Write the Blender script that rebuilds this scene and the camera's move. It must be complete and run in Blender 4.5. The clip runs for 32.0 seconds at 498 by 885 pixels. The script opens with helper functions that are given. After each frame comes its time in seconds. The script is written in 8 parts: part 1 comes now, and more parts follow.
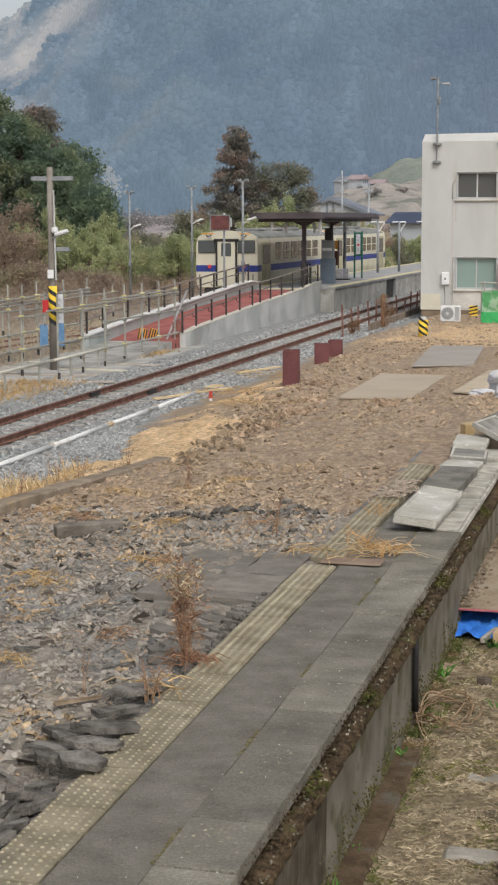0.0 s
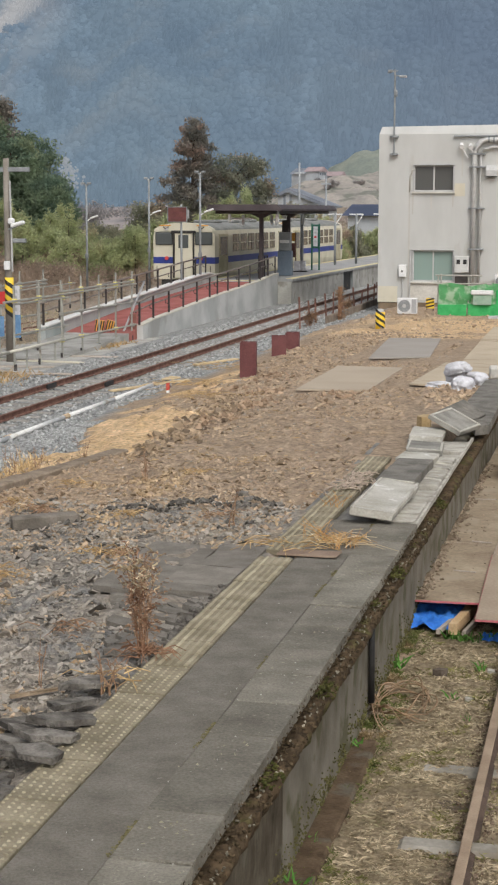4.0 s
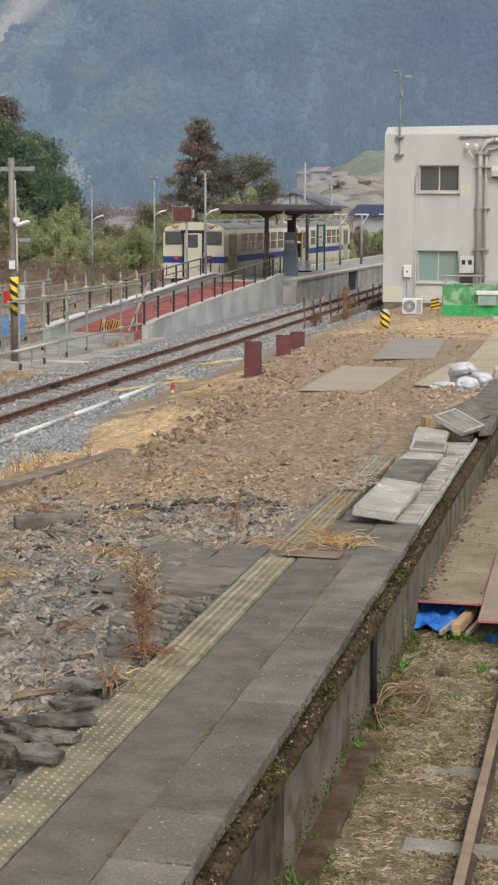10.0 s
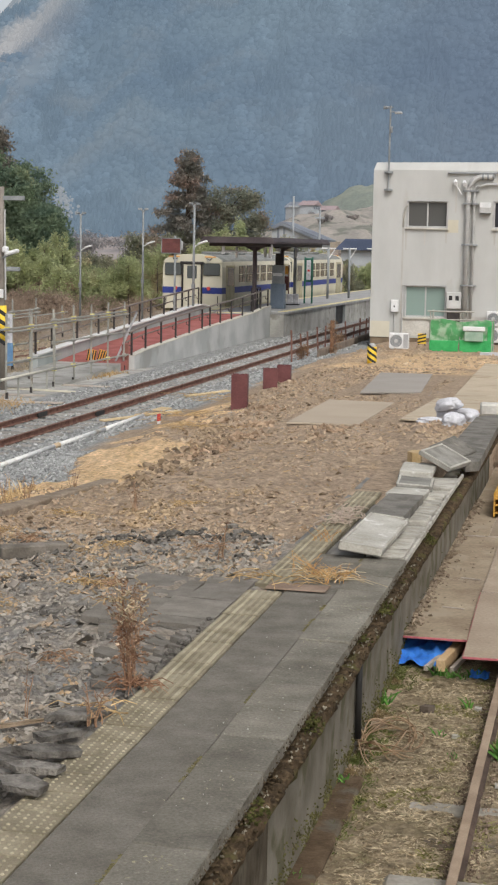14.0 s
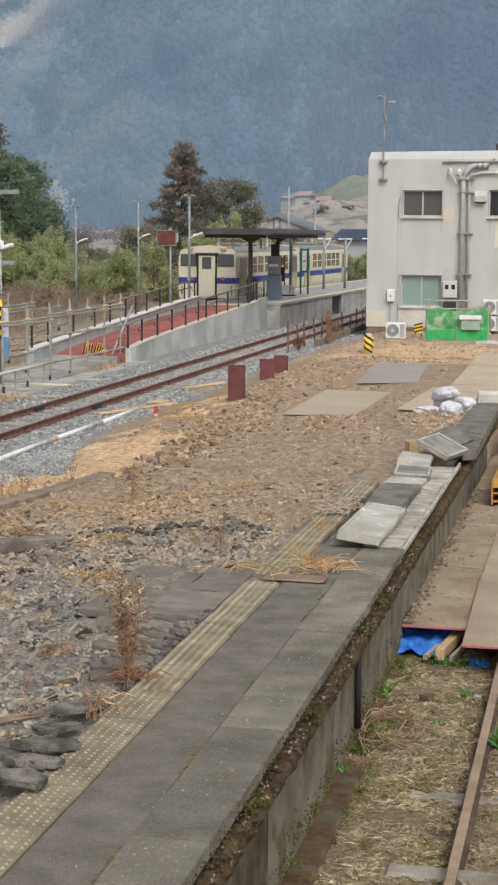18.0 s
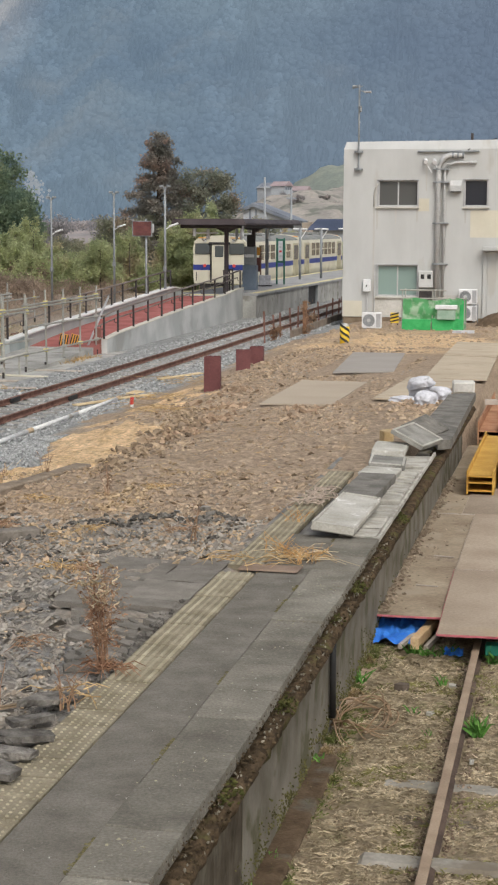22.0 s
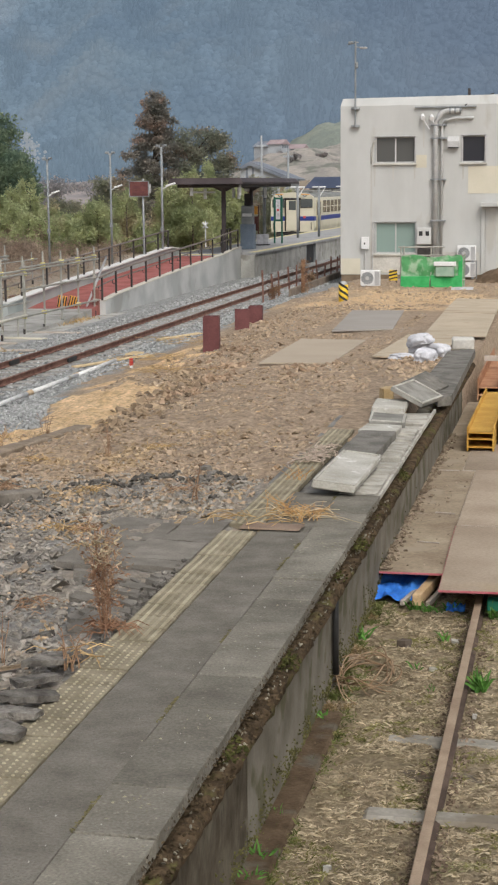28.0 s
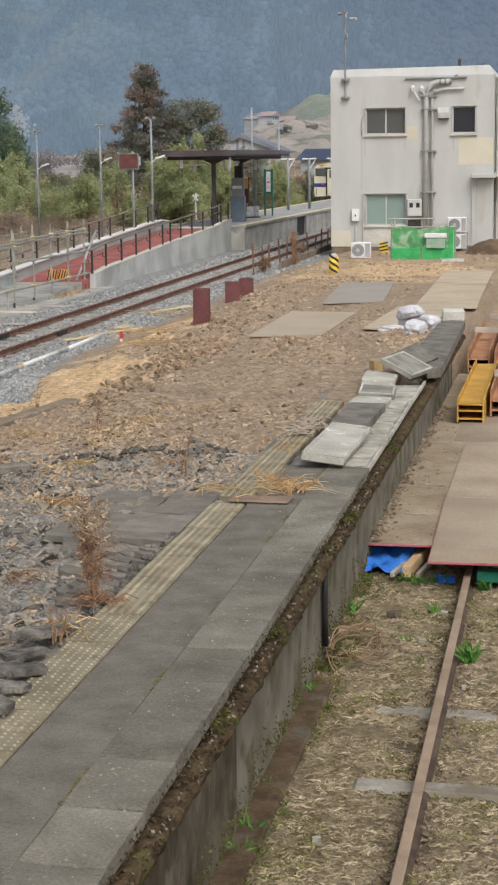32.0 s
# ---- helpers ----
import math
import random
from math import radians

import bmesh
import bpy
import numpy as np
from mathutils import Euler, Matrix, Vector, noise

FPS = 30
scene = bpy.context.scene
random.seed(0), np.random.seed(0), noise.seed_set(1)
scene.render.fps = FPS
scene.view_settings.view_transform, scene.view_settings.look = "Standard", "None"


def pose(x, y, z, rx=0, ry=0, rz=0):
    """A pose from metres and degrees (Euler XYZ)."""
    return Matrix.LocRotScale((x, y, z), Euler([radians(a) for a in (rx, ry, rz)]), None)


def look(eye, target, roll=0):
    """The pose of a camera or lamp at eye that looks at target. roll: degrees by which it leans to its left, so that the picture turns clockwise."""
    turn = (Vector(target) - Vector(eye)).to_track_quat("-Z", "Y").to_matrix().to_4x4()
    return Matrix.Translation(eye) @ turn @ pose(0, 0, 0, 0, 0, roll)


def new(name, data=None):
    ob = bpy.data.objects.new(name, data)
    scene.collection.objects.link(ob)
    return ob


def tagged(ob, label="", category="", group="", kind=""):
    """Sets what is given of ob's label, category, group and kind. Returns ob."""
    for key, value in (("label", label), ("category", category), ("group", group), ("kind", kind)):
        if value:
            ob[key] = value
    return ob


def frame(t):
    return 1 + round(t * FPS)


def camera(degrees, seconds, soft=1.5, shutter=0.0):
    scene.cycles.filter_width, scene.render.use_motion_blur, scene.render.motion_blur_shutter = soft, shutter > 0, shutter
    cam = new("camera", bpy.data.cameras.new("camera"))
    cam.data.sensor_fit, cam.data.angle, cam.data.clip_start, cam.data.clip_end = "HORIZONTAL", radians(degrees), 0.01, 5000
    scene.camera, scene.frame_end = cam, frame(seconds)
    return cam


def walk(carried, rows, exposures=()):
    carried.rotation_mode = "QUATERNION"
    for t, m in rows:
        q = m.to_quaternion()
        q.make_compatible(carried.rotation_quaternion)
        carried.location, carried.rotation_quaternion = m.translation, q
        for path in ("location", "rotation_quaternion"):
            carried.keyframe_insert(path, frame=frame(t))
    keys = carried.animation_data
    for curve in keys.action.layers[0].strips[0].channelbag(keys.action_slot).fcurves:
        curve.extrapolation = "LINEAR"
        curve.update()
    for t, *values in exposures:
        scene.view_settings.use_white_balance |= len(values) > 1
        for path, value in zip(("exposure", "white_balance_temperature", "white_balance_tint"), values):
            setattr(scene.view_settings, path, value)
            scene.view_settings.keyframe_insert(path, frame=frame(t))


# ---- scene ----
LENS = 17.293
cam = camera(LENS, 32.0, soft=2.2)
# seconds, x, y, z, tilt, turn, lean
PATH = [
    (0, -0.022, -0.004, 2.784, 82.273, 14.166, 0.129),
    (0.5, -0.025, -0.001, 2.784, 82.205, 14.064, 0.083),
    (1, -0.016, -0.007, 2.784, 82.180, 14.166, 0.071),
    (1.5, -0.024, 0.002, 2.786, 82.107, 13.983, 0.074),
    (2, -0.015, 0.002, 2.787, 82.080, 13.753, 0.058),
    (2.5, -0.015, -0.003, 2.785, 82.063, 13.331, 0.060),
    (3, -0.023, -0.005, 2.785, 82.027, 12.864, 0.062),
    (3.5, -0.013, -0.008, 2.788, 81.985, 12.795, -0.007),
    (5.5, -0.021, -0.013, 2.782, 82.050, 12.162, -0.321),
    (6, -0.022, -0.014, 2.781, 81.996, 12.443, -0.243),
    (6.5, -0.019, -0.001, 2.784, 81.944, 12.702, -0.118),
    (7, -0.016, -0.007, 2.780, 81.910, 12.826, -0.078),
    (7.5, -0.015, -0.004, 2.783, 81.870, 12.801, -0.035),
    (8, -0.009, -0.010, 2.785, 81.837, 12.634, 0.038),
    (8.5, -0.005, -0.010, 2.786, 81.799, 12.583, 0.003),
    (9, -0.004, -0.007, 2.788, 81.757, 12.660, -0.067),
    (9.5, -0.001, -0.005, 2.788, 81.724, 12.752, -0.080),
    (10, 0.002, -0.009, 2.791, 81.985, 12.840, -0.209),
    (10.5, 0.004, -0.006, 2.795, 82.447, 12.802, -0.547),
    (11, 0.002, 0.009, 2.797, 82.789, 12.792, -0.672),
    (11.5, 0.003, -0.001, 2.800, 83.078, 12.932, -0.903),
    (12, -0.007, -0.007, 2.799, 83.230, 12.766, -1.271),
    (12.5, -0.008, -0.009, 2.800, 83.204, 12.490, -1.287),
    (13, -0.018, -0.004, 2.799, 83.162, 12.592, -1.238),
    (13.5, -0.023, -0.001, 2.796, 83.136, 12.438, -1.176),
    (14, -0.025, -0.008, 2.796, 83.109, 12.313, -1.138),
    (14.5, -0.019, -0.004, 2.799, 83.064, 12.302, -0.991),
    (16.5, -0.009, -0.001, 2.794, 82.925, 12.458, -0.808),
    (17, -0.006, -0.006, 2.797, 82.882, 12.391, -0.713),
    (17.5, -0.012, -0.006, 2.796, 82.854, 12.302, -0.639),
    (18, -0.014, 0.006, 2.791, 82.813, 12.243, -0.460),
    (18.5, -0.013, 0.002, 2.794, 82.777, 12.120, -0.543),
    (19, -0.016, -0.008, 2.797, 82.743, 11.827, -0.680),
    (19.5, -0.009, -0.008, 2.796, 82.707, 11.726, -0.590),
    (20, -0.007, -0.002, 2.793, 82.672, 11.676, -0.506),
    (20.5, -0.006, 0.006, 2.788, 82.625, 11.628, -0.465),
    (21, 0.002, -0.004, 2.794, 82.563, 11.633, -0.430),
    (21.5, 0.005, 0.006, 2.794, 82.530, 11.548, -0.372),
    (22, 0.020, 0.002, 2.794, 82.484, 11.455, -0.254),
    (22.5, 0.021, 0.003, 2.792, 82.447, 11.464, -0.242),
    (23, 0.021, -0.005, 2.792, 82.410, 11.509, -0.099),
    (23.5, 0.012, -0.003, 2.791, 82.322, 11.554, -0.077),
    (24, 0.011, 0.007, 2.790, 81.903, 11.700, 0.047),
    (24.5, 0.019, 0.006, 2.788, 81.718, 11.861, 0.204),
    (25, 0.015, 0.011, 2.788, 81.532, 11.809, 0.202),
    (25.5, 0.023, 0.017, 2.790, 81.419, 11.731, 0.321),
    (27.5, 0.020, 0.006, 2.787, 81.107, 11.683, 0.568),
    (28, 0.020, 0.000, 2.786, 81.079, 11.464, 0.489),
    (28.5, 0.016, 0.011, 2.786, 81.040, 11.309, 0.347),
    (29, 0.020, -0.001, 2.785, 81.008, 11.179, 0.305),
    (29.5, 0.030, 0.015, 2.783, 80.937, 11.170, 0.415),
    (30, 0.036, 0.015, 2.784, 80.853, 11.223, 0.465),
    (30.5, 0.036, 0.018, 2.783, 80.649, 11.285, 0.504),
    (31, 0.037, 0.015, 2.782, 80.532, 11.008, 0.531),
    (31.5, 0.038, 0.018, 2.783, 80.364, 11.108, 0.629),
    (32, 0.044, 0.016, 2.781, 80.131, 11.190, 0.725),
]
walk(cam, [(t, pose(x, y, z, rx, 0, rz) @ pose(0, 0, 0, 0, 0, -lean)) for t, x, y, z, rx, rz, lean in PATH],
     exposures=[(0, 0.21), (2, 0.27), (3.5, 0.23), (6, 0.25), (8, 0.23), (10, 0.2), (12, 0.2), (14, 0.25), (17, 0.27), (22, 0.26), (28, 0.25), (32, 0.26)])

# ---- light: a bright overcast day ----
world = bpy.data.worlds.new("sky")
scene.world = world
world.use_nodes = True
wt = world.node_tree
sky = wt.nodes.new("ShaderNodeTexSky")
sky.sky_type, sky.sun_disc = "NISHITA", False
sky.sun_elevation, sky.sun_rotation = radians(48), radians(150)
sky.air_density, sky.dust_density = 1.0, 4.0
pale = wt.nodes.new("ShaderNodeHueSaturation")
pale.inputs["Saturation"].default_value = 0.32
wt.links.new(sky.outputs[0], pale.inputs["Color"])
wt.links.new(pale.outputs[0], wt.nodes["Background"].inputs["Color"])
wt.nodes["Background"].inputs["Strength"].default_value = 0.13
sun = new("sun", bpy.data.lights.new("sun", "SUN"))
sun.data.energy, sun.data.angle, sun.data.color = 1.0, radians(25), (1.0, 0.96, 0.9)
sun.matrix_world = look((30, -50, 65), (0, 0, 0))


# ---- materials ----
def mat(name, c1, c2, scale=6.0, rough=0.85, metal=0.0, bump=0.25, fine=60.0, blot=None, vary=0.0, own=False, island=0.0, lo=0.38, hi=0.62, cover=0.62, blot_scale=None, grain=0.28, stretch=None, detail=7):
    """A surface of two tones in soft patches, with fine grain, relief and, where given, blots of a third tone."""
    m = bpy.data.materials.new(name)
    m.use_nodes = True
    n, k = m.node_tree.nodes, m.node_tree.links
    b = n["Principled BSDF"]
    b.inputs["Roughness"].default_value, b.inputs["Metallic"].default_value = rough, metal
    b.inputs["Specular IOR Level"].default_value = 0.35 if rough < 0.9 else 0.15
    at = n.new("ShaderNodeTexCoord").outputs["Object"] if own else n.new("ShaderNodeNewGeometry").outputs["Position"]

    if stretch:
        mul = n.new("ShaderNodeVectorMath")
        mul.operation = "MULTIPLY"
        mul.inputs[1].default_value = stretch
        k.new(at, mul.inputs[0])
        at = mul.outputs[0]

    def tex(s, detail):
        t = n.new("ShaderNodeTexNoise")
        t.inputs["Scale"].default_value, t.inputs["Detail"].default_value = s, detail
        k.new(at, t.inputs["Vector"])
        return t.outputs["Fac"]

    def steps(fac, a, c):
        r = n.new("ShaderNodeMapRange")
        r.inputs["From Min"].default_value, r.inputs["From Max"].default_value = a, c
        k.new(fac, r.inputs["Value"])
        return r.outputs["Result"]

    def blend(kind, fac, a, c):
        x = n.new("ShaderNodeMix")
        x.data_type, x.blend_type = "RGBA", kind
        for sock, v in ((x.inputs["Factor"], fac), (x.inputs["A"], a), (x.inputs["B"], c)):
            if isinstance(v, (int, float)):
                sock.default_value = v
            elif isinstance(v, tuple):
                sock.default_value = (*v, 1)
            else:
                k.new(v, sock)
        return x.outputs["Result"]

    def gain(fac, a, c):
        r = n.new("ShaderNodeMapRange")
        r.inputs["To Min"].default_value, r.inputs["To Max"].default_value = a, c
        k.new(fac, r.inputs["Value"])
        g = n.new("ShaderNodeCombineColor")
        for i in range(3):
            k.new(r.outputs["Result"], g.inputs[i])
        return g.outputs["Color"]

    col = blend("MIX", steps(tex(scale, detail), lo, hi), c1, c2)
    dust = tex(fine, 4)
    col = blend("MULTIPLY", 1.0, col, gain(dust, 1 - grain, 1 + grain))
    if blot:
        col = blend("MIX", steps(tex(blot_scale or scale * 0.45, 8), cover, cover + 0.08), col, blot)
    if vary:
        col = blend("MULTIPLY", 1.0, col, gain(n.new("ShaderNodeObjectInfo").outputs["Random"], 1 - vary, 1 + vary))
    if island:
        col = blend("MULTIPLY", 1.0, col, gain(n.new("ShaderNodeNewGeometry").outputs["Random Per Island"], 1 - island, 1 + island))
    k.new(col, b.inputs["Base Color"])
    if bump:
        u = n.new("ShaderNodeBump")
        u.inputs["Strength"].default_value, u.inputs["Distance"].default_value = bump, 0.02
        k.new(dust, u.inputs["Height"])
        k.new(u.outputs["Normal"], b.inputs["Normal"])
    return m


def glow(name, c, power):
    m = bpy.data.materials.new(name)
    m.use_nodes = True
    b = m.node_tree.nodes["Principled BSDF"]
    b.inputs["Base Color"].default_value = b.inputs["Emission Color"].default_value = (*c, 1)
    b.inputs["Emission Strength"].default_value = power
    return m


def pane(name, c, rough=0.08):
    m = bpy.data.materials.new(name)
    m.use_nodes = True
    b = m.node_tree.nodes["Principled BSDF"]
    b.inputs["Base Color"].default_value = (*c, 1)
    b.inputs["Roughness"].default_value = rough
    b.inputs["Specular IOR Level"].default_value = 0.6
    return m


CONCRETE_OLD = mat("weathered_concrete", (0.15, 0.145, 0.135), (0.24, 0.23, 0.21), 2.2, 0.9, 0, 0.5, 45, (0.07, 0.068, 0.06), vary=0.1, cover=0.6)
COPING = mat("coping_concrete", (0.154, 0.141, 0.114), (0.256, 0.238, 0.197), 3, 0.92, 0, 0.9, 60, (0.34, 0.315, 0.25), vary=0.19, lo=0.32, hi=0.7, cover=0.63, blot_scale=24, grain=0.5, detail=7)
COPING_PALE = mat("pale_coping_concrete", (0.33, 0.31, 0.265), (0.47, 0.45, 0.395), 6, 0.9, 0, 0.5, 60, (0.25, 0.235, 0.2), vary=0.1, cover=0.62)
ASPHALT_OLD = mat("old_asphalt", (0.141, 0.128, 0.105), (0.226, 0.209, 0.176), 4.0, 0.92, 0, 0.9, 80, (0.26, 0.24, 0.205), cover=0.66, vary=0.08, blot_scale=26, lo=0.3, hi=0.7, grain=0.45, detail=6)
ASPHALT_PLATE = mat("cracked_asphalt", (0.165, 0.148, 0.125), (0.255, 0.234, 0.202), 5, 0.93, 0, 0.7, 90, vary=0.15, lo=0.3, hi=0.7, grain=0.38)
ASPHALT_CHUNK = mat("broken_asphalt", (0.095, 0.086, 0.075), (0.23, 0.213, 0.188), 9, 0.95, 0, 1.0, 60, vary=0.22, island=0.22, grain=0.4)
MOSSY = mat("mossy_concrete", (0.048, 0.034, 0.02), (0.112, 0.078, 0.046), 11, 0.97, 0, 1.0, 34, (0.1, 0.09, 0.035), cover=0.57, blot_scale=4, grain=0.5)
LICHEN = mat("pale_lichen", (0.16, 0.145, 0.11), (0.29, 0.265, 0.21), 12, 0.95, 0, 0.5, 50, island=0.3)
WALL_DAMP = mat("damp_wall_concrete", (0.055, 0.043, 0.029), (0.15, 0.128, 0.094), 5, 0.95, 0, 0.7, 20, (0.17, 0.15, 0.113), cover=0.6, blot_scale=4.5, lo=0.3, hi=0.7, grain=0.25, stretch=(1, 1, 0.65), detail=6)
WALL_OLD = mat("stained_wall_concrete", (0.135, 0.118, 0.088), (0.245, 0.224, 0.183), 2.6, 0.94, 0, 0.4, 24, (0.12, 0.11, 0.068), cover=0.54, blot_scale=3.0, lo=0.3, hi=0.7, grain=0.12, detail=4)
TACTILE = mat("worn_yellow_tile", (0.195, 0.167, 0.112), (0.28, 0.243, 0.17), 5, 0.88, 0, 0.5, 60, (0.17, 0.145, 0.1), vary=0.12, cover=0.62)
TACTILE_BUMP = mat("pale_tile_bumps", (0.31, 0.27, 0.18), (0.42, 0.375, 0.265), 5, 0.85, 0, 0.3, 60, island=0.2)
CONCRETE_NEW = mat("new_concrete", (0.385, 0.395, 0.385), (0.53, 0.535, 0.52), 0.7, 0.85, 0, 0.15, 25, (0.32, 0.32, 0.3), cover=0.57, blot_scale=0.5, grain=0.1)
CONCRETE_PANEL = mat("panel_concrete", (0.3, 0.295, 0.27), (0.42, 0.41, 0.38), 1.1, 0.88, 0, 0.2, 25, (0.25, 0.24, 0.21), cover=0.57, blot_scale=1.6, vary=0.08)
RED_PAVING = mat("red_paving", (0.27, 0.08, 0.068), (0.36, 0.125, 0.11), 1.5, 0.88, 0, 0.2, 30)
PLATFORM_TOP = mat("platform_paving", (0.28, 0.28, 0.28), (0.36, 0.36, 0.355), 1.2, 0.88, 0, 0.2, 30)
EDGE_YELLOW = mat("yellow_edge_line", (0.56, 0.49, 0.26), (0.66, 0.59, 0.35), 2, 0.85, 0, 0.1, 30)
EDGE_CREAM = mat("cream_edge_line", (0.5, 0.48, 0.41), (0.58, 0.555, 0.48), 2, 0.8, 0, 0.1, 30)
RUST_DARK = mat("dark_rusty_steel", (0.07, 0.048, 0.036), (0.13, 0.09, 0.068), 6, 0.85, 0.1, 0.4, 60)
RAMP_GREY = mat("grey_ramp_wall", (0.3, 0.335, 0.325), (0.39, 0.42, 0.41), 0.8, 0.9, 0, 0.15, 25, grain=0.12)
BANNER_BLUE = mat("faded_blue_cloth", (0.12, 0.24, 0.42), (0.18, 0.32, 0.5), 5, 0.8, 0, 0.2, 25)
RUST = mat("rusty_steel", (0.14, 0.067, 0.049), (0.22, 0.12, 0.09), 6, 0.8, 0.2, 0.4, 60)
RAIL_TOP = mat("dull_rail_head", (0.29, 0.212, 0.148), (0.39, 0.295, 0.21), 4, 0.75, 0.15, 0.3, 70)
TIE_WOOD = mat("brown_sleeper_wood", (0.11, 0.088, 0.064), (0.19, 0.158, 0.12), 3, 0.92, 0, 0.5, 30, (0.17, 0.15, 0.12), vary=0.25, cover=0.62)
TIE_PALE = mat("grey_sleeper_wood", (0.27, 0.25, 0.21), (0.37, 0.345, 0.3), 3, 0.92, 0, 0.5, 30, (0.2, 0.17, 0.13), vary=0.1, cover=0.64)
FOOTING = mat("rusty_footing", (0.075, 0.05, 0.03), (0.14, 0.1, 0.064), 5, 0.95, 0, 0.7, 40, (0.15, 0.145, 0.12), cover=0.6, blot_scale=1.6)
TIE_CONCRETE = mat("concrete_sleeper", (0.24, 0.228, 0.208), (0.34, 0.325, 0.3), 2, 0.9, 0, 0.3, 30, vary=0.1)
WHITE_WALL = mat("white_painted_wall", (0.472, 0.474, 0.455), (0.52, 0.522, 0.503), 0.9, 0.85, 0, 0.06, 5, (0.445, 0.432, 0.395), cover=0.62, blot_scale=1.3, grain=0.05, stretch=(1, 1, 0.35), detail=5)
CREAM_PATCH = mat("cream_wall_patch", (0.57, 0.53, 0.42), (0.62, 0.58, 0.47), 1.2, 0.85, 0, 0.1, 20, grain=0.05)
WALL_BARE = mat("bare_mortar", (0.5, 0.48, 0.43), (0.6, 0.58, 0.53), 1.4, 0.9, 0, 0.3, 20, (0.4, 0.38, 0.33), cover=0.6)
FRAME_GREY = mat("grey_aluminium", (0.42, 0.42, 0.42), (0.5, 0.5, 0.5), 3, 0.5, 0.5, 0.05, 30, own=True)
def leaf_mat(name, c1, c2, c3, scale=0.6):
    """Leaves that light passes through: two tones in patches, some of a third, each leaf a little different."""
    m = mat(name, c1, c2, scale, 0.9, 0, 0.0, 9, c3, island=0.14, cover=0.55, grain=0.15)
    n, k = m.node_tree.nodes, m.node_tree.links
    b = n["Principled BSDF"]
    colour = b.inputs["Base Color"].links[0].from_socket
    thin = n.new("ShaderNodeBsdfTranslucent")
    k.new(colour, thin.inputs["Color"])
    both = n.new("ShaderNodeMixShader")
    both.inputs[0].default_value = 0.62
    k.new(b.outputs[0], both.inputs[1])
    k.new(thin.outputs[0], both.inputs[2])
    k.new(both.outputs[0], n["Material Output"].inputs["Surface"])
    return m


GLASS_DARK = pane("dark_glass", (0.085, 0.085, 0.08), 0.25)
GLASS_BLACK = pane("black_glass", (0.025, 0.026, 0.034), 0.12)
GLASS_GREEN = pane("green_frosted_glass", (0.235, 0.32, 0.285), 0.35)
DUCT = mat("galvanised_duct", (0.48, 0.48, 0.47), (0.56, 0.56, 0.55), 2, 0.6, 0.3, 0.05, 30)
WHITE_PLASTIC = mat("white_plastic", (0.7, 0.7, 0.7), (0.78, 0.78, 0.77), 3, 0.6, 0, 0.05, 30)
DARK_METAL = mat("dark_brown_metal", (0.045, 0.04, 0.038), (0.07, 0.06, 0.056), 3, 0.55, 0.3, 0.1, 40)
ROOF_METAL = mat("brown_roof_metal", (0.07, 0.057, 0.06), (0.1, 0.083, 0.085), 1.4, 0.6, 0.2, 0.1, 40)
STEEL_GREY = mat("grey_steel", (0.22, 0.235, 0.24), (0.3, 0.315, 0.32), 2, 0.6, 0.2, 0.1, 40)
PIPE_STEEL = mat("scaffold_pipe_steel", (0.34, 0.335, 0.3), (0.46, 0.45, 0.4), 3, 0.55, 0.5, 0.15, 40, (0.2, 0.13, 0.09), cover=0.66)
CLAMP_YELLOW = mat("yellow_cover", (0.6, 0.53, 0.18), (0.7, 0.63, 0.28), 3, 0.7, 0, 0.1, 30)
POLE_CONCRETE = mat("pole_concrete", (0.19, 0.17, 0.145), (0.27, 0.245, 0.215), 1.5, 0.9, 0, 0.2, 30)
MAROON = mat("red_lead_steel", (0.115, 0.04, 0.04), (0.165, 0.062, 0.06), 2.5, 0.7, 0.1, 0.25, 40, (0.17, 0.09, 0.07), cover=0.66)
SIGN_RED = mat("faded_red_board", (0.11, 0.042, 0.038), (0.16, 0.06, 0.053), 4, 0.8, 0, 0.1, 30)
BLACK = mat("black_paint", (0.02, 0.02, 0.02), (0.035, 0.034, 0.033), 4, 0.6, 0, 0.1, 40)
YELLOW = mat("yellow_paint", (0.75, 0.5, 0.03), (0.82, 0.58, 0.06), 4, 0.6, 0, 0.1, 40)
ORANGE = mat("orange_stripe", (0.65, 0.3, 0.05), (0.75, 0.38, 0.08), 4, 0.7, 0, 0.1, 40)
PLATE = mat("worn_steel_plate", (0.425, 0.355, 0.272), (0.455, 0.383, 0.297), 0.8, 0.95, 0.0, 0.05, 30, vary=0.08, detail=1, grain=0.08)
PLATE_DUSTY = mat("dusty_steel_plate", (0.46, 0.385, 0.285), (0.52, 0.44, 0.33), 0.9, 0.95, 0.0, 0.08, 30, (0.4, 0.32, 0.23), cover=0.58, blot_scale=1.2, vary=0.06, grain=0.15)
PLATE_GREY = mat("grey_steel_plate", (0.325, 0.297, 0.264), (0.35, 0.32, 0.286), 0.8, 0.95, 0.0, 0.05, 30, detail=1, grain=0.08)
PLY = mat("form_plywood", (0.315, 0.25, 0.188), (0.39, 0.318, 0.243), 1.0, 0.9, 0, 0.2, 30, (0.42, 0.33, 0.215), cover=0.6, vary=0.1)
PLY_DUSTY = mat("dusty_plywood", (0.24, 0.185, 0.13), (0.4, 0.33, 0.24), 1.6, 0.93, 0, 0.3, 24, (0.36, 0.3, 0.225), cover=0.57, blot_scale=2.0, lo=0.3, hi=0.7, grain=0.35)
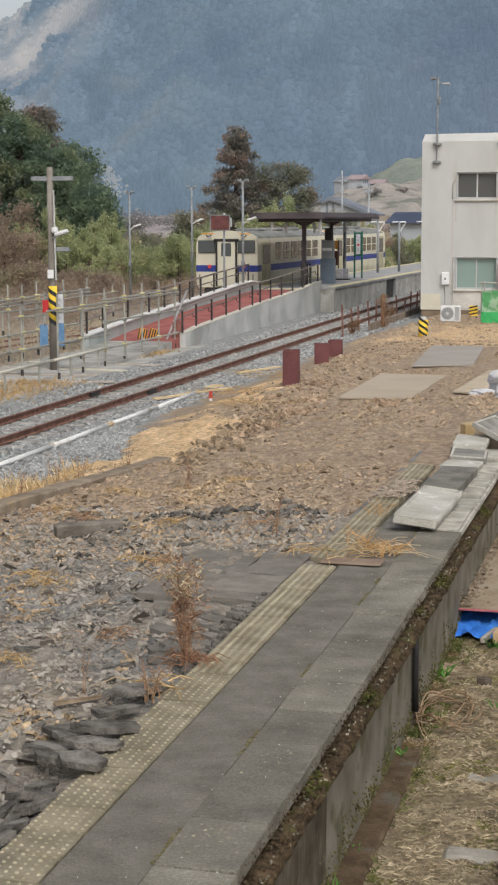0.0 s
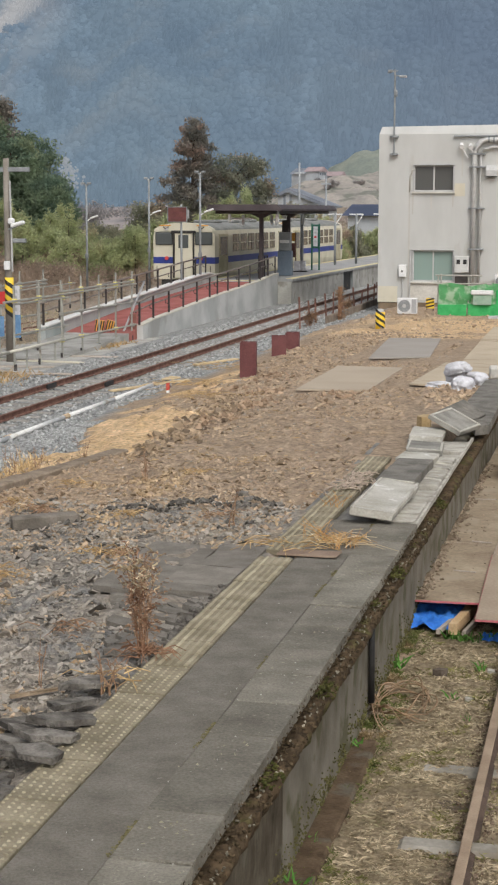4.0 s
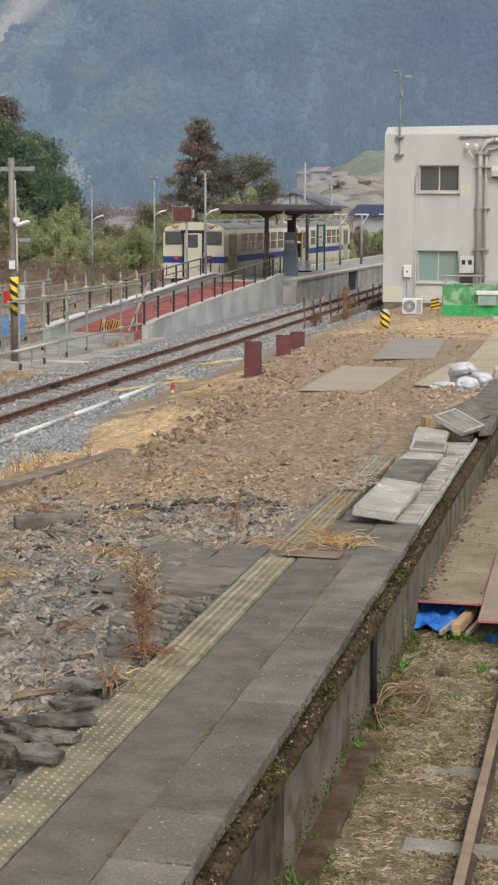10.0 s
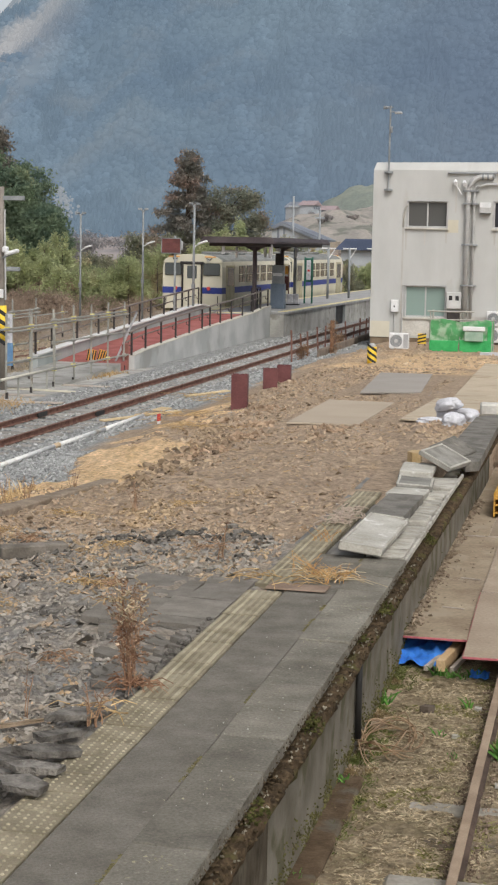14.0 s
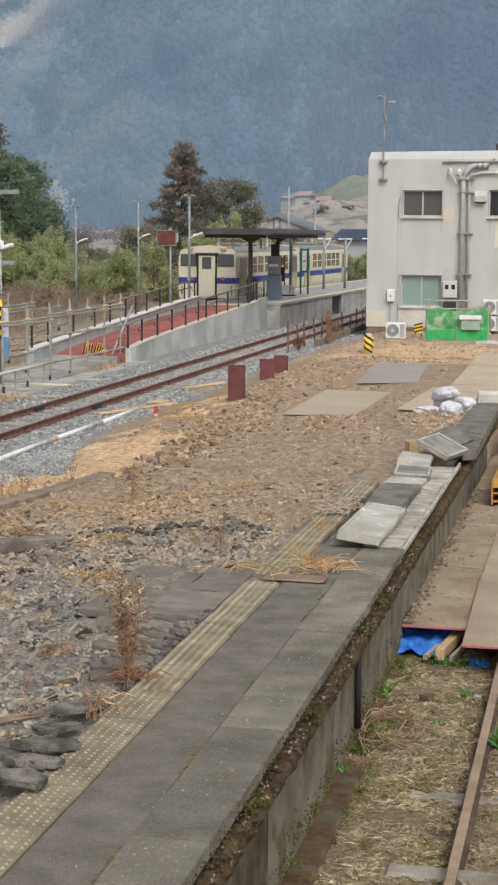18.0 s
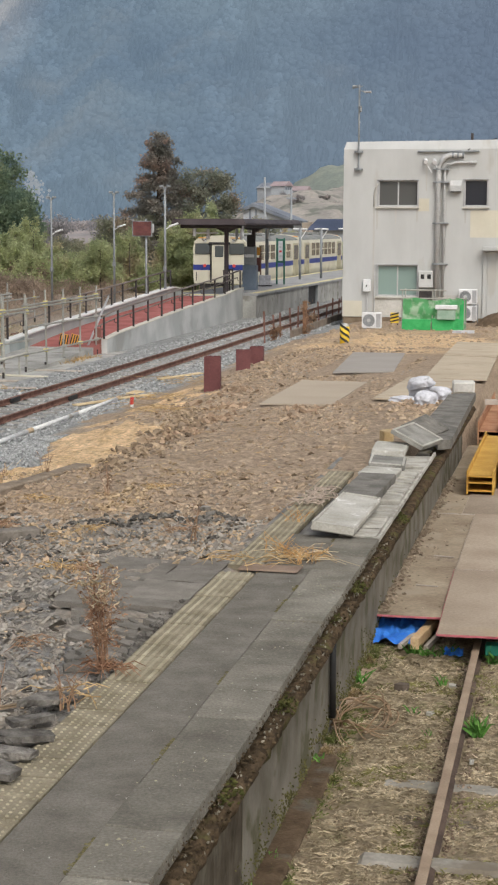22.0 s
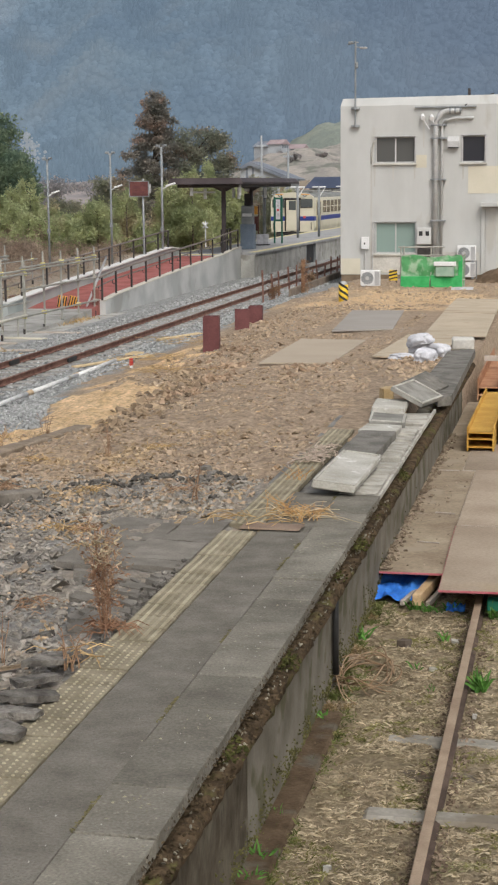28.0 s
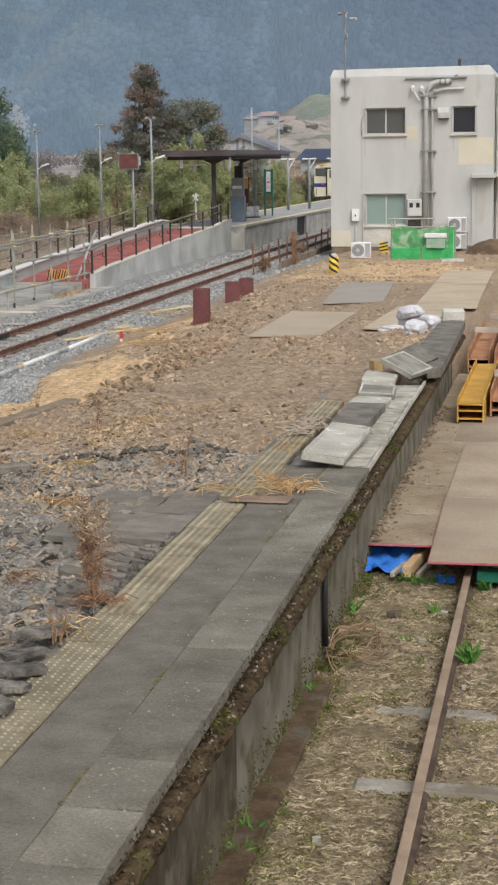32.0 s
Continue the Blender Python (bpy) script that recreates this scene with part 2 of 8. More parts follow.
PLY_EDGE = mat("pink_board_edge", (0.4, 0.095, 0.115), (0.5, 0.16, 0.175), 4, 0.8, 0, 0.1, 30)
TARP = mat("blue_tarpaulin", (0.03, 0.16, 0.62), (0.06, 0.25, 0.75), 5, 0.5, 0, 0.3, 25)
TIMBER = mat("fresh_timber", (0.5, 0.34, 0.18), (0.62, 0.45, 0.27), 3, 0.85, 0, 0.25, 50)
TIMBER_GREY = mat("weathered_timber", (0.38, 0.33, 0.28), (0.5, 0.44, 0.38), 3, 0.9, 0, 0.3, 50)
BEAM_YELLOW = mat("yellow_beam_paint", (0.5, 0.28, 0.05), (0.6, 0.37, 0.08), 2.5, 0.7, 0, 0.2, 40, (0.3, 0.15, 0.06), cover=0.64)
BEAM_BROWN = mat("rusty_orange_beam", (0.35, 0.165, 0.085), (0.47, 0.265, 0.15), 2.5, 0.85, 0, 0.3, 40, (0.5, 0.34, 0.26), cover=0.62)
SLAB = mat("pale_concrete_slab", (0.345, 0.325, 0.275), (0.52, 0.505, 0.455), 3.2, 0.9, 0, 0.4, 50, (0.68, 0.67, 0.64), cover=0.62, blot_scale=4.5, vary=0.06, lo=0.3, hi=0.7, grain=0.3)
SLAB_DARK = mat("dark_concrete_slab", (0.13, 0.122, 0.106), (0.205, 0.193, 0.17), 4, 0.92, 0, 0.8, 40, (0.24, 0.222, 0.19), vary=0.08, cover=0.62, blot_scale=7, grain=0.4)
SLAB_GREY = mat("grey_concrete_slab", (0.2, 0.192, 0.17), (0.3, 0.29, 0.26), 4, 0.9, 0, 0.4, 50, vary=0.1)
SACK = mat("white_sandbag_cloth", (0.52, 0.52, 0.545), (0.64, 0.64, 0.665), 8, 0.8, 0, 0.4, 40)
NET_GREEN = mat("green_mesh_sheet", (0.03, 0.33, 0.09), (0.06, 0.42, 0.13), 4, 0.7, 0, 0.2, 60)
NET_PALE = mat("pale_green_net", (0.09, 0.31, 0.12), (0.33, 0.47, 0.32), 3.5, 0.8, 0, 0.2, 60, lo=0.45, hi=0.6)
PVC = mat("white_pipe", (0.62, 0.62, 0.6), (0.74, 0.74, 0.72), 5, 0.6, 0, 0.1, 30, (0.45, 0.41, 0.34), cover=0.64)
RED_PAINT = mat("red_paint", (0.5, 0.03, 0.03), (0.6, 0.05, 0.05), 5, 0.6, 0, 0.1, 30, own=True)
CREAM_TRAIN = mat("cream_train_paint", (0.56, 0.53, 0.415), (0.62, 0.585, 0.465), 1.2, 0.55, 0, 0.02, 20, (0.5, 0.46, 0.35), own=True, grain=0.06, cover=0.6)
BLUE_TRAIN = mat("blue_train_stripe", (0.025, 0.04, 0.2), (0.035, 0.055, 0.26), 1.2, 0.5, 0, 0.02, 20, own=True, grain=0.05)
ROOF_TRAIN = mat("grey_train_roof", (0.18, 0.185, 0.175), (0.25, 0.255, 0.24), 1.5, 0.75, 0, 0.1, 20, (0.4, 0.27, 0.15), own=True, cover=0.66)
UNDER = mat("dark_running_gear", (0.03, 0.03, 0.03), (0.06, 0.055, 0.05), 4, 0.8, 0.2, 0.2, 40, own=True)
WINDOW_TRAIN = pane("train_window", (0.075, 0.085, 0.085), 0.2)
SIDE_TRAIN = pane("train_side_window", (0.13, 0.115, 0.08), 0.2)
TAIL_RED = glow("tail_lamp", (0.55, 0.06, 0.055), 0.07)
STRAW = mat("dry_straw", (0.34, 0.22, 0.1), (0.52, 0.37, 0.19), 9, 0.9, 0, 0.1, 50, island=0.35)
STRAW_PALE = mat("dead_grass", (0.42, 0.34, 0.225), (0.6, 0.5, 0.345), 5, 0.92, 0, 0.1, 50, island=0.4)
TWIG = mat("brown_dead_stalk", (0.21, 0.125, 0.078), (0.37, 0.24, 0.15), 9, 0.9, 0, 0.2, 50, island=0.3)
MAT_GRASS = mat("matted_grey_grass", (0.3, 0.245, 0.165), (0.46, 0.385, 0.265), 4, 0.95, 0, 0.1, 50, (0.25, 0.24, 0.12), island=0.35, cover=0.6)
GREEN_WEED = mat("fresh_green_weed", (0.06, 0.16, 0.025), (0.12, 0.27, 0.05), 12, 0.8, 0, 0.1, 50, island=0.3)


# ---- building blocks ----
class Shape:
    """Points and faces of one mesh."""

    def __init__(self):
        self.v, self.f = [], []

    def add(self, pts, faces):
        o = len(self.v)
        self.v += [tuple(p) for p in pts]
        self.f += [tuple(i + o for i in q) for q in faces]
        return self

    def box(self, x0, x1, y0, y1, z0, z1, b=0.0, m=None):
        """A box, with its edges cut off by b."""
        if b <= 0:
            p = [(x, y, z) for z in (z0, z1) for y in (y0, y1) for x in (x0, x1)]
            q = [(0, 2, 3, 1), (4, 5, 7, 6), (0, 1, 5, 4), (1, 3, 7, 5), (3, 2, 6, 7), (2, 0, 4, 6)]
        else:
            lo, hi, p, at = (x0, y0, z0), (x1, y1, z1), [], {}
            for c in range(8):
                s = [(c >> i) & 1 for i in range(3)]
                for a in range(3):
                    at[c, a] = len(p)
                    p.append([(hi[i] if s[i] else lo[i]) + (0 if i == a else (-b if s[i] else b)) for i in range(3)])
            q = []
            for a in range(3):
                u, w = (a + 1) % 3, (a + 2) % 3
                for side in (0, 1):
                    ring = [(side << a) | (i << u) | (j << w) for i, j in ((0, 0), (1, 0), (1, 1), (0, 1))]
                    face = [at[c, a] for c in ring]
                    q.append(face if side else face[::-1])
                for i in (0, 1):
                    for j in (0, 1):
                        c0 = (i << u) | (j << w)
                        c1 = c0 | (1 << a)
                        face = [at[c0, u], at[c1, u], at[c1, w], at[c0, w]]
                        q.append(face if i == j else face[::-1])
            for c in range(8):
                q.append([at[c, 0], at[c, 1], at[c, 2]] if bin(c).count("1") % 2 else [at[c, 2], at[c, 1], at[c, 0]])
        if m is not None:
            p = [m @ Vector(a) for a in p]
        return self.add(p, q)

    def tube(self, path, r, n=8, r1=None, cap=True):
        """A round bar along a path of points, from radius r to r1."""
        path = [Vector(p) for p in path]
        rings = []
        for i, p in enumerate(path):
            d = (path[min(i + 1, len(path) - 1)] - path[max(i - 1, 0)]).normalized()
            side = d.cross(Vector((0, 0, 1)) if abs(d.z) < 0.9 else Vector((0, 1, 0))).normalized()
            up = side.cross(d)
            rr = r if r1 is None else r + (r1 - r) * i / (len(path) - 1)
            rings.append([p + (side * math.cos(a) + up * math.sin(a)) * rr for a in (2 * math.pi * j / n for j in range(n))])
        pts = [q for ring in rings for q in ring]
        faces = [(i * n + j, i * n + (j + 1) % n, (i + 1) * n + (j + 1) % n, (i + 1) * n + j) for i in range(len(path) - 1) for j in range(n)]
        if cap:
            faces += [tuple(range(n))[::-1], tuple(range((len(path) - 1) * n, len(path) * n))]
        return self.add(pts, faces)

    def prism(self, outline, depth, axis="y", at=0.0):
        """An outline in two axes, drawn out along the third."""
        k = len(outline)
        put = {"y": lambda a, b, d: (a, d, b), "x": lambda a, b, d: (d, a, b), "z": lambda a, b, d: (a, b, d)}[axis]
        pts = [put(a, b, at) for a, b in outline] + [put(a, b, at + depth) for a, b in outline]
        return self.add(pts, [tuple(range(k))[::-1], tuple(range(k, 2 * k))] + [(i, (i + 1) % k, k + (i + 1) % k, k + i) for i in range(k)])

    def rock(self, c, sx, sy, sz, rng, turn=None):
        """An angular stone."""
        m = Euler((rng.uniform(-0.8, 0.8), rng.uniform(-0.8, 0.8), rng.uniform(0, 6.3) if turn is None else turn)).to_matrix()
        p = [m @ Vector((x * sx * rng.uniform(0.6, 1), y * sy * rng.uniform(0.6, 1), z * sz * rng.uniform(0.6, 1))) + Vector(c)
             for z in (-0.5, 0.5) for y in (-0.5, 0.5) for x in (-0.5, 0.5)]
        return self.add(p, [(0, 2, 3, 1), (4, 5, 7, 6), (0, 1, 5, 4), (1, 3, 7, 5), (3, 2, 6, 7), (2, 0, 4, 6)])

    def blade(self, p, d, length, width, rng):
        """A bent blade of grass or a leaf."""
        p, d = Vector(p), Vector(d).normalized()
        side = d.cross(Vector((rng.uniform(-1, 1), rng.uniform(-1, 1), 0.3))).normalized() * width / 2
        mid = p + d * length * 0.55
        tip = p + d * length + Vector((0, 0, -length * rng.uniform(0.05, 0.35)))
        return self.add([p - side, p + side, mid + side * 0.8, mid - side * 0.8, tip], [(0, 1, 2, 3), (3, 2, 4)])

    def mesh(self, name, smooth=False):
        me = bpy.data.meshes.new(name)
        me.from_pydata(self.v, [], self.f)
        if smooth:
            me.polygons.foreach_set("use_smooth", [True] * len(me.polygons))
        me.update()
        return me


def part(name, shape, material, parent, label="", at=None, smooth=False):
    """One mesh under a thing or a part; at: its pose in its parent's space."""
    me = shape if isinstance(shape, bpy.types.Mesh) else shape.mesh(name, smooth)
    if not me.materials:
        me.materials.append(material)
    ob = new(name, me)
    ob.parent = parent
    if at is not None:
        ob.matrix_basis = at
    return tagged(ob, label)


def thing(name, label, category, m=None, group="", kind=""):
    """A top-level thing: an empty at its base, to carry parts."""
    ob = new(name)
    ob.empty_display_size = 0.2
    if m is not None:
        ob.matrix_basis = m
    return tagged(ob, label, category, group, kind)


def solid(name, shape, material, label, category, m=None, group="", kind="", smooth=False):
    """A top-level thing of one mesh."""
    me = shape if isinstance(shape, bpy.types.Mesh) else shape.mesh(name, smooth)
    if not me.materials:
        me.materials.append(material)
    ob = new(name, me)
    if m is not None:
        ob.matrix_basis = m
    return tagged(ob, label, category, group, kind)


# ---- the plan: y runs along the old platform, its top is z = 0, rails lie at -1.1 ----
RAIL_Z, BED_Z = -1.1, -1.24
EDGE_X, COPE_X, STRIP_X = -1.725, -2.11, -2.52
WALL_X = -1.87
PLATFORM_END = 27.2


def rough_noise(x, y, s, seed=0.0):
    return noise.noise(Vector((x / s, y / s, seed)))


def ground_z(x, y):
    """The height of the bare ground."""
    mid = float(np.interp(-x, [1.9, 2.0, 2.8, 4, 6, 7.2, 8.2, 9.5, 10.5, 10.9, 13.4, 13.9, 14.6], [BED_Z, -0.3, -0.03, -0.12, -0.28, -0.4, -0.85, -1.15, -1.22, -1.275, -1.275, -1.22, -1.25]))
    far = float(np.interp(y, [PLATFORM_END - 1, 28.5, 33, 40, 46, 52, 60], [0, 0.38, 0.52, 0.6, 0.68, 0.93, 1]))
    low = min(mid, -0.95)
    if x > -1.95:
        z = BED_Z + 0.26 * far
    else:
        z = mid * (1 - far) + low * far
    if -2.85 < x < -1.95 and 18 < y < PLATFORM_END + 1:
        z = max(z, -0.03 + 0.03 * rough_noise(x, y, 0.4) if x < -2.05 else -0.2)
    if -9.3 < x < -2.85 and 4 < y < 60:
        calm = 0.3 if y > 28.6 and -6.8 < x else 1.0
        z += calm * (0.05 * rough_noise(x, y, 0.9) + 0.03 * rough_noise(x, y, 0.25, 3.0))
        z += calm * 0.1 * max(0, rough_noise(x, y, 1.7, 7.0)) * (1 if x < -3.4 else 0.3)
        if 19 < y < 40:
            z += calm * (0.06 * rough_noise(x, y * 0.7, 0.55, 37.0) + 0.05 * rough_noise(x, y, 0.3, 39.0))
        if y < 20:
            z += 0.03 * rough_noise(x, y * 0.8, 0.13, 13.0) + 0.045 * rough_noise(x, y, 0.32, 19.0) - 0.02
    elif x > -1.7 and y < 60:
        z += (0.03 * rough_noise(x, y, 0.35) + 0.03 * rough_noise(x, y, 0.11, 29.0)) * (0.3 if y > 15.4 else 1)
    return z


def sand_left(y):
    return float(np.interp(y, [19.8, 21.4, 27.6, 29.5], [-6.6, -7.3, -9.2, -9.4]))


def sand_right(y):
    return float(np.interp(y, [19.6, 24.5, 25.4, 29.0], [-6.05, -6.3, -7.0, -8.7]))


def axis_steps(spans):
    out = []
    for a, b, step in spans:
        out += list(np.arange(a, b - step * 0.4, step))
    return out + [spans[-1][1]]


# ---- ground: one sheet to the horizon ----
def build_ground():
    xs = [-2600, -1500, -800, -400, -200] + axis_steps([(-120, -44, 6), (-44, -18, 1.3), (-18, -9.5, 0.3), (-9.5, -7.6, 0.11), (-7.6, -2.8, 0.065), (-2.8, -1.6, 0.1), (-1.6, 0.35, 0.06), (0.35, 0.6, 0.125), (0.6, 6, 0.6), (6, 60, 6)]) + [150, 400, 800, 1500, 2600]
    ys = [-300, -60, -10] + axis_steps([(0, 5, 1), (5, 19, 0.065), (19, 36, 0.15), (36, 70, 0.5), (70, 140, 4)]) + [180, 240, 320, 450, 700, 1200, 2000, 3200]
    nx = len(xs)
    v = [(x, y, ground_z(x, y)) for y in ys for x in xs]
    f = [(j * nx + i, j * nx + i + 1, (j + 1) * nx + i + 1, (j + 1) * nx + i) for j in range(len(ys) - 1) for i in range(nx - 1)]
    me = bpy.data.meshes.new("ground")
    me.from_pydata(v, [], f)
    me.polygons.foreach_set("use_smooth", [True] * len(f))
    # what lies where: broken grey rubble, pale sand, ballast stone
    tone = me.color_attributes.new("cover", "FLOAT_COLOR", "POINT")
    data = np.zeros((len(v), 4), dtype=np.float32)
    for i, (x, y, z) in enumerate(v):
        wob = 1.2 * rough_noise(x, y, 2.2, 11.0)
        rubble = 0.6 if x < -14.6 and 20 < y < 96 else 1 if -7.4 < x < -2.7 and y + wob < 15.6 - 0.25 * (x + 5) ** 2 * 0.3 else 0
        wav = 0.35 * rough_noise(x, y, 0.8, 15.0)
        sand = 1 if 19.6 < y + wav < 29.2 and sand_left(y) < x + wav < sand_right(y) + 0.1 else 0
        sand = max(sand, 0.75 if 29 < y < 38 and -9.4 < x + wav < -7.6 and rough_noise(x, y, 1.4, 17.0) > 0.05 else 0, 0.95 if 14 < y < 22.4 and -9.0 < x < -6.72 + 0.15 * (y - 17.8) else 0)
        sand = max(sand, 0.55 * max(0, min(1, 2.1 - 2 * math.hypot((x + 5.6) / 3.4, (y - 52) / 8) + 1.5 * rough_noise(x, y * 0.4, 1.0, 23.0))))
        if 20.6 < y < 29.5 and -10 < x < sand_left(y) + 0.6 * wav:
            sand, wob = 0, -9
        ballast = 1 if wob == -9 or -15.0 < x + 0.25 * wob < -9.9 or (x < -9 and 60 < y < 90 and x > -14) else 0
        grass = 1 if x > -1.75 and y < 17 or (x < -18 and 96 < y < 400) else (0.5 if -9.9 < x < -9.0 and y < 20.5 else 0)
        data[i] = (rubble, min(1, sand * 1.6), ballast, grass)
    tone.data.foreach_set("color", data.ravel())
    me.update()
    m = bpy.data.materials.new("ground_cover")
    m.use_nodes = True
    n, k = m.node_tree.nodes, m.node_tree.links
    b = n["Principled BSDF"]
    b.inputs["Roughness"].default_value = 0.95
    b.inputs["Specular IOR Level"].default_value = 0.2
    pos = n.new("ShaderNodeNewGeometry").outputs["Position"]
    att = n.new("ShaderNodeVertexColor")
    att.layer_name = "cover"
    sep = n.new("ShaderNodeSeparateColor")
    k.new(att.outputs["Color"], sep.inputs[0])

    def tex(s, d=8):
        t = n.new("ShaderNodeTexNoise")
        t.inputs["Scale"].default_value, t.inputs["Detail"].default_value, t.inputs["Roughness"].default_value = s, d, 0.65
        k.new(pos, t.inputs["Vector"])
        r = n.new("ShaderNodeMapRange")
        r.inputs["From Min"].default_value, r.inputs["From Max"].default_value = 0.36, 0.64
        k.new(t.outputs["Fac"], r.inputs["Value"])
        return r.outputs["Result"]

    def mix(fac, a, c, kind="MIX"):
        x = n.new("ShaderNodeMix")
        x.data_type, x.blend_type = "RGBA", kind
        for s, val in ((x.inputs["Factor"], fac), (x.inputs["A"], a), (x.inputs["B"], c)):
            if isinstance(val, tuple):
                s.default_value = (*val, 1)
            elif isinstance(val, float):
                s.default_value = val
            else:
                k.new(val, s)
        return x.outputs["Result"]

    big, mid, small = tex(0.45), tex(2.6), tex(14)
    soil = mix(big, (0.425, 0.305, 0.195), (0.545, 0.425, 0.295))
    soil = mix(mid, soil, (0.395, 0.305, 0.22))
    soil = mix(tex(0.9, 3), soil, (0.47, 0.36, 0.26))
    soil = mix(tex(6.0, 4), soil, (0.33, 0.25, 0.18))
    stone = mix(mid, (0.2, 0.195, 0.185), (0.34, 0.33, 0.312))
    stone = mix(tex(0.8, 4), stone, (0.33, 0.275, 0.21))
    sand = mix(mid, (0.58, 0.4, 0.22), (0.8, 0.585, 0.36))
    ball = mix(mid, (0.27, 0.275, 0.268), (0.36, 0.365, 0.355))
    turf = mix(mid, (0.28, 0.218, 0.145), (0.38, 0.305, 0.21))
    turf = mix(tex(1.1), turf, (0.245, 0.198, 0.122))
    col = mix(sep.outputs["Red"], soil, stone)
    col = mix(sep.outputs["Green"], col, sand)
    col = mix(sep.outputs["Blue"], col, ball)
    col = mix(att.outputs["Alpha"], col, turf)
    sm = n.new("ShaderNodeMapRange")
    sm.inputs["To Min"].default_value, sm.inputs["To Max"].default_value = 0.68, 1.3
    k.new(small, sm.inputs["Value"])
    g = n.new("ShaderNodeCombineColor")
    for i in range(3):
        k.new(sm.outputs["Result"], g.inputs[i])
    k.new(mix(1.0, col, g.outputs["Color"], "MULTIPLY"), b.inputs["Base Color"])
    u = n.new("ShaderNodeBump")
    u.inputs["Strength"].default_value, u.inputs["Distance"].default_value = 0.7, 0.05
    k.new(small, u.inputs["Height"])
    k.new(u.outputs["Normal"], b.inputs["Normal"])
    me.materials.append(m)
    tagged(new("ground", me), "bare brown soil with grey rubble, sand and dry turf", "ground", kind="structure")


build_ground()


# ---- old platform: wall, mossy ledge, coping, asphalt, tactile strip ----
def build_old_platform():
    root = thing("platform", "old concrete platform with mossy edge and worn yellow tactile strip", "platform", kind="structure")
    rng = random.Random(4)
    y = 2.0
    while y < PLATFORM_END:
        part("wall_section", Shape().box(-2.3, WALL_X, y, min(y + 3.6, PLATFORM_END) - 0.012, -1.5, -0.14, 0.006), WALL_DAMP if y < 9 else WALL_OLD, root, "damp brown concrete retaining wall" if y < 9 else "stained grey concrete retaining wall")
        y += 3.6
    # the ledge under the coping: lumpy, overgrown with moss
    led, n = Shape(), 0
    prof = [(-1.785, -0.15), (-1.73, -0.14), (-1.70, -0.145), (-1.675, -0.165), (-1.665, -0.2), (-1.69, -0.26), (-1.76, -0.3), (-1.89, -0.35), (-1.9, -0.15)]
    ys = list(np.arange(2, PLATFORM_END, 0.045)) + [PLATFORM_END]
    for i, yy in enumerate(ys):
        for j, (px, pz) in enumerate(prof):
            w = 0.024 * rough_noise(yy * 3, j * 1.7, 0.5, 5.0) + 0.05 * rough_noise(yy, j * 0.9, 0.09, 9.0)
            led.v.append((px + w, yy, pz + w * 0.8))
    k = len(prof)
    led.f = [(i * k + j, i * k + (j + 1) % k, (i + 1) * k + (j + 1) % k, (i + 1) * k + j) for i in range(len(ys) - 1) for j in range(k)]
    part("mossy_ledge", led, MOSSY, root, "brown mossy concrete ledge with pale lichen", smooth=True)
    lich = Shape()
    for i in range(420):
        yy = 4.5 + 11 * rng.random() ** 1.1
        a = min(1, max(0, rng.gauss(0.6, 0.2)))
        x, z = -1.74 + 0.09 * a, -0.118 - 0.03 * a * a
        if rough_noise(yy, a, 0.3, 77.0) < 0.06:
            continue
        s = rng.uniform(0.004, 0.01)
        lich.rock((x, yy, z), s * rng.uniform(1.5, 3.4), s * rng.uniform(0.5, 1.1), 0.014, rng)
    crust = Shape()
    for i in range(1300):
        yy = 4.5 + 12 * rng.random() ** 1.1
        s = rng.uniform(0.006, 0.017)
        if rng.random() < 0.62:
            a = rng.random()
            crust.rock((-1.75 + 0.11 * a, yy, -0.13 - 0.035 * a * a), s, s * 1.5, s * 0.8, rng)
        else:
            crust.rock((-1.718 + rng.uniform(-0.006, 0.008), yy, -0.05 - 0.05 * rng.random()), s * 0.4, s * 1.5, s * 0.8, rng)
    tagged(part("soil_crust", crust, mat("brown_soil_crust", (0.05, 0.036, 0.02), (0.11, 0.08, 0.048), 9, 0.97, 0, 0.6, 50, island=0.22), root), kind="stuff")
    tagged(part("lichen_crust", lich, LICHEN, root), kind="stuff")
    worn = Shape()
    for i in range(520):
        s = rng.uniform(0.006, 0.02)
        worn.rock((EDGE_X - 0.004 + rng.uniform(-0.006, 0.005), 4.5 + 10 * rng.random(), -0.012 - 0.06 * rng.random()), s * 0.5, s * 1.6, s * 0.8, rng)
    tagged(part("worn_edge", worn, mat("worn_coping_edge", (0.075, 0.06, 0.042), (0.15, 0.125, 0.095), 9, 0.95, 0, 0.5, 60, island=0.3), root), kind="stuff")
    moss = Shape()
    for i in range(3200):
        yy = 4.5 + 12 * rng.random()
        c = rough_noise(yy, 0, 0.55, 21.0)
        if c < 0.12 + 0.2 * rng.random():
            continue
        s = rng.uniform(0.006, 0.02)
        a = min(1, abs(rng.gauss(0, 0.45)))
        moss.rock((-1.735 + 0.11 * a, yy, -0.1 - 0.03 * a + rng.uniform(-0.02, 0.03) * (1 - a)), s, s * 1.6, s * 0.7, rng)
    tagged(part("moss", moss, mat("green_moss", (0.045, 0.048, 0.014), (0.1, 0.098, 0.032), 14, 0.97, 0, 0.6, 60, island=0.3), root), kind="stuff")
    low = Shape()
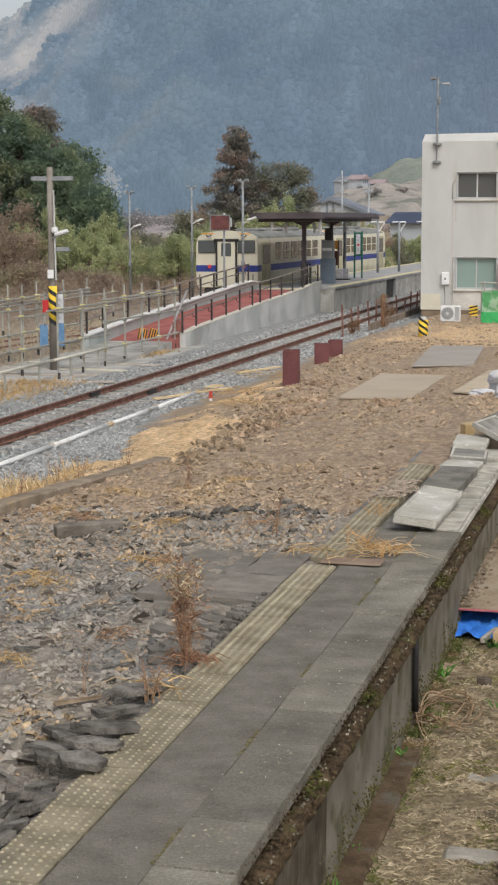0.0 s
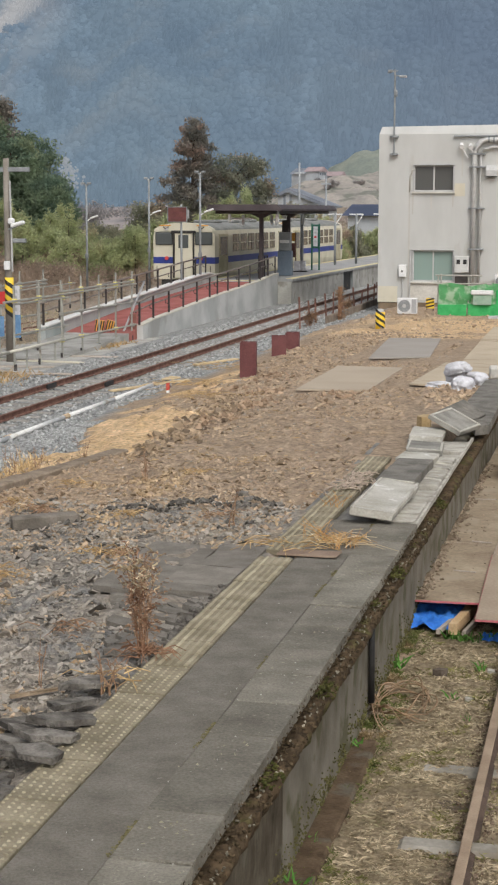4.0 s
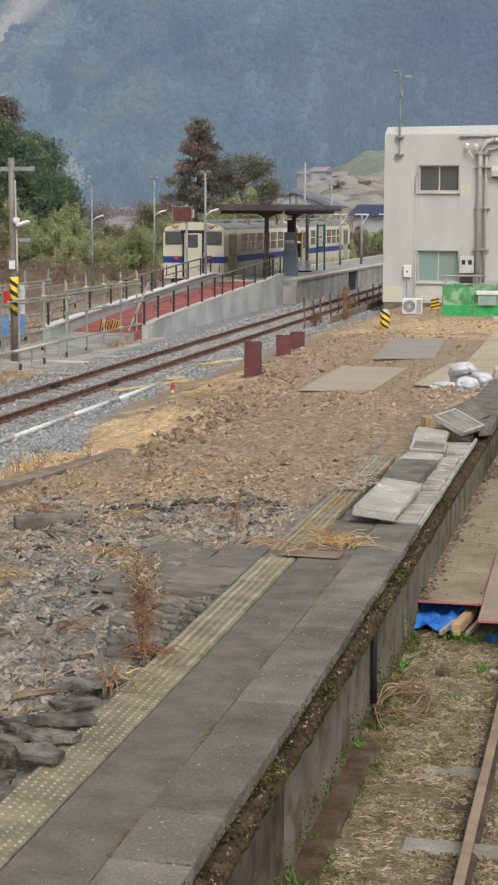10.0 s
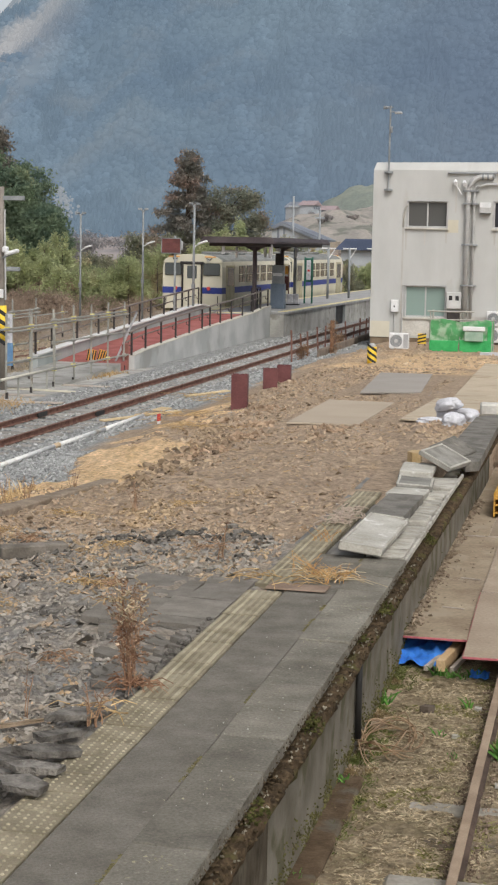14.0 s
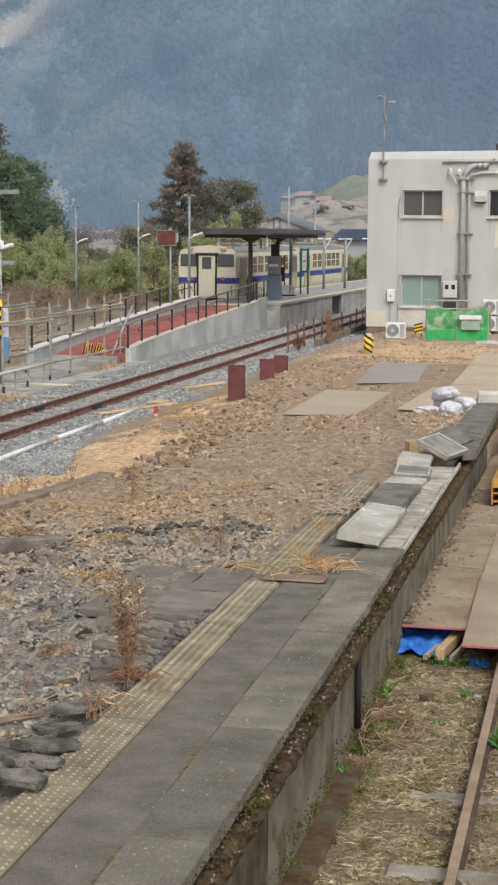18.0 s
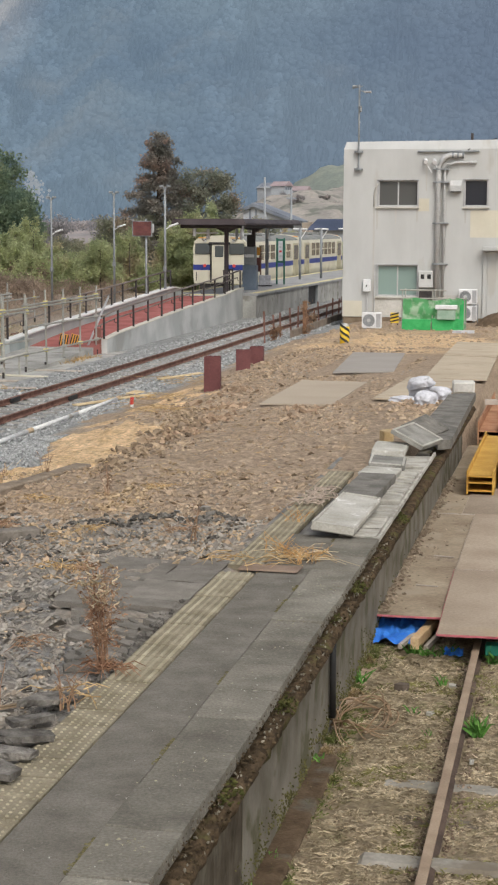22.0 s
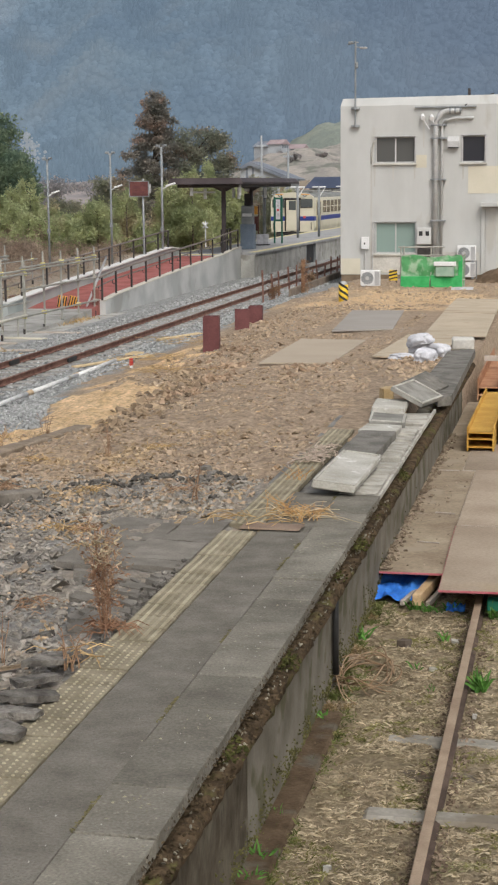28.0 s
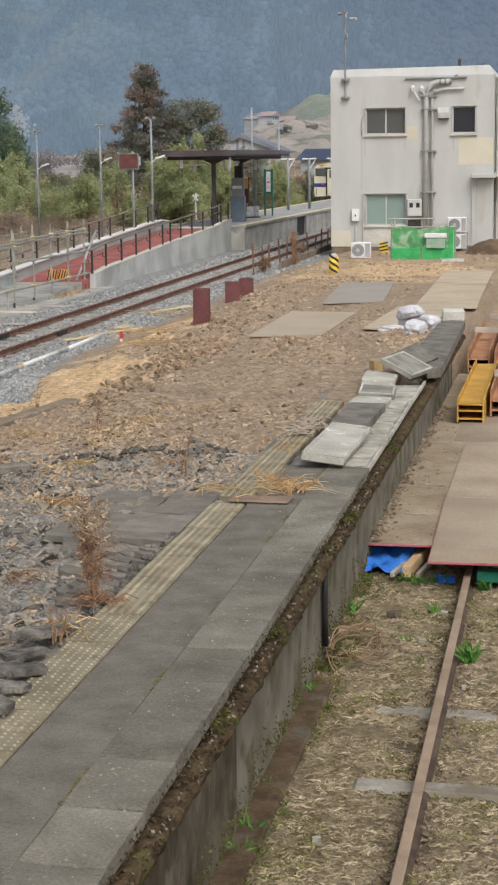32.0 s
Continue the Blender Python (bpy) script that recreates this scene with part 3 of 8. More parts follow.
    for i in range(5200):
        yy = 4.5 + 15 * rng.random()
        h = -1.24 + abs(rng.gauss(0, 0.09)) * (1.3 + rough_noise(yy, 0, 0.6, 33.0))
        if rough_noise(yy, h * 2, 0.28, 35.0) < rng.uniform(-0.35, 0.25):
            continue
        s = rng.uniform(0.006, 0.02)
        low.rock((WALL_X + 0.003, yy, h), 0.006, s * 1.4, s, rng)
    tagged(part("wall_moss", low, mat("wall_foot_moss", (0.075, 0.07, 0.028), (0.16, 0.15, 0.06), 14, 0.97, 0, 0.5, 60, (0.12, 0.085, 0.05), island=0.3), root), kind="stuff")
    part("platform_fill", Shape().box(-2.9, -2.09, 2, 20.4, -1.4, -0.06), CONCRETE_OLD, root)
    asp = Shape().box(STRIP_X + 0.006, COPE_X + 0.003, 2, 14.6, -0.055, -0.006, 0.002)
    part("asphalt_band", asp, ASPHALT_OLD, root, "old grey asphalt band")
    # cracked asphalt beside the strip: plates between jagged cracks
    cuts = [9.75, 9.9, 10.07, 10.2, 10.36, 10.5, 10.68, 10.82, 11.0, 11.14, 11.32, 11.5, 11.72, 12.4, 13.25]
    for j in range(len(cuts) - 1):
        y0, y1 = cuts[j], cuts[j + 1]
        broken = y1 < 11.6
        wide = 0.42 + 0.5 * min(1, j / 11)
        xs = [-2.832, -2.95 - 0.1 * rng.random(), -3.13 - 0.14 * rng.random(), -2.83 - wide] if broken else [-2.832, -2.832 - wide * rng.uniform(0.45, 0.6), -2.83 - wide - 0.12]
        for i in range(len(xs) - 1):
            if broken and i == 2 and rng.random() < 0.35:
                continue
            a, b = xs[i], xs[i + 1]
            ring = [(a, y0 + 0.1 * i), ((a + b) / 2, y0 + 0.1 * i + rng.uniform(0.0, 0.08)), (b, y0 + 0.1 * i + 0.1 + rng.uniform(-0.05, 0.05)), (b + rng.uniform(-0.05, 0.05), (y0 + y1) / 2 + 0.1 * i + 0.1), (b, y1 + 0.1 * i + 0.1 + rng.uniform(-0.02, 0.02)), ((a + b) / 2, y1 + 0.1 * i + rng.uniform(0.03, 0.07)), (a - (0.05 * rng.random() if broken and i == 0 else 0), y1 + 0.1 * i - 0.01)]
            cx, cy = sum(q[0] for q in ring) / 7, sum(q[1] for q in ring) / 7
            k = rng.uniform(0.9, 0.98) if broken else 0.985
            plate = Shape().prism([((u - cx) * k, (v - cy) * k) for u, v in ring][::-1], 0.05, "z", -0.05)
            tip = 4.5 if broken else 0.7
            part("asphalt_plate", plate, ASPHALT_PLATE, root, at=pose(cx, cy, -0.016 - 0.022 * i + (rng.uniform(-0.02, 0.012) if broken else 0), rng.uniform(-9, 1) if broken else rng.uniform(-tip, tip), rng.uniform(-tip, tip) + (2 if broken else 0), rng.uniform(-6, 6) if broken else 0))
    edge = Shape()
    for i in range(60):
        yy = 9.6 + 2.2 * rng.random() ** 1.5
        a = rng.uniform(0.02, 0.085)
        edge.rock((-2.845 - abs(rng.gauss(0, 0.03)), yy, -0.03 + 0.02 * rng.random()), a * 0.7, a * 1.5, 0.035, rng)
    tagged(part("crumbled_edge", edge, ASPHALT_CHUNK, root), kind="stuff")
    part("concrete_band", Shape().box(-2.44, COPE_X - 0.006, 14.62, 18.0, -0.055, -0.012, 0.004), CONCRETE_OLD, root)
    # coping blocks, 0.6 m long
    alike, pale = [], []
    for seed in range(4):
        r = random.Random(seed)
        s = Shape().box(COPE_X + 0.004, EDGE_X, 0.006, 0.594, -0.085, 0.0, 0.006)
        s.v = [(x + r.uniform(-0.005, 0.007), y + r.uniform(-0.003, 0.003), z + r.uniform(-0.004, 0.003)) for x, y, z in s.v]
        alike.append(s.mesh("coping_block"))
        s = Shape().box(COPE_X + 0.01, EDGE_X - 0.036, 0.012, 0.4, -0.085, -0.004, 0.014)
        s.v = [(x + r.uniform(-0.01, 0.01), y + r.uniform(-0.012, 0.012), z + r.uniform(-0.012, 0.012)) for x, y, z in s.v]
        pale.append(s.mesh("coping_block"))
    for i in range(42):
        y = 2.935 + 0.596 * i - 0.596
        if y > 14.2:
            break
        part("coping_block", rng.choice(alike), COPING, root, at=pose(0, y, 0, rng.uniform(-0.35, 0.35), rng.uniform(-0.25, 0.25), 0))
    part("coping_block", alike[0], COPING, root, at=pose(0, 14.262, 0) @ Matrix.Diagonal((1, 0.46, 1, 1)))
    for i in range(14):
        part("coping_block", rng.choice(pale), COPING_PALE, root, "pale worn coping block", at=pose(rng.uniform(-0.01, 0.01), 14.56 + 0.418 * i, -0.012, rng.uniform(-2, 2), rng.uniform(-1, 1), rng.uniform(-2, 2)))
    part("kerb_strip", Shape().box(EDGE_X - 0.03, EDGE_X, 14.55, 17.5, -0.06, -0.012, 0.004), COPING_PALE, root, "thin pale kerb along the platform edge", at=pose(0, 0, 0))
    part("kerb_strip", Shape().box(EDGE_X - 0.034, EDGE_X - 0.004, 17.51, 20.5, -0.06, -0.014, 0.004), COPING_PALE, root)
    seam = Shape()
    for i in range(1500):
        yy = 4.5 + 10 * rng.random()
        if rough_noise(yy, 0, 0.5, 91.0) < 0.08:
            continue
        s = rng.uniform(0.005, 0.014)
        seam.rock((COPE_X + rng.gauss(0, 0.006), yy, -0.006), s, s * 1.8, 0.008, rng)
    tagged(part("seam_moss", seam, mat("yellowish_moss", (0.12, 0.105, 0.05), (0.185, 0.165, 0.085), 14, 0.97, 0, 0.4, 60, island=0.3), root), kind="stuff")
    chip = Shape()
    for i in range(70):
        s = rng.uniform(0.002, 0.006)
        chip.rock((-1.78 - 0.7 * rng.random(), 5 + 9 * rng.random(), 0.002), s, s * 1.5, 0.008, rng)
    tagged(part("stone_chips", chip, SLAB, root), kind="stuff")
    spots = Shape()
    for i in range(420):
        px, py = (-1.97 + rng.gauss(0, 0.05), 6.93 + rng.gauss(0, 0.05)) if i < 30 else (-2.16 + 0.4 * rng.random(), 5 + 9 * rng.random())
        if i >= 30 and rough_noise(px, py, 0.5, 17.0) < 0.12:
            continue
        s = rng.uniform(0.003, 0.012) * (1.6 if i < 30 else 1)
        spots.rock((px, py, 0.0), s * rng.uniform(1, 2.4), s * rng.uniform(0.5, 1.2), 0.0025, rng)
    tagged(part("lichen_spots", spots, mat("yellowish_lichen", (0.24, 0.222, 0.155), (0.36, 0.33, 0.23), 12, 0.95, 0, 0.3, 60, island=0.25), root), kind="stuff")
    # tactile tiles, 0.3 m square: dots near, bars further on
    bars, dot_meshes = Shape(), []
    for n in range(36 * 4):
        i, j = n // 6 % 6, n % 6
        dots = dots if n % 36 else Shape()
        cx, cy, worn = -0.275 + 0.05 * i, 0.025 + 0.05 * j, rng.uniform(0.75, 1.06)
        if rng.random() > 0.05:
            ring = [(cx + 0.0112 * worn * math.cos(a), cy + 0.0112 * worn * math.sin(a), 0.0) for a in (math.pi * q / 3 for q in range(6))]
            top = [(cx + 0.007 * worn * math.cos(a), cy + 0.007 * worn * math.sin(a), 0.0065 * worn) for a in (math.pi * q / 3 for q in range(6))]
            dots.add(ring + top, [(q, (q + 1) % 6, 6 + (q + 1) % 6, 6 + q) for q in range(6)] + [tuple(range(6, 12))])
        if n % 36 == 35:
            dot_meshes.append(dots.mesh("tile_bumps"))
    for i in range(5):
        bars.box(-0.28 + 0.057 * i, -0.252 + 0.057 * i, 0.008, 0.292, -0.001, 0.007, 0.004)
    base = Shape().box(-0.297, -0.003, 0.007, 0.293, -0.05, 0.0, 0.004).mesh("tactile_tile")
    bar_mesh = bars.mesh("tile_bumps")
    for i in range(-9, 38):
        y = 7.111 + 0.3 * i
        if y > 18.3:
            break
        if 12.7 < y < 13.0:
            continue
        slope = 0.0 if y < 13 else 0.012
        tile = part("tactile_tile", base, TACTILE, root, at=pose(STRIP_X + 0.02 * max(0, y - 13) * 0.3, y, rng.uniform(-0.004, 0.002), rng.uniform(-0.4, 0.4), rng.uniform(-0.4, 0.4), rng.uniform(-0.4, 0.4)))
        part("tile_bumps", rng.choice(dot_meshes) if y < 9.4 else bar_mesh, TACTILE_BUMP, tile)
    # the raised tarmac slab at the far end
    part("end_slab", Shape().prism([(-2.12, 22.9), (-1.76, 21.1), (-1.6, 21.3), (-1.68, 27.5), (-2.1, 27.25)], 0.12, "z", -0.07), SLAB_DARK, root, "dark tarmac slab on the platform end")
    part("drain_pipe", Shape().tube([(-1.835, 12.55, -0.33), (-1.835, 12.57, -1.09)], 0.026, 10), BLACK, root, "black drain pipe on the wall", smooth=True)
    part("wall_footing", Shape().box(-1.89, -1.69, 5.0, 12.0, -1.3, -1.205, 0.02), FOOTING, root, "brown concrete footing strip")


# ---- tracks ----
def rail_shape(length):
    o = [(-0.05, 0), (0.05, 0), (0.05, 0.012), (0.01, 0.03), (0.009, 0.1), (0.032, 0.108), (0.033, 0.13), (-0.033, 0.13), (-0.032, 0.108), (-0.009, 0.1), (-0.01, 0.03), (-0.05, 0.012)]
    return Shape().prism(o, length, "y")


def head_shape(length):
    return Shape().prism([(-0.034, 0.13), (0.034, 0.13), (0.034, 0.136), (0.028, 0.141), (-0.028, 0.141), (-0.034, 0.136)], length, "y")


def build_tracks():
    rng = random.Random(11)
    old = thing("siding_track", "disused rusty siding track with grey wooden sleepers in dead grass", "railway track", pose(-0.211, 0, RAIL_Z, 0, 0, 0.29))
    for s in (-1, 1):
        rail = part("rail", rail_shape(24), RUST_DARK, old, "brown rusted rail", at=pose(s * 0.5665, 4, -0.14))
        part("rail_head", head_shape(24), RAIL_TOP, rail, "dull tan worn rail head")
    tie = Shape().box(-1.02, 1.02, -0.1, 0.1, -0.27, -0.12, 0.03).mesh("sleeper")
    pale = Shape().box(-1.02, 1.02, -0.1, 0.1, -0.27, -0.12, 0.03).mesh("sleeper")
    for i in range(28):
        part("sleeper", pale if i in (5, 7) else tie, TIE_PALE if i in (5, 7) else TIE_WOOD, old, at=pose(rng.uniform(-0.04, 0.04), 6.14 + 0.775 * i + rng.uniform(-0.03, 0.03), (0.008 if i == 5 else -0.02) if i in (5, 7) else rng.uniform(-0.055, -0.022), rng.uniform(-1, 1), rng.uniform(-1, 1), rng.uniform(-1.5, 1.5)))
    main = thing("main_track", "rusty brown main track on concrete sleepers and grey ballast", "railway track", pose(-12.15, 0, RAIL_Z))
    for s in (-1, 1):
        part("rail", rail_shape(150), RUST, main, "dark brown rusted rail", at=pose(s * 0.5665, 10, -0.14))
    tie = Shape().box(-1.0, 1.0, -0.11, 0.11, -0.3, -0.135, 0.02).mesh("sleeper")
    for i in range(130):
        part("sleeper", tie, TIE_CONCRETE, main, at=pose(rng.uniform(-0.02, 0.02), 17 + 0.65 * i, rng.uniform(-0.016, 0.002)))
    joint = Shape().box(-0.06, 0.06, -0.3, 0.3, -0.13, -0.02, 0.01)
    for s, y in ((-1, 35.6), (1, 36.4)):
        part("rail_joint", joint, BLACK, main, "dark fishplate joint", at=pose(s * 0.5665, y, 0))


def build_far_track():
    g = thing("loop_track", "curving rusty track of the railcars behind the new platform", "railway track", pose(0, 0, RAIL_Z - 0.08))
    bend = [(40, -21.7), (46, -21.25), (51, -20.85), (56, -20.4), (62, -19.9), (68, -19.45), (74, -19.15), (90, -18.85), (150, -17.65)]
    for s in (-1, 1):
        part("rail", Shape().tube([(x + s * 0.5665, y, -0.07) for y, x in bend], 0.065, 6), RUST, g, "dark brown rusted rail")
    tie = Shape().box(-1.0, 1.0, -0.11, 0.11, -0.27, -0.13, 0.02).mesh("sleeper")
    for i in range(46):
        y = 41 + 0.7 * i
        part("sleeper", tie, TIE_WOOD, g, at=pose(float(np.interp(y, [q[0] for q in bend], [q[1] for q in bend])), y, 0, 0, 0, -4))


# ---- the new platform with its ramp ----
def build_new_platform():
    root = thing("platform", "new concrete platform with panelled wall and cream edge line", "platform", pose(-14.15, 68.8, -1.3, 0, 0, -1.4), kind="structure")
    top, y0 = 1.17, 2.4
    part("platform_core", Shape().box(-3.5, -0.12, y0 + 0.1, 75, 0, top - 0.14), CONCRETE_NEW, root)
    part("platform_slab", Shape().box(-3.55, 0.06, y0, 75, top - 0.12, top, 0.015), PLATFORM_TOP, root, "grey platform paving with cream edge")
    for x in (-3.5, -0.32):
        part("edge_line", Shape().box(x, x + 0.36, y0 + 0.05, 75, top, top + 0.006), EDGE_YELLOW, root)
    panel = Shape().box(-0.12, -0.0, 0.006, 1.994, -0.1, top - 0.12, 0.01).mesh("wall_panel")
    for i in range(22):
        if i != 6:
            part("wall_panel", panel, CONCRETE_PANEL, root, at=pose(0, y0 + 0.1 + 2 * i + (0.7 if i > 6 else 0), 0))
    part("end_wall", Shape().box(-0.62, -0.0, y0 - 0.06, y0 + 0.08, -0.1, top - 0.125, 0.01), CONCRETE_PANEL, root)
    # black block put in for the shade inside the refuge recess
    part("refuge_gap", Shape().box(-0.7, -0.11, y0 + 12.1, y0 + 14.8, -0.1, top - 0.13), BLACK, root, "black block standing for the shade in a wall recess")
    for y in (y0 + 12.1, y0 + 14.72):
        part("recess_post", Shape().box(-0.14, 0.01, y, y + 0.08, -0.1, top - 0.12, 0.005), STEEL_GREY, root)
    # the ramp: a near wall with a thin cap, a far wall with a broad one, red paving between them
    near = [(50.0, -0.80), (51.5, -0.68), (54.2, -0.58), (59.9, -0.35), (64.5, -0.2), (68.2, -0.07), (70.2, 0.06), (71.4, 0.09)]
    back = [(47.3, -0.7), (51.8, -0.46), (58.7, -0.18), (65.9, 0.14), (67.8, 0.2), (69.2, 0.09)]

    def height(line, y):
        for (a, za), (b, zb) in zip(line, line[1:]):
            if y <= b:
                return za + (zb - za) * (y - a) / (b - a)
        return line[-1][1]

    def wall(line, x, thick, cap, over, m, m_cap, label):
        foot = [(line[-1][0], -1.62), (line[0][0], -1.62)]
        part("ramp_wall", Shape().prism((foot + line)[::-1], thick, "x", x - thick), m, ramp, label)
        part("wall_cap", Shape().prism(([(y, z + 0.002) for y, z in line[::-1]] + [(y, z + cap) for y, z in line])[::-1], thick + 2 * over, "x", x - thick - over), m_cap, ramp, "pale top edge of the ramp wall")
    ramp = thing("ramp", "red-paved access ramp between new concrete walls", "ramp", pose(0, 0, 0), kind="structure")
    wall(near, -14.72, 0.2, 0.035, 0.012, CONCRETE_NEW, EDGE_CREAM, "smooth new concrete ramp wall with pale stains")
    wall(back, -17.0, 0.2, 0.05, 0.06, RAMP_GREY, mat("white_cap", (0.6, 0.6, 0.58), (0.7, 0.7, 0.68), 1, 0.85), "grey ramp wall with a broad white top edge")
    pave = [(49.1, -0.97), (50.2, -0.89), (54.2, -0.66), (59.9, -0.43), (64.5, -0.29), (68.3, -0.16)]
    part("ramp_paving", Shape().prism([(68.3, -1.5), (49.1, -1.5)][::-1] + pave[::-1], 2.06, "x", -16.99), RED_PAVING, ramp, "brick-red paved ramp surface")
    part("approach", Shape().prism([(49.09, -1.5), (42.5, -1.5), (42.5, -1.22), (49.09, -0.975)], 2.1, "x", -17.0), CONCRETE_PANEL, ramp, "grey concrete approach at the foot of the ramp")
    part("landing", Shape().box(-17.0, -14.93, 68.31, 71.3, -1.5, -0.13, 0.01), PLATFORM_TOP, ramp, "grey paved landing at the head of the ramp")
    part("warning_strip", Shape().box(-16.9, -15.0, 68.5, 69.1, -0.13, -0.118, 0.004), EDGE_YELLOW, ramp, "yellow tactile warning strip")
    bronze = mat("handrail_bronze", (0.2, 0.17, 0.15), (0.27, 0.23, 0.2), 3, 0.5, 0.3, 0.05, 30)

    def railing(x, line, posts, label, rise):
        g = thing("railing", label, "railing", pose(0, 0, 0), "ramp railings")
        for h in (rise, rise - 0.31):
            part("handrail", Shape().tube([(x - (0 if h == rise else 0.12), y, height(line, y) + h) for y in [posts[0] - 0.25] + posts[1::2] + [posts[-1]]], 0.034 if h == rise else 0.024, 8), bronze, g, smooth=True)
        for y in posts:
            z = height(line, y) + 0.03
            p = part("railing_post", Shape().box(x - 0.028, x + 0.028, y - 0.038, y + 0.038, z, z + rise - 0.04, 0.008), DARK_METAL, g)
            part("bracket", Shape().tube([(x - 0.03, y, z + rise - 0.48), (x - 0.11, y, z + rise - 0.46), (x - 0.12, y, z + rise - 0.35)], 0.016, 6), DARK_METAL, p)
    railing(-14.82, near, [50.0, 51.6, 53.5, 55.4, 57.3, 59.2, 60.4, 62.1, 64.0, 66.0, 68.0, 69.6, 71.1], "dark bronze handrail with black posts along the ramp wall", 0.78)
    railing(-17.1, back, [47.4, 48.9, 51.4, 53.7, 55.5, 57.4, 58.7, 60.2, 62.1, 63.9, 65.9, 67.6], "dark bronze handrail with black posts along the back ramp wall", 0.74)
    bar = thing("railing", "short black railing at the head of the platform", "railing", pose(-15.6, 71.3, -0.13), "ramp railings")
    for i in range(4):
        part("railing_post", Shape().box(-0.03, 0.03, 0.6 * i - 0.03, 0.6 * i + 0.03, 0, 1.0, 0.008), DARK_METAL, bar)
    for h in (0.5, 0.98):
        part("handrail", Shape().tube([(0, -0.1, h), (0, 1.9, h)], 0.03, 8), DARK_METAL, bar, smooth=True)


# ---- shelter and the things on the new platform ----
def build_shelter():
    g = thing("platform_shelter", "brown steel platform shelter with a flat roof", "shelter", pose(-15.25, 70, -0.13, 0, 0, -1.0))
    o = [(-1.9, 2.98), (1.35, 2.98), (1.35, 3.06), (1.2, 3.24), (-1.75, 3.24), (-1.9, 3.06)]
    part("roof", Shape().prism(o, 12.6, "y", -2.0), ROOF_METAL, g, "dark brown flat metal roof")
    part("fascia", Shape().box(-1.6, 1.05, -1.6, 10.2, 2.84, 2.98, 0.02), DARK_METAL, g)
    for y in (0.2, 5.75):
        part("post", Shape().box(-0.085, 0.085, y - 0.085, y + 0.085, 0, 2.86, 0.02), ROOF_METAL, g)
        part("bracket", Shape().prism([(-0.5, 2.86), (0.5, 2.86), (0.09, 2.66), (-0.09, 2.66)], 0.08, "y", y - 0.04), ROOF_METAL, g)
        for s in (-1, 1):
            part("speaker", Shape().tube([(s * 0.75, y - 0.3, 2.8), (s * 0.75, y - 0.3, 2.35)], 0.07, 8), WHITE_PLASTIC, g, "white loudspeaker under the roof")
    part("light_tube", Shape().box(-1.2, -0.2, -0.6, -0.45, 2.6, 2.68, 0.02), WHITE_PLASTIC, g)
    for s in (-1, 1):
        part("hanging_lamp", Shape().tube([(s * 1.05, -1.3, 2.95), (s * 1.05, -1.3, 2.5)], 0.075, 8), WHITE_PLASTIC, g, "white lamp under the roof edge")
    c = thing("ticket_machine", "grey-blue ticket issuing cabinet under the shelter", "ticket machine", pose(-15.15, 75.0, -0.13))
    part("body", Shape().box(-0.32, 0.32, -0.25, 0.25, 0, 1.15, 0.02), mat("blue_grey_metal", (0.14, 0.18, 0.23), (0.18, 0.22, 0.27), 2, 0.6, 0.1, 0.05, 30), c)
    part("hood", Shape().box(-0.27, 0.27, -0.2, 0.2, 1.15, 2.0, 0.02), STEEL_GREY, c)
    part("screen", Shape().box(-0.22, 0.22, -0.24, -0.2, 1.5, 1.64, 0.01), WHITE_PLASTIC, c)
    part("sign", Shape().box(-0.16, 0.16, -0.04, 0.04, 2.0, 2.55, 0.02), DARK_METAL, c)
    part("camera_box", Shape().box(-0.1, 0.1, -0.3, -0.1, 2.65, 2.78, 0.02), WHITE_PLASTIC, c)


CAR = 15.9


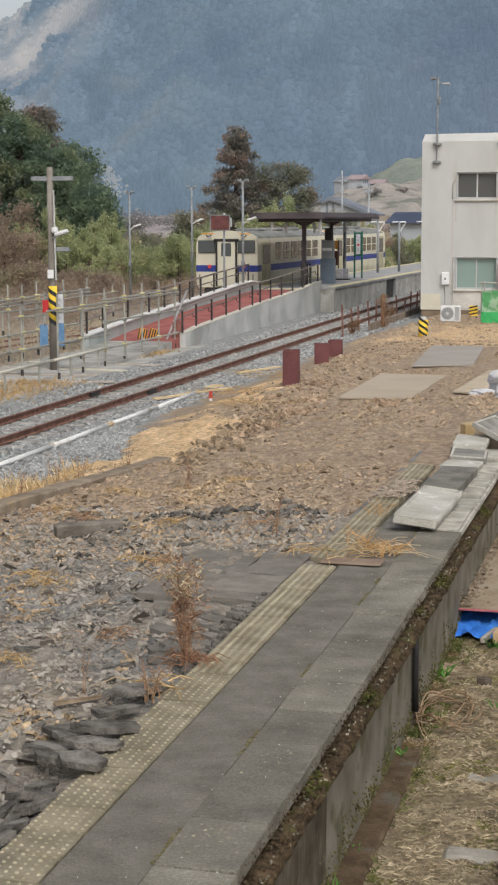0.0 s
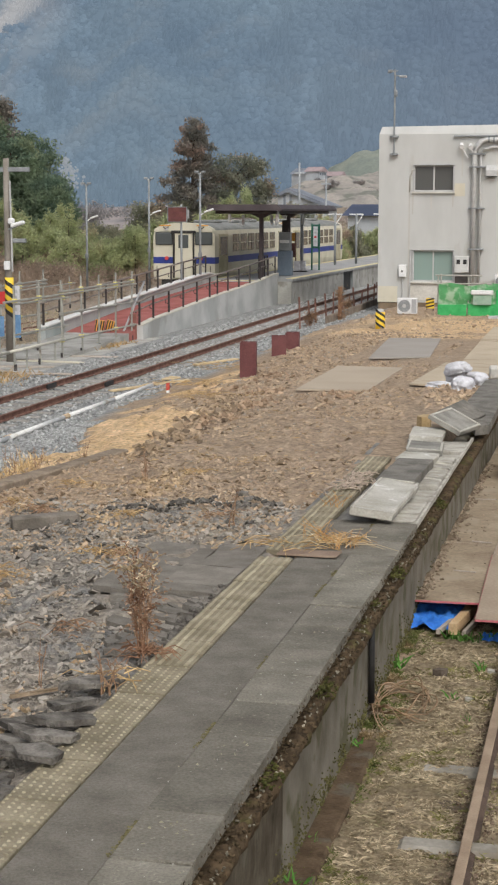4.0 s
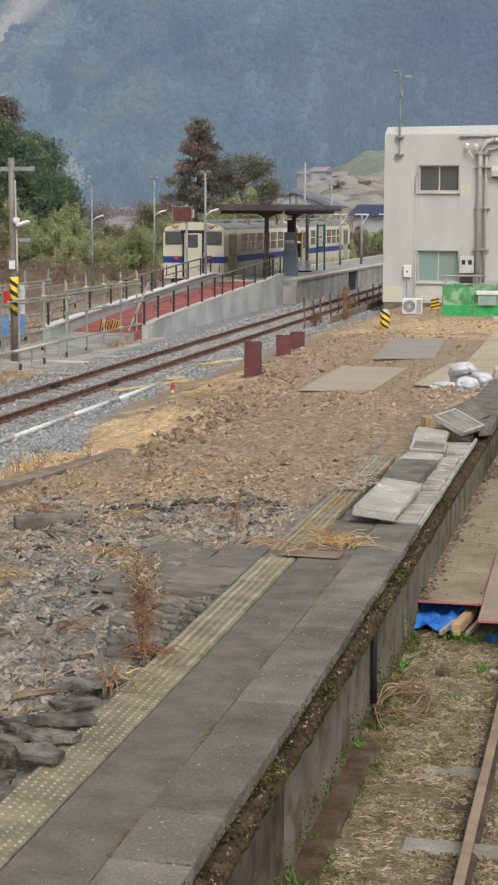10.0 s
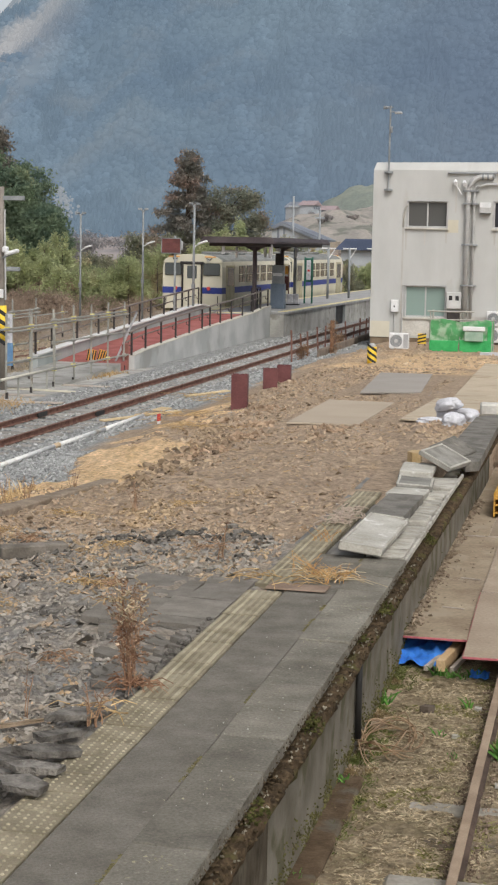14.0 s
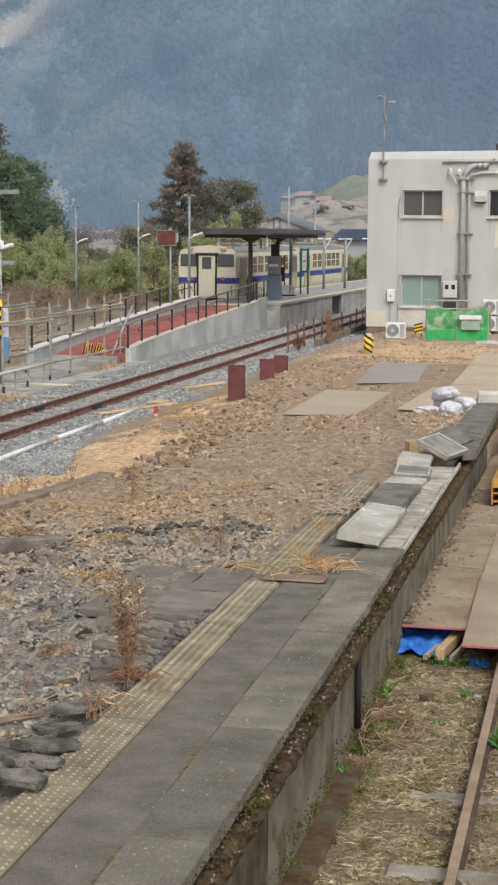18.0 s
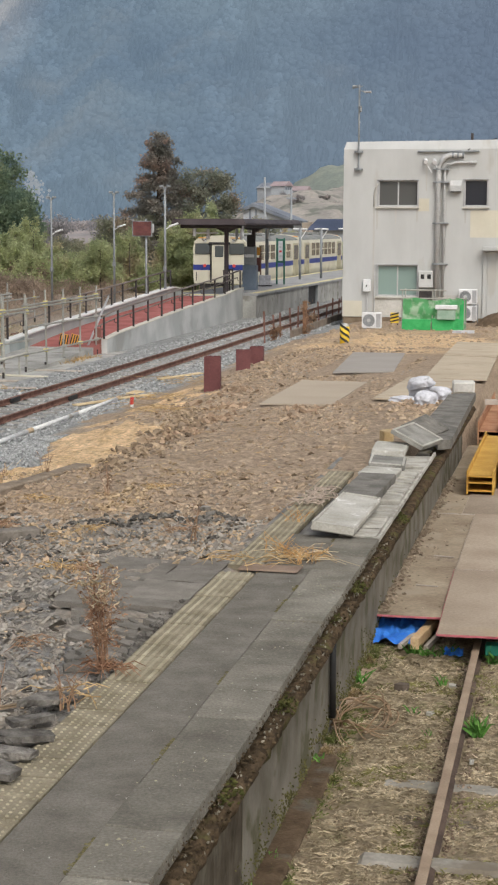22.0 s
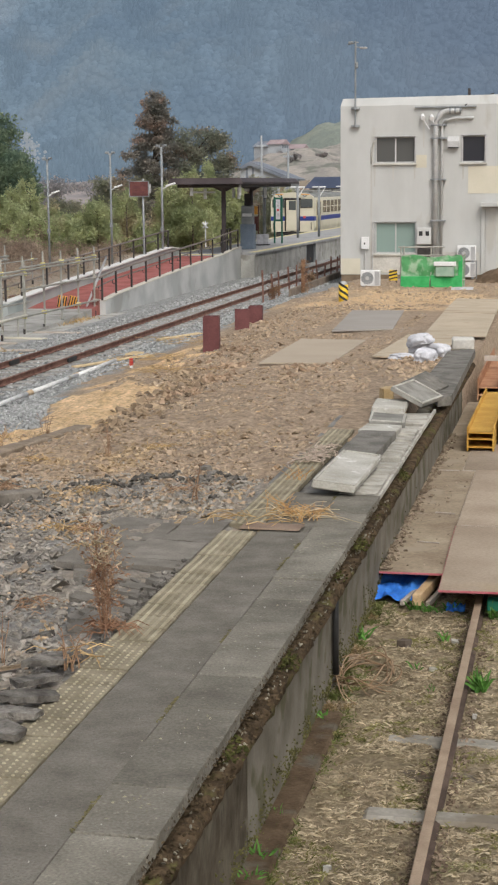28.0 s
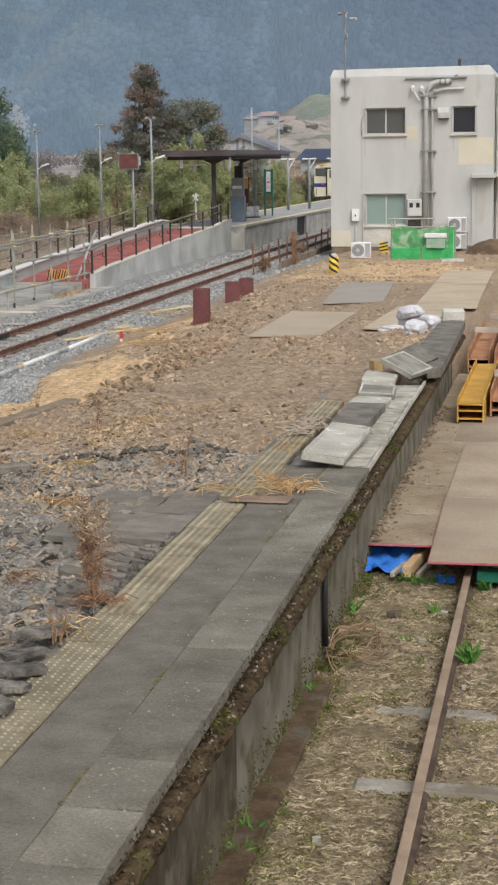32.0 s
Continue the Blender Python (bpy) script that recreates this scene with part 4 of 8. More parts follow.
def build_train():
    """Two railcars, each with its origin at the rail under its near end."""
    made = []
    for number in range(2):
        car = thing("railcar", ["cream diesel railcar with a blue stripe and red tail lamps", "cream diesel railcar with a blue stripe coupled ahead"][number], "train", pose(-19.2, 72 + CAR * number, RAIL_Z), "two coupled railcars")
        prof = [(-1.40, 0.95), (1.40, 0.95), (1.44, 1.3), (1.44, 2.9), (1.36, 3.15), (-1.36, 3.15), (-1.44, 2.9), (-1.44, 1.3)]
        part("body", Shape().prism(prof, CAR - 0.7, "y", 0.05), CREAM_TRAIN, car, "cream painted steel body")
        part("stripe", Shape().prism([(-1.446, 1.66), (1.446, 1.66), (1.446, 1.95), (-1.446, 1.95)], CAR - 0.68, "y", 0.04), BLUE_TRAIN, car, "dark blue waist stripe")
        arc = [(1.37 * math.cos(a), 3.12 + 0.36 * math.sin(a)) for a in (math.pi * i / 10 for i in range(11))]
        part("roof", Shape().prism(arc[::-1], CAR - 1.1, "y", 0.25), ROOF_TRAIN, car, "grey rounded roof")
        for y in (3.5, 7, 10.5):
            part("roof_vent", Shape().box(-0.55, 0.55, y, y + 1.3, 3.44, 3.6, 0.05), ROOF_TRAIN, car)
        for end in (0, 1):
            m = pose(0, 0, 0) if end == 0 else pose(0, CAR - 0.6, 0, 0, 0, 180)
            front = [(1.4 * math.cos(a), 3.1 + 0.4 * math.sin(a)) for a in (math.pi * i / 10 for i in range(11))]
            part("cab_brow", Shape().prism(front[::-1], 0.42, "y", 0.0), CREAM_TRAIN, car, at=m)
            for s in (-1, 1):
                part("cab_window", Shape().box(s * 0.93 - 0.4, s * 0.93 + 0.4, -0.02, 0.08, 2.5, 3.06, 0.03), WINDOW_TRAIN, car, "dark cab window", at=m)
                part("tail_lamp", Shape().tube([(s * 0.8, 0.06, 1.9), (s * 0.8, -0.04, 1.9)], 0.085, 10), TAIL_RED if (end == 0 and number == 0) else RED_PAINT, car, "round red tail lamp", at=m)
                part("door_post", Shape().box(s * 0.465 - 0.03, s * 0.465 + 0.03, -0.09, 0.06, 1.0, 3.08, 0.03), UNDER, car, "dark gangway rubber frame", at=m)
                part("head_lamp", Shape().tube([(s * 0.78, 0.02, 3.24), (s * 0.78, -0.06, 3.24)], 0.09, 10), FRAME_GREY, car, "round head lamp", at=m)
                part("roof_hook", Shape().tube([(s * 0.95, 0.02, 3.3), (s * 0.85, -0.04, 3.22), (s * 0.7, -0.04, 3.3)], 0.03, 6), UNDER, car, at=m)
                part("grab_rail", Shape().tube([(s * 1.25, -0.04, 1.1), (s * 1.25, -0.04, 1.55)], 0.02, 6), UNDER, car, at=m)
            for s in (-1, 1):
                part("brow_stripe", Shape().box(s * 0.87 - 0.27, s * 0.87 + 0.27, -0.03, 0.05, 3.34, 3.39, 0.01), ORANGE, car, "faded orange mark above the cab", at=m)
            part("end_door", Shape().box(-0.42, 0.42, -0.05, 0.06, 1.0, 3.02, 0.03), CREAM_TRAIN, car, "cream gangway door", at=m)
            part("door_window", Shape().box(-0.24, 0.24, -0.065, 0.0, 2.35, 2.95, 0.02), WINDOW_TRAIN, car, at=m)
            part("door_head", Shape().box(-0.58, 0.58, -0.1, 0.06, 3.02, 3.14, 0.03), UNDER, car, at=m)
            part("coupler", Shape().box(-0.12, 0.12, -0.3, 0.3, 0.78, 1.0, 0.03), UNDER, car, at=m)
            part("skirt", Shape().box(-1.1, 1.1, 0.1, 0.3, 0.5, 0.95, 0.05), UNDER, car, at=m)
            for s in (-1, 1):
                # darker cream puts the recess's shade into the door's colour
                part("side_door", Shape().box(s * 1.448 - 0.02, s * 1.448 + 0.02, 0.75, 2.35, 1.05, 2.98, 0.01), mat("shaded_cream_door", (0.36, 0.33, 0.22), (0.46, 0.42, 0.29), 2, 0.7) if "shaded_cream_door" not in bpy.data.materials else bpy.data.materials["shaded_cream_door"], car, "cream sliding door darkened for its shaded recess", at=m)
                part("door_pane", Shape().box(s * 1.452 - 0.03, s * 1.452 + 0.03, 0.95, 2.15, 2.0, 2.85, 0.01), WINDOW_TRAIN, car, at=m)
        for s in (-1, 1):
            for i in range(6):
                y = 3.3 + 1.52 * i
                part("side_window", Shape().box(s * 1.445 - 0.025, s * 1.445 + 0.025, y, y + 0.5, 2.15, 2.95, 0.01), SIDE_TRAIN, car)
                part("side_window", Shape().box(s * 1.445 - 0.025, s * 1.445 + 0.025, y + 0.6, y + 1.1, 2.15, 2.95, 0.01), SIDE_TRAIN, car)
                part("window_bar", Shape().box(s * 1.45 - 0.03, s * 1.45 + 0.03, y - 0.02, y + 1.12, 2.52, 2.56, 0.005), CREAM_TRAIN, car)
        for y in (2.6, CAR - 3.2):
            bogie = part("bogie", Shape().box(-1.0, 1.0, y - 1.6, y + 1.6, 0.35, 0.75, 0.05), UNDER, car)
            for dy in (-1.05, 1.05):
                for s in (-1, 1):
                    part("wheel", Shape().tube([(s * 0.5, y + dy, 0.43), (s * 0.62, y + dy, 0.43)], 0.43, 20), UNDER, bogie)
        part("engine_box", Shape().box(-1.1, 1.1, 5, CAR - 5.6, 0.4, 0.95, 0.05), UNDER, car)
        made.append(car)
    return made


# ---- the white building ----
def build_building():
    X0, X1, Y, Z = -9.45, -3.05, 65.5, -1.0
    g = thing("station_building", "two-storey white painted concrete station building", "building", pose(X0, Y, Z))
    w = X1 - X0
    h = 7.15
    holes = [(1.38, 2.98, 4.62, 5.64), (4.78, 5.72, 4.62, 5.66), (1.38, 3.02, 1.07, 2.3)]
    xs = sorted({0, w} | {a for q in holes for a in q[:2]})
    zs = sorted({0.22, h - 0.3} | {a for q in holes for a in q[2:]})
    nx, nz = len(xs), len(zs)
    front = Shape()
    front.v = [(x, y, z) for y in (0.0, 0.22) for z in zs for x in xs]

    def wall_cell(i, j):
        if not (0 <= i < nx - 1 and 0 <= j < nz - 1):
            return False
        cx, cz = (xs[i] + xs[i + 1]) / 2, (zs[j] + zs[j + 1]) / 2
        return not any(a < cx < b and c < cz < d for a, b, c, d in holes)

    back = nx * nz
    for i in range(nx - 1):
        for j in range(nz - 1):
            if not wall_cell(i, j):
                continue
            p, q, r, t = j * nx + i, j * nx + i + 1, (j + 1) * nx + i + 1, (j + 1) * nx + i
            front.f += [(p, q, r, t), (t + back, r + back, q + back, p + back)]
            for di, dj, e in ((-1, 0, (t, p)), (1, 0, (q, r)), (0, -1, (p, q)), (0, 1, (r, t))):
                if not wall_cell(i + di, j + dj):
                    front.f.append((e[1], e[0], e[0] + back, e[1] + back))
    part("wall", front, WHITE_WALL, g, "white painted front wall with faint rain stains")
    for a, b, c, d in ((0, 0.22, 0.22, 11), (w - 0.22, w, 0.22, 11), (0.22, w - 0.22, 10.8, 11)):
        part("wall", Shape().box(a, b, c, d, 0.2, h - 0.3), WHITE_WALL, g)
    part("parapet", Shape().add([(0, 0, h - 0.3), (w, 0, h - 0.3), (w, 11, h - 0.3), (0, 11, h - 0.3), (0.08, 0.22, h), (w - 0.2, 0.22, h + 0.06), (w - 0.2, 10.8, h + 0.06), (0.08, 10.8, h)],
                                [(0, 1, 5, 4), (1, 2, 6, 5), (2, 3, 7, 6), (3, 0, 4, 7), (4, 5, 6, 7), (3, 2, 1, 0)]), WHITE_WALL, g, "white sloping parapet")
    part("plinth", Shape().box(0.03, w - 0.03, 0.03, 0.25, -0.3, 0.23), mat("plinth_brown", (0.16, 0.12, 0.08), (0.24, 0.18, 0.12), 2), g, "brown stained plinth")
    # black panel added to stand for the unlit room behind the windows
    part("interior", Shape().box(0.3, w - 0.3, 1.2, 1.4, 0.2, h - 0.4), BLACK, g)

    def window(a, b, c, d, glass, leaves, label):
        p = part("window", Shape().box(a - 0.03, b + 0.03, -0.03, 0.12, d - 0.015, d + 0.035, 0.008).box(a - 0.025, a + 0.03, -0.015, 0.12, c, d - 0.016).box(b - 0.03, b + 0.025, -0.015, 0.12, c, d - 0.016), FRAME_GREY, g, label)
        part("sill", Shape().prism([(0.12, c - 0.005), (-0.1, c - 0.03), (-0.1, c - 0.085), (0.0, c - 0.1), (0.12, c - 0.1)], b - a + 0.1, "x", a - 0.05), WALL_BARE, p, "sloping mortar sill with rain streaks")
        step = (b - a - 0.06) / leaves
        for i in range(leaves):
            x, q = a + 0.03 + step * i, 0.04 * i
            part("pane", Shape().box(x + 0.025, x + step - 0.025, 0.125 + q, 0.135 + q, c + 0.04, d - 0.04), glass, p)
            part("sash", Shape().box(x - 0.01, x + 0.026, 0.1 + q, 0.14 + q, c + 0.005, d - 0.02).box(x + step - 0.026, x + step + 0.01, 0.1 + q, 0.14 + q, c + 0.005, d - 0.02)
                 .box(x + 0.027, x + step - 0.027, 0.105 + q, 0.138 + q, d - 0.055, d - 0.02).box(x + 0.027, x + step - 0.027, 0.105 + q, 0.138 + q, c + 0.005, c + 0.045), DUCT, p)

    window(1.38, 2.98, 4.62, 5.64, GLASS_DARK, 2, "sliding aluminium window with dark glass")
    window(4.78, 5.72, 4.62, 5.66, GLASS_BLACK, 1, "single window with black glass")
    window(1.38, 3.02, 1.07, 2.3, GLASS_GREEN, 2, "sliding window with green curtain behind")
    part("wall_patch", Shape().box(5.05, w - 0.01, -0.006, 0.01, 3.4, 4.46), CREAM_PATCH, g, "fresh cream paint patch")
    part("wall_patch", Shape().box(3.0, 3.42, -0.006, 0.01, 4.42, 4.92), CREAM_PATCH, g)
    part("wall_patch", Shape().box(0.02, 0.8, -0.006, 0.01, 0.23, 0.86), CREAM_PATCH, g)
    part("bare_panel", Shape().box(1.3, 3.08, -0.02, 0.01, 0.3, 0.98, 0.006), WALL_BARE, g, "bare mortar panel under the window")
    part("cable_stain", Shape().box(1.2, 1.27, -0.008, 0.01, 0.4, 4.6), mat("rain_streak", (0.44, 0.425, 0.39), (0.5, 0.485, 0.45), 2.5, 0.9, 0, 0.05, 14, stretch=(1, 1, 0.3), grain=0.06), g, "faint rain streak")
    part("cable", Shape().tube([(1.42, -0.03, 5.5), (1.33, -0.04, 5.42), (1.25, -0.04, 5.15), (1.24, -0.03, 4.6)], 0.03, 6), WALL_BARE, g, "short pale cable beside the window", smooth=True)
    for k, (x, z0, z1) in enumerate(((1.36, 3.7, 4.5), (2.95, 4.0, 4.5), (2.1, 3.9, 4.5), (1.34, 0.35, 0.95), (4.85, 3.95, 4.5), (3.3, 5.2, 6.3))):
        part("rain_stain", Shape().prism([(x - 0.05, z1), (x + 0.05, z1), (x + 0.02, z0), (x - 0.02, z0)], 0.004, "y", -0.006), bpy.data.materials["rain_streak"], g)
    part("plaster_band", Shape().box(3.08, w - 0.9, -0.007, 0.01, 0.3, 1.12), mat("patched_plaster", (0.46, 0.45, 0.42), (0.53, 0.515, 0.48), 1.5, 0.9, 0, 0.1, 10, (0.42, 0.4, 0.36), grain=0.08, cover=0.6), g, "greyer patched plaster low on the wall")
    bend = [(3.78, -0.12, 1.05), (3.78, -0.12, 5.9), (3.8, -0.12, 6.15), (3.88, -0.12, 6.36), (4.02, -0.12, 6.52), (4.22, -0.12, 6.6), (4.75, -0.12, 6.6)]
    duct = part("duct", Shape().tube(bend, 0.1, 12), DUCT, g, "tall galvanised cable duct", smooth=True)
    part("pipe", Shape().tube([(x + 0.24, -0.1, z - (0.28 if z > 6.4 else 0.1 if z > 6 else 0)) for x, y, z in bend] + [(5.25, -0.1, 6.32)], 0.055, 8), DUCT, duct, "thinner pipe beside the duct", smooth=True)
    for x in (4.3, 4.5, 4.7):
        part("duct_joint", Shape().tube([(x, -0.12, 6.6), (x + 0.06, -0.12, 6.6)], 0.12, 12), STEEL_GREY, duct)
    for z in (6.05, 5.55, 3.95, 2.35):
        part("clamp", Shape().box(3.58, 4.2, -0.22, 0, z - 0.03, z + 0.03, 0.005), STEEL_GREY, duct)
    part("hood_rail", Shape().box(2.95, 5.35, -0.12, 0, 6.72, 6.78, 0.01), STEEL_GREY, g, "thin steel cable tray")
    part("mast_cable", Shape().tube([(4.9, -0.08, 6.8), (5.3, 0.4, 7.05), (5.9, 2, 7.35)], 0.02, 6), BLACK, g)
    for x, z in ((3.25, 6.45), (3.6, 6.42)):
        part("flood_lamp", Shape().tube([(x, -0.05, z), (x + 0.04, -0.3, z - 0.12)], 0.065, 10, 0.09).tube([(x, -0.2, z - 0.1), (x + 0.28, -0.12, z - 0.55)], 0.025, 6), WHITE_PLASTIC, g, "white security lamp")
    part("vent_box", Shape().prism([(0, 5.25), (-0.22, 5.2), (-0.22, 5.42), (-0.1, 5.62), (0, 5.62)], 0.44, "x", 4.25), DUCT, g, "grey vent hood")
    part("vent_slot", Shape().box(4.27, 4.67, -0.2, -0.02, 5.16, 5.21), BLACK, g)
    meter = part("meter_box", Shape().box(3.07, 3.64, -0.22, 0, 1.42, 2.08, 0.02), mat("pale_cabinet_paint", (0.5, 0.5, 0.48), (0.58, 0.58, 0.56), 2, 0.7), g, "pale grey meter cabinet")
    for x in (3.16, 3.42):
        part("meter_window", Shape().box(x, x + 0.14, -0.23, -0.2, 1.76, 1.94), BLACK, meter)
    part("meter_box", Shape().box(3.1, 3.64, -0.2, 0, 0.85, 1.28, 0.02), DARK_METAL, g)
    lamp = part("junction_box", Shape().box(0.85, 1.15, -0.16, 0, 1.23, 1.72, 0.02), WHITE_PLASTIC, g, "white junction box")
    part("lock", Shape().box(0.97, 1.02, -0.175, -0.15, 1.42, 1.5), BLACK, lamp)
    part("conduit", Shape().tube([(1.0, -0.05, 1.23), (1.0, -0.05, 0.3)], 0.03, 6), DUCT, g)
    part("conduit", Shape().tube([(1.3, -0.04, 2.3), (1.3, -0.04, 0.4)], 0.025, 6), DUCT, g)
    part("porch_frame", Shape().box(5.58, w + 0.1, -0.5, 0, 2.88, 3.05, 0.02).box(5.58, 5.74, -0.06, 0, 0.2, 2.9, 0.01), WHITE_WALL, g, "white door surround with a small canopy")
    part("door", Shape().box(5.76, w - 0.05, -0.02, 0.02, 0.25, 2.86, 0.01), WHITE_WALL, g, "plain white door")
    mast = part("antenna", Shape().tube([(0.6, -0.06, 6.0), (0.6, -0.06, 9.35)], 0.035, 8), STEEL_GREY, g, "thin antenna mast with small dishes")
    for z in (6.75, 6.06):
        part("mast_clamp", Shape().tube([(0.6, -0.06, z - 0.04), (0.6, -0.06, z + 0.04)], 0.17, 12), STEEL_GREY, mast)
    part("antenna_arm", Shape().tube([(0.3, -0.06, 9.22), (0.72, -0.06, 9.3)], 0.022, 6).tube([(0.45, -0.25, 9.3), (0.55, 0.2, 9.34)], 0.02, 6).tube([(0.6, -0.06, 9.12), (1.0, -0.2, 9.08)], 0.022, 6), STEEL_GREY, mast)
    part("sensor", Shape().box(0.32, 0.5, -0.14, 0.02, 9.24, 9.34, 0.02), STEEL_GREY, mast, "small grey sensor head")
    part("sensor", Shape().box(0.78, 1.08, -0.25, -0.08, 9.03, 9.11, 0.02), FRAME_GREY, mast, "small pale sensor head")
    part("sensor", Shape().box(0.62, 0.7, -0.14, 0.0, 8.3, 8.55, 0.02), STEEL_GREY, mast)
    part("roof_vent", Shape().box(4.95, 5.05, 0.8, 0.9, 7.1, 7.5, 0.01), DARK_METAL, g)
    wing = thing("building_wing", "white lower wing of the station building", "building", pose(X1, Y + 1.2, Z))
    part("wall", Shape().box(0.02, 6, 0, 6, -0.2, 6.7), WHITE_WALL, wing)
    part("roof_edge", Shape().box(0.02, 6.1, -0.1, 6, 6.7, 6.85, 0.02), DUCT, wing)
    part("down_pipe", Shape().tube([(0.12, -0.08, 0.0), (0.12, -0.08, 6.6)], 0.05, 8), DUCT, wing)
    part("awning", Shape().box(0.05, 3, -1.0, 0, 2.9, 3.1, 0.03), DUCT, wing)


build_old_platform()
build_tracks()
build_far_track()
build_new_platform()
build_shelter()
CARS = build_train()
build_building()


# ---- distance: mountain, hills, woods ----
def slope_point(deg, rise):
    """A point of the mountainside: degrees east of north, and how far up from foot to crest."""
    az = radians(deg)
    d = 900 + 700 * rise
    crest = float(np.interp(deg, [-62, -40, -28, -23, -22, -21.3, -20.5, -17, -8, 5, 48], [3, 4.3, 5.1, 6.3, 6.85, 7.4, 8.3, 11.5, 15.5, 16, 10]))
    up = rise ** 1.1
    h = math.tan(radians(crest)) * 1600 * up
    p = Vector((math.sin(az) * d, math.cos(az) * d, 0))
    ridge = 1 - abs(noise.noise(Vector((deg / 4.2 + 3, rise * 1.6, 5.0)))) * 2
    h += (40 * noise.noise(p / 420) + 26 * ridge + 16 * noise.noise(p / 150) + 5 * noise.noise(p / 40)) * min(1, up * 4) * min(1, (1 - up) * 3) - 6 * (1 - up)
    return Vector((p.x, p.y, h - 2 - 40 * max(0, 0.02 - up)))


def hazed_mat(name, shift=1.0, c1=(0.102, 0.145, 0.196), c2=(0.134, 0.181, 0.225), c3=(0.173, 0.203, 0.228), pale=True):
    """Distant woodland with haze put into its colour and glow: broad soft patches, paler and barer towards the western
    crest.
    """
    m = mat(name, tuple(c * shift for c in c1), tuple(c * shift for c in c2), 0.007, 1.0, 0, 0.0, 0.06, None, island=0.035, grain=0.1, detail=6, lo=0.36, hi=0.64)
    n, k = m.node_tree.nodes, m.node_tree.links
    b = n["Principled BSDF"]
    b.inputs["Specular IOR Level"].default_value = 0.0
    colour = b.inputs["Base Color"].links[0].from_socket
    pos = n.new("ShaderNodeNewGeometry").outputs["Position"]

    def ranged(value, a, c, top):
        r = n.new("ShaderNodeMapRange")
        r.inputs["From Min"].default_value, r.inputs["From Max"].default_value, r.inputs["To Max"].default_value = a, c, top
        k.new(value, r.inputs["Value"])
        return r.outputs["Result"]

    def cloud(scale):
        t = n.new("ShaderNodeTexNoise")
        t.inputs["Scale"].default_value, t.inputs["Detail"].default_value = scale, 7
        k.new(pos, t.inputs["Vector"])
        return t.outputs["Fac"]

    def toward(fac, tone):
        tint = n.new("ShaderNodeMix")
        tint.data_type = "RGBA"
        k.new(fac, tint.inputs["Factor"])
        k.new(colour, tint.inputs["A"])
        tint.inputs["B"].default_value = (*tone, 1)
        return tint.outputs["Result"]

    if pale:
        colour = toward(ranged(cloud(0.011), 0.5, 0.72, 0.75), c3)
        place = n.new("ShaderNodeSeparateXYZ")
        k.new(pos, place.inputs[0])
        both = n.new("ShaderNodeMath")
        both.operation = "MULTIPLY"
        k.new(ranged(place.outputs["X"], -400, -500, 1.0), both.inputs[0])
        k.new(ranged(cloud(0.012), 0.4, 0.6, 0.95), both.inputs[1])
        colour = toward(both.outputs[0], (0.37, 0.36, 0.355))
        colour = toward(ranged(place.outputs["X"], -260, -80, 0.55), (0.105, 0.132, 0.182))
    # the haze glows: colour feeds emission, and the lit base is dimmed
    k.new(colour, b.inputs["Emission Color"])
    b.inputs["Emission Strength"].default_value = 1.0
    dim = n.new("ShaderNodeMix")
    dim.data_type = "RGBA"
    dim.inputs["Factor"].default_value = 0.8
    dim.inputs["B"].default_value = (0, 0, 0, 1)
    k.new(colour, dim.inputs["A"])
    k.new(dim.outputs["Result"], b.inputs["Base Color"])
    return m


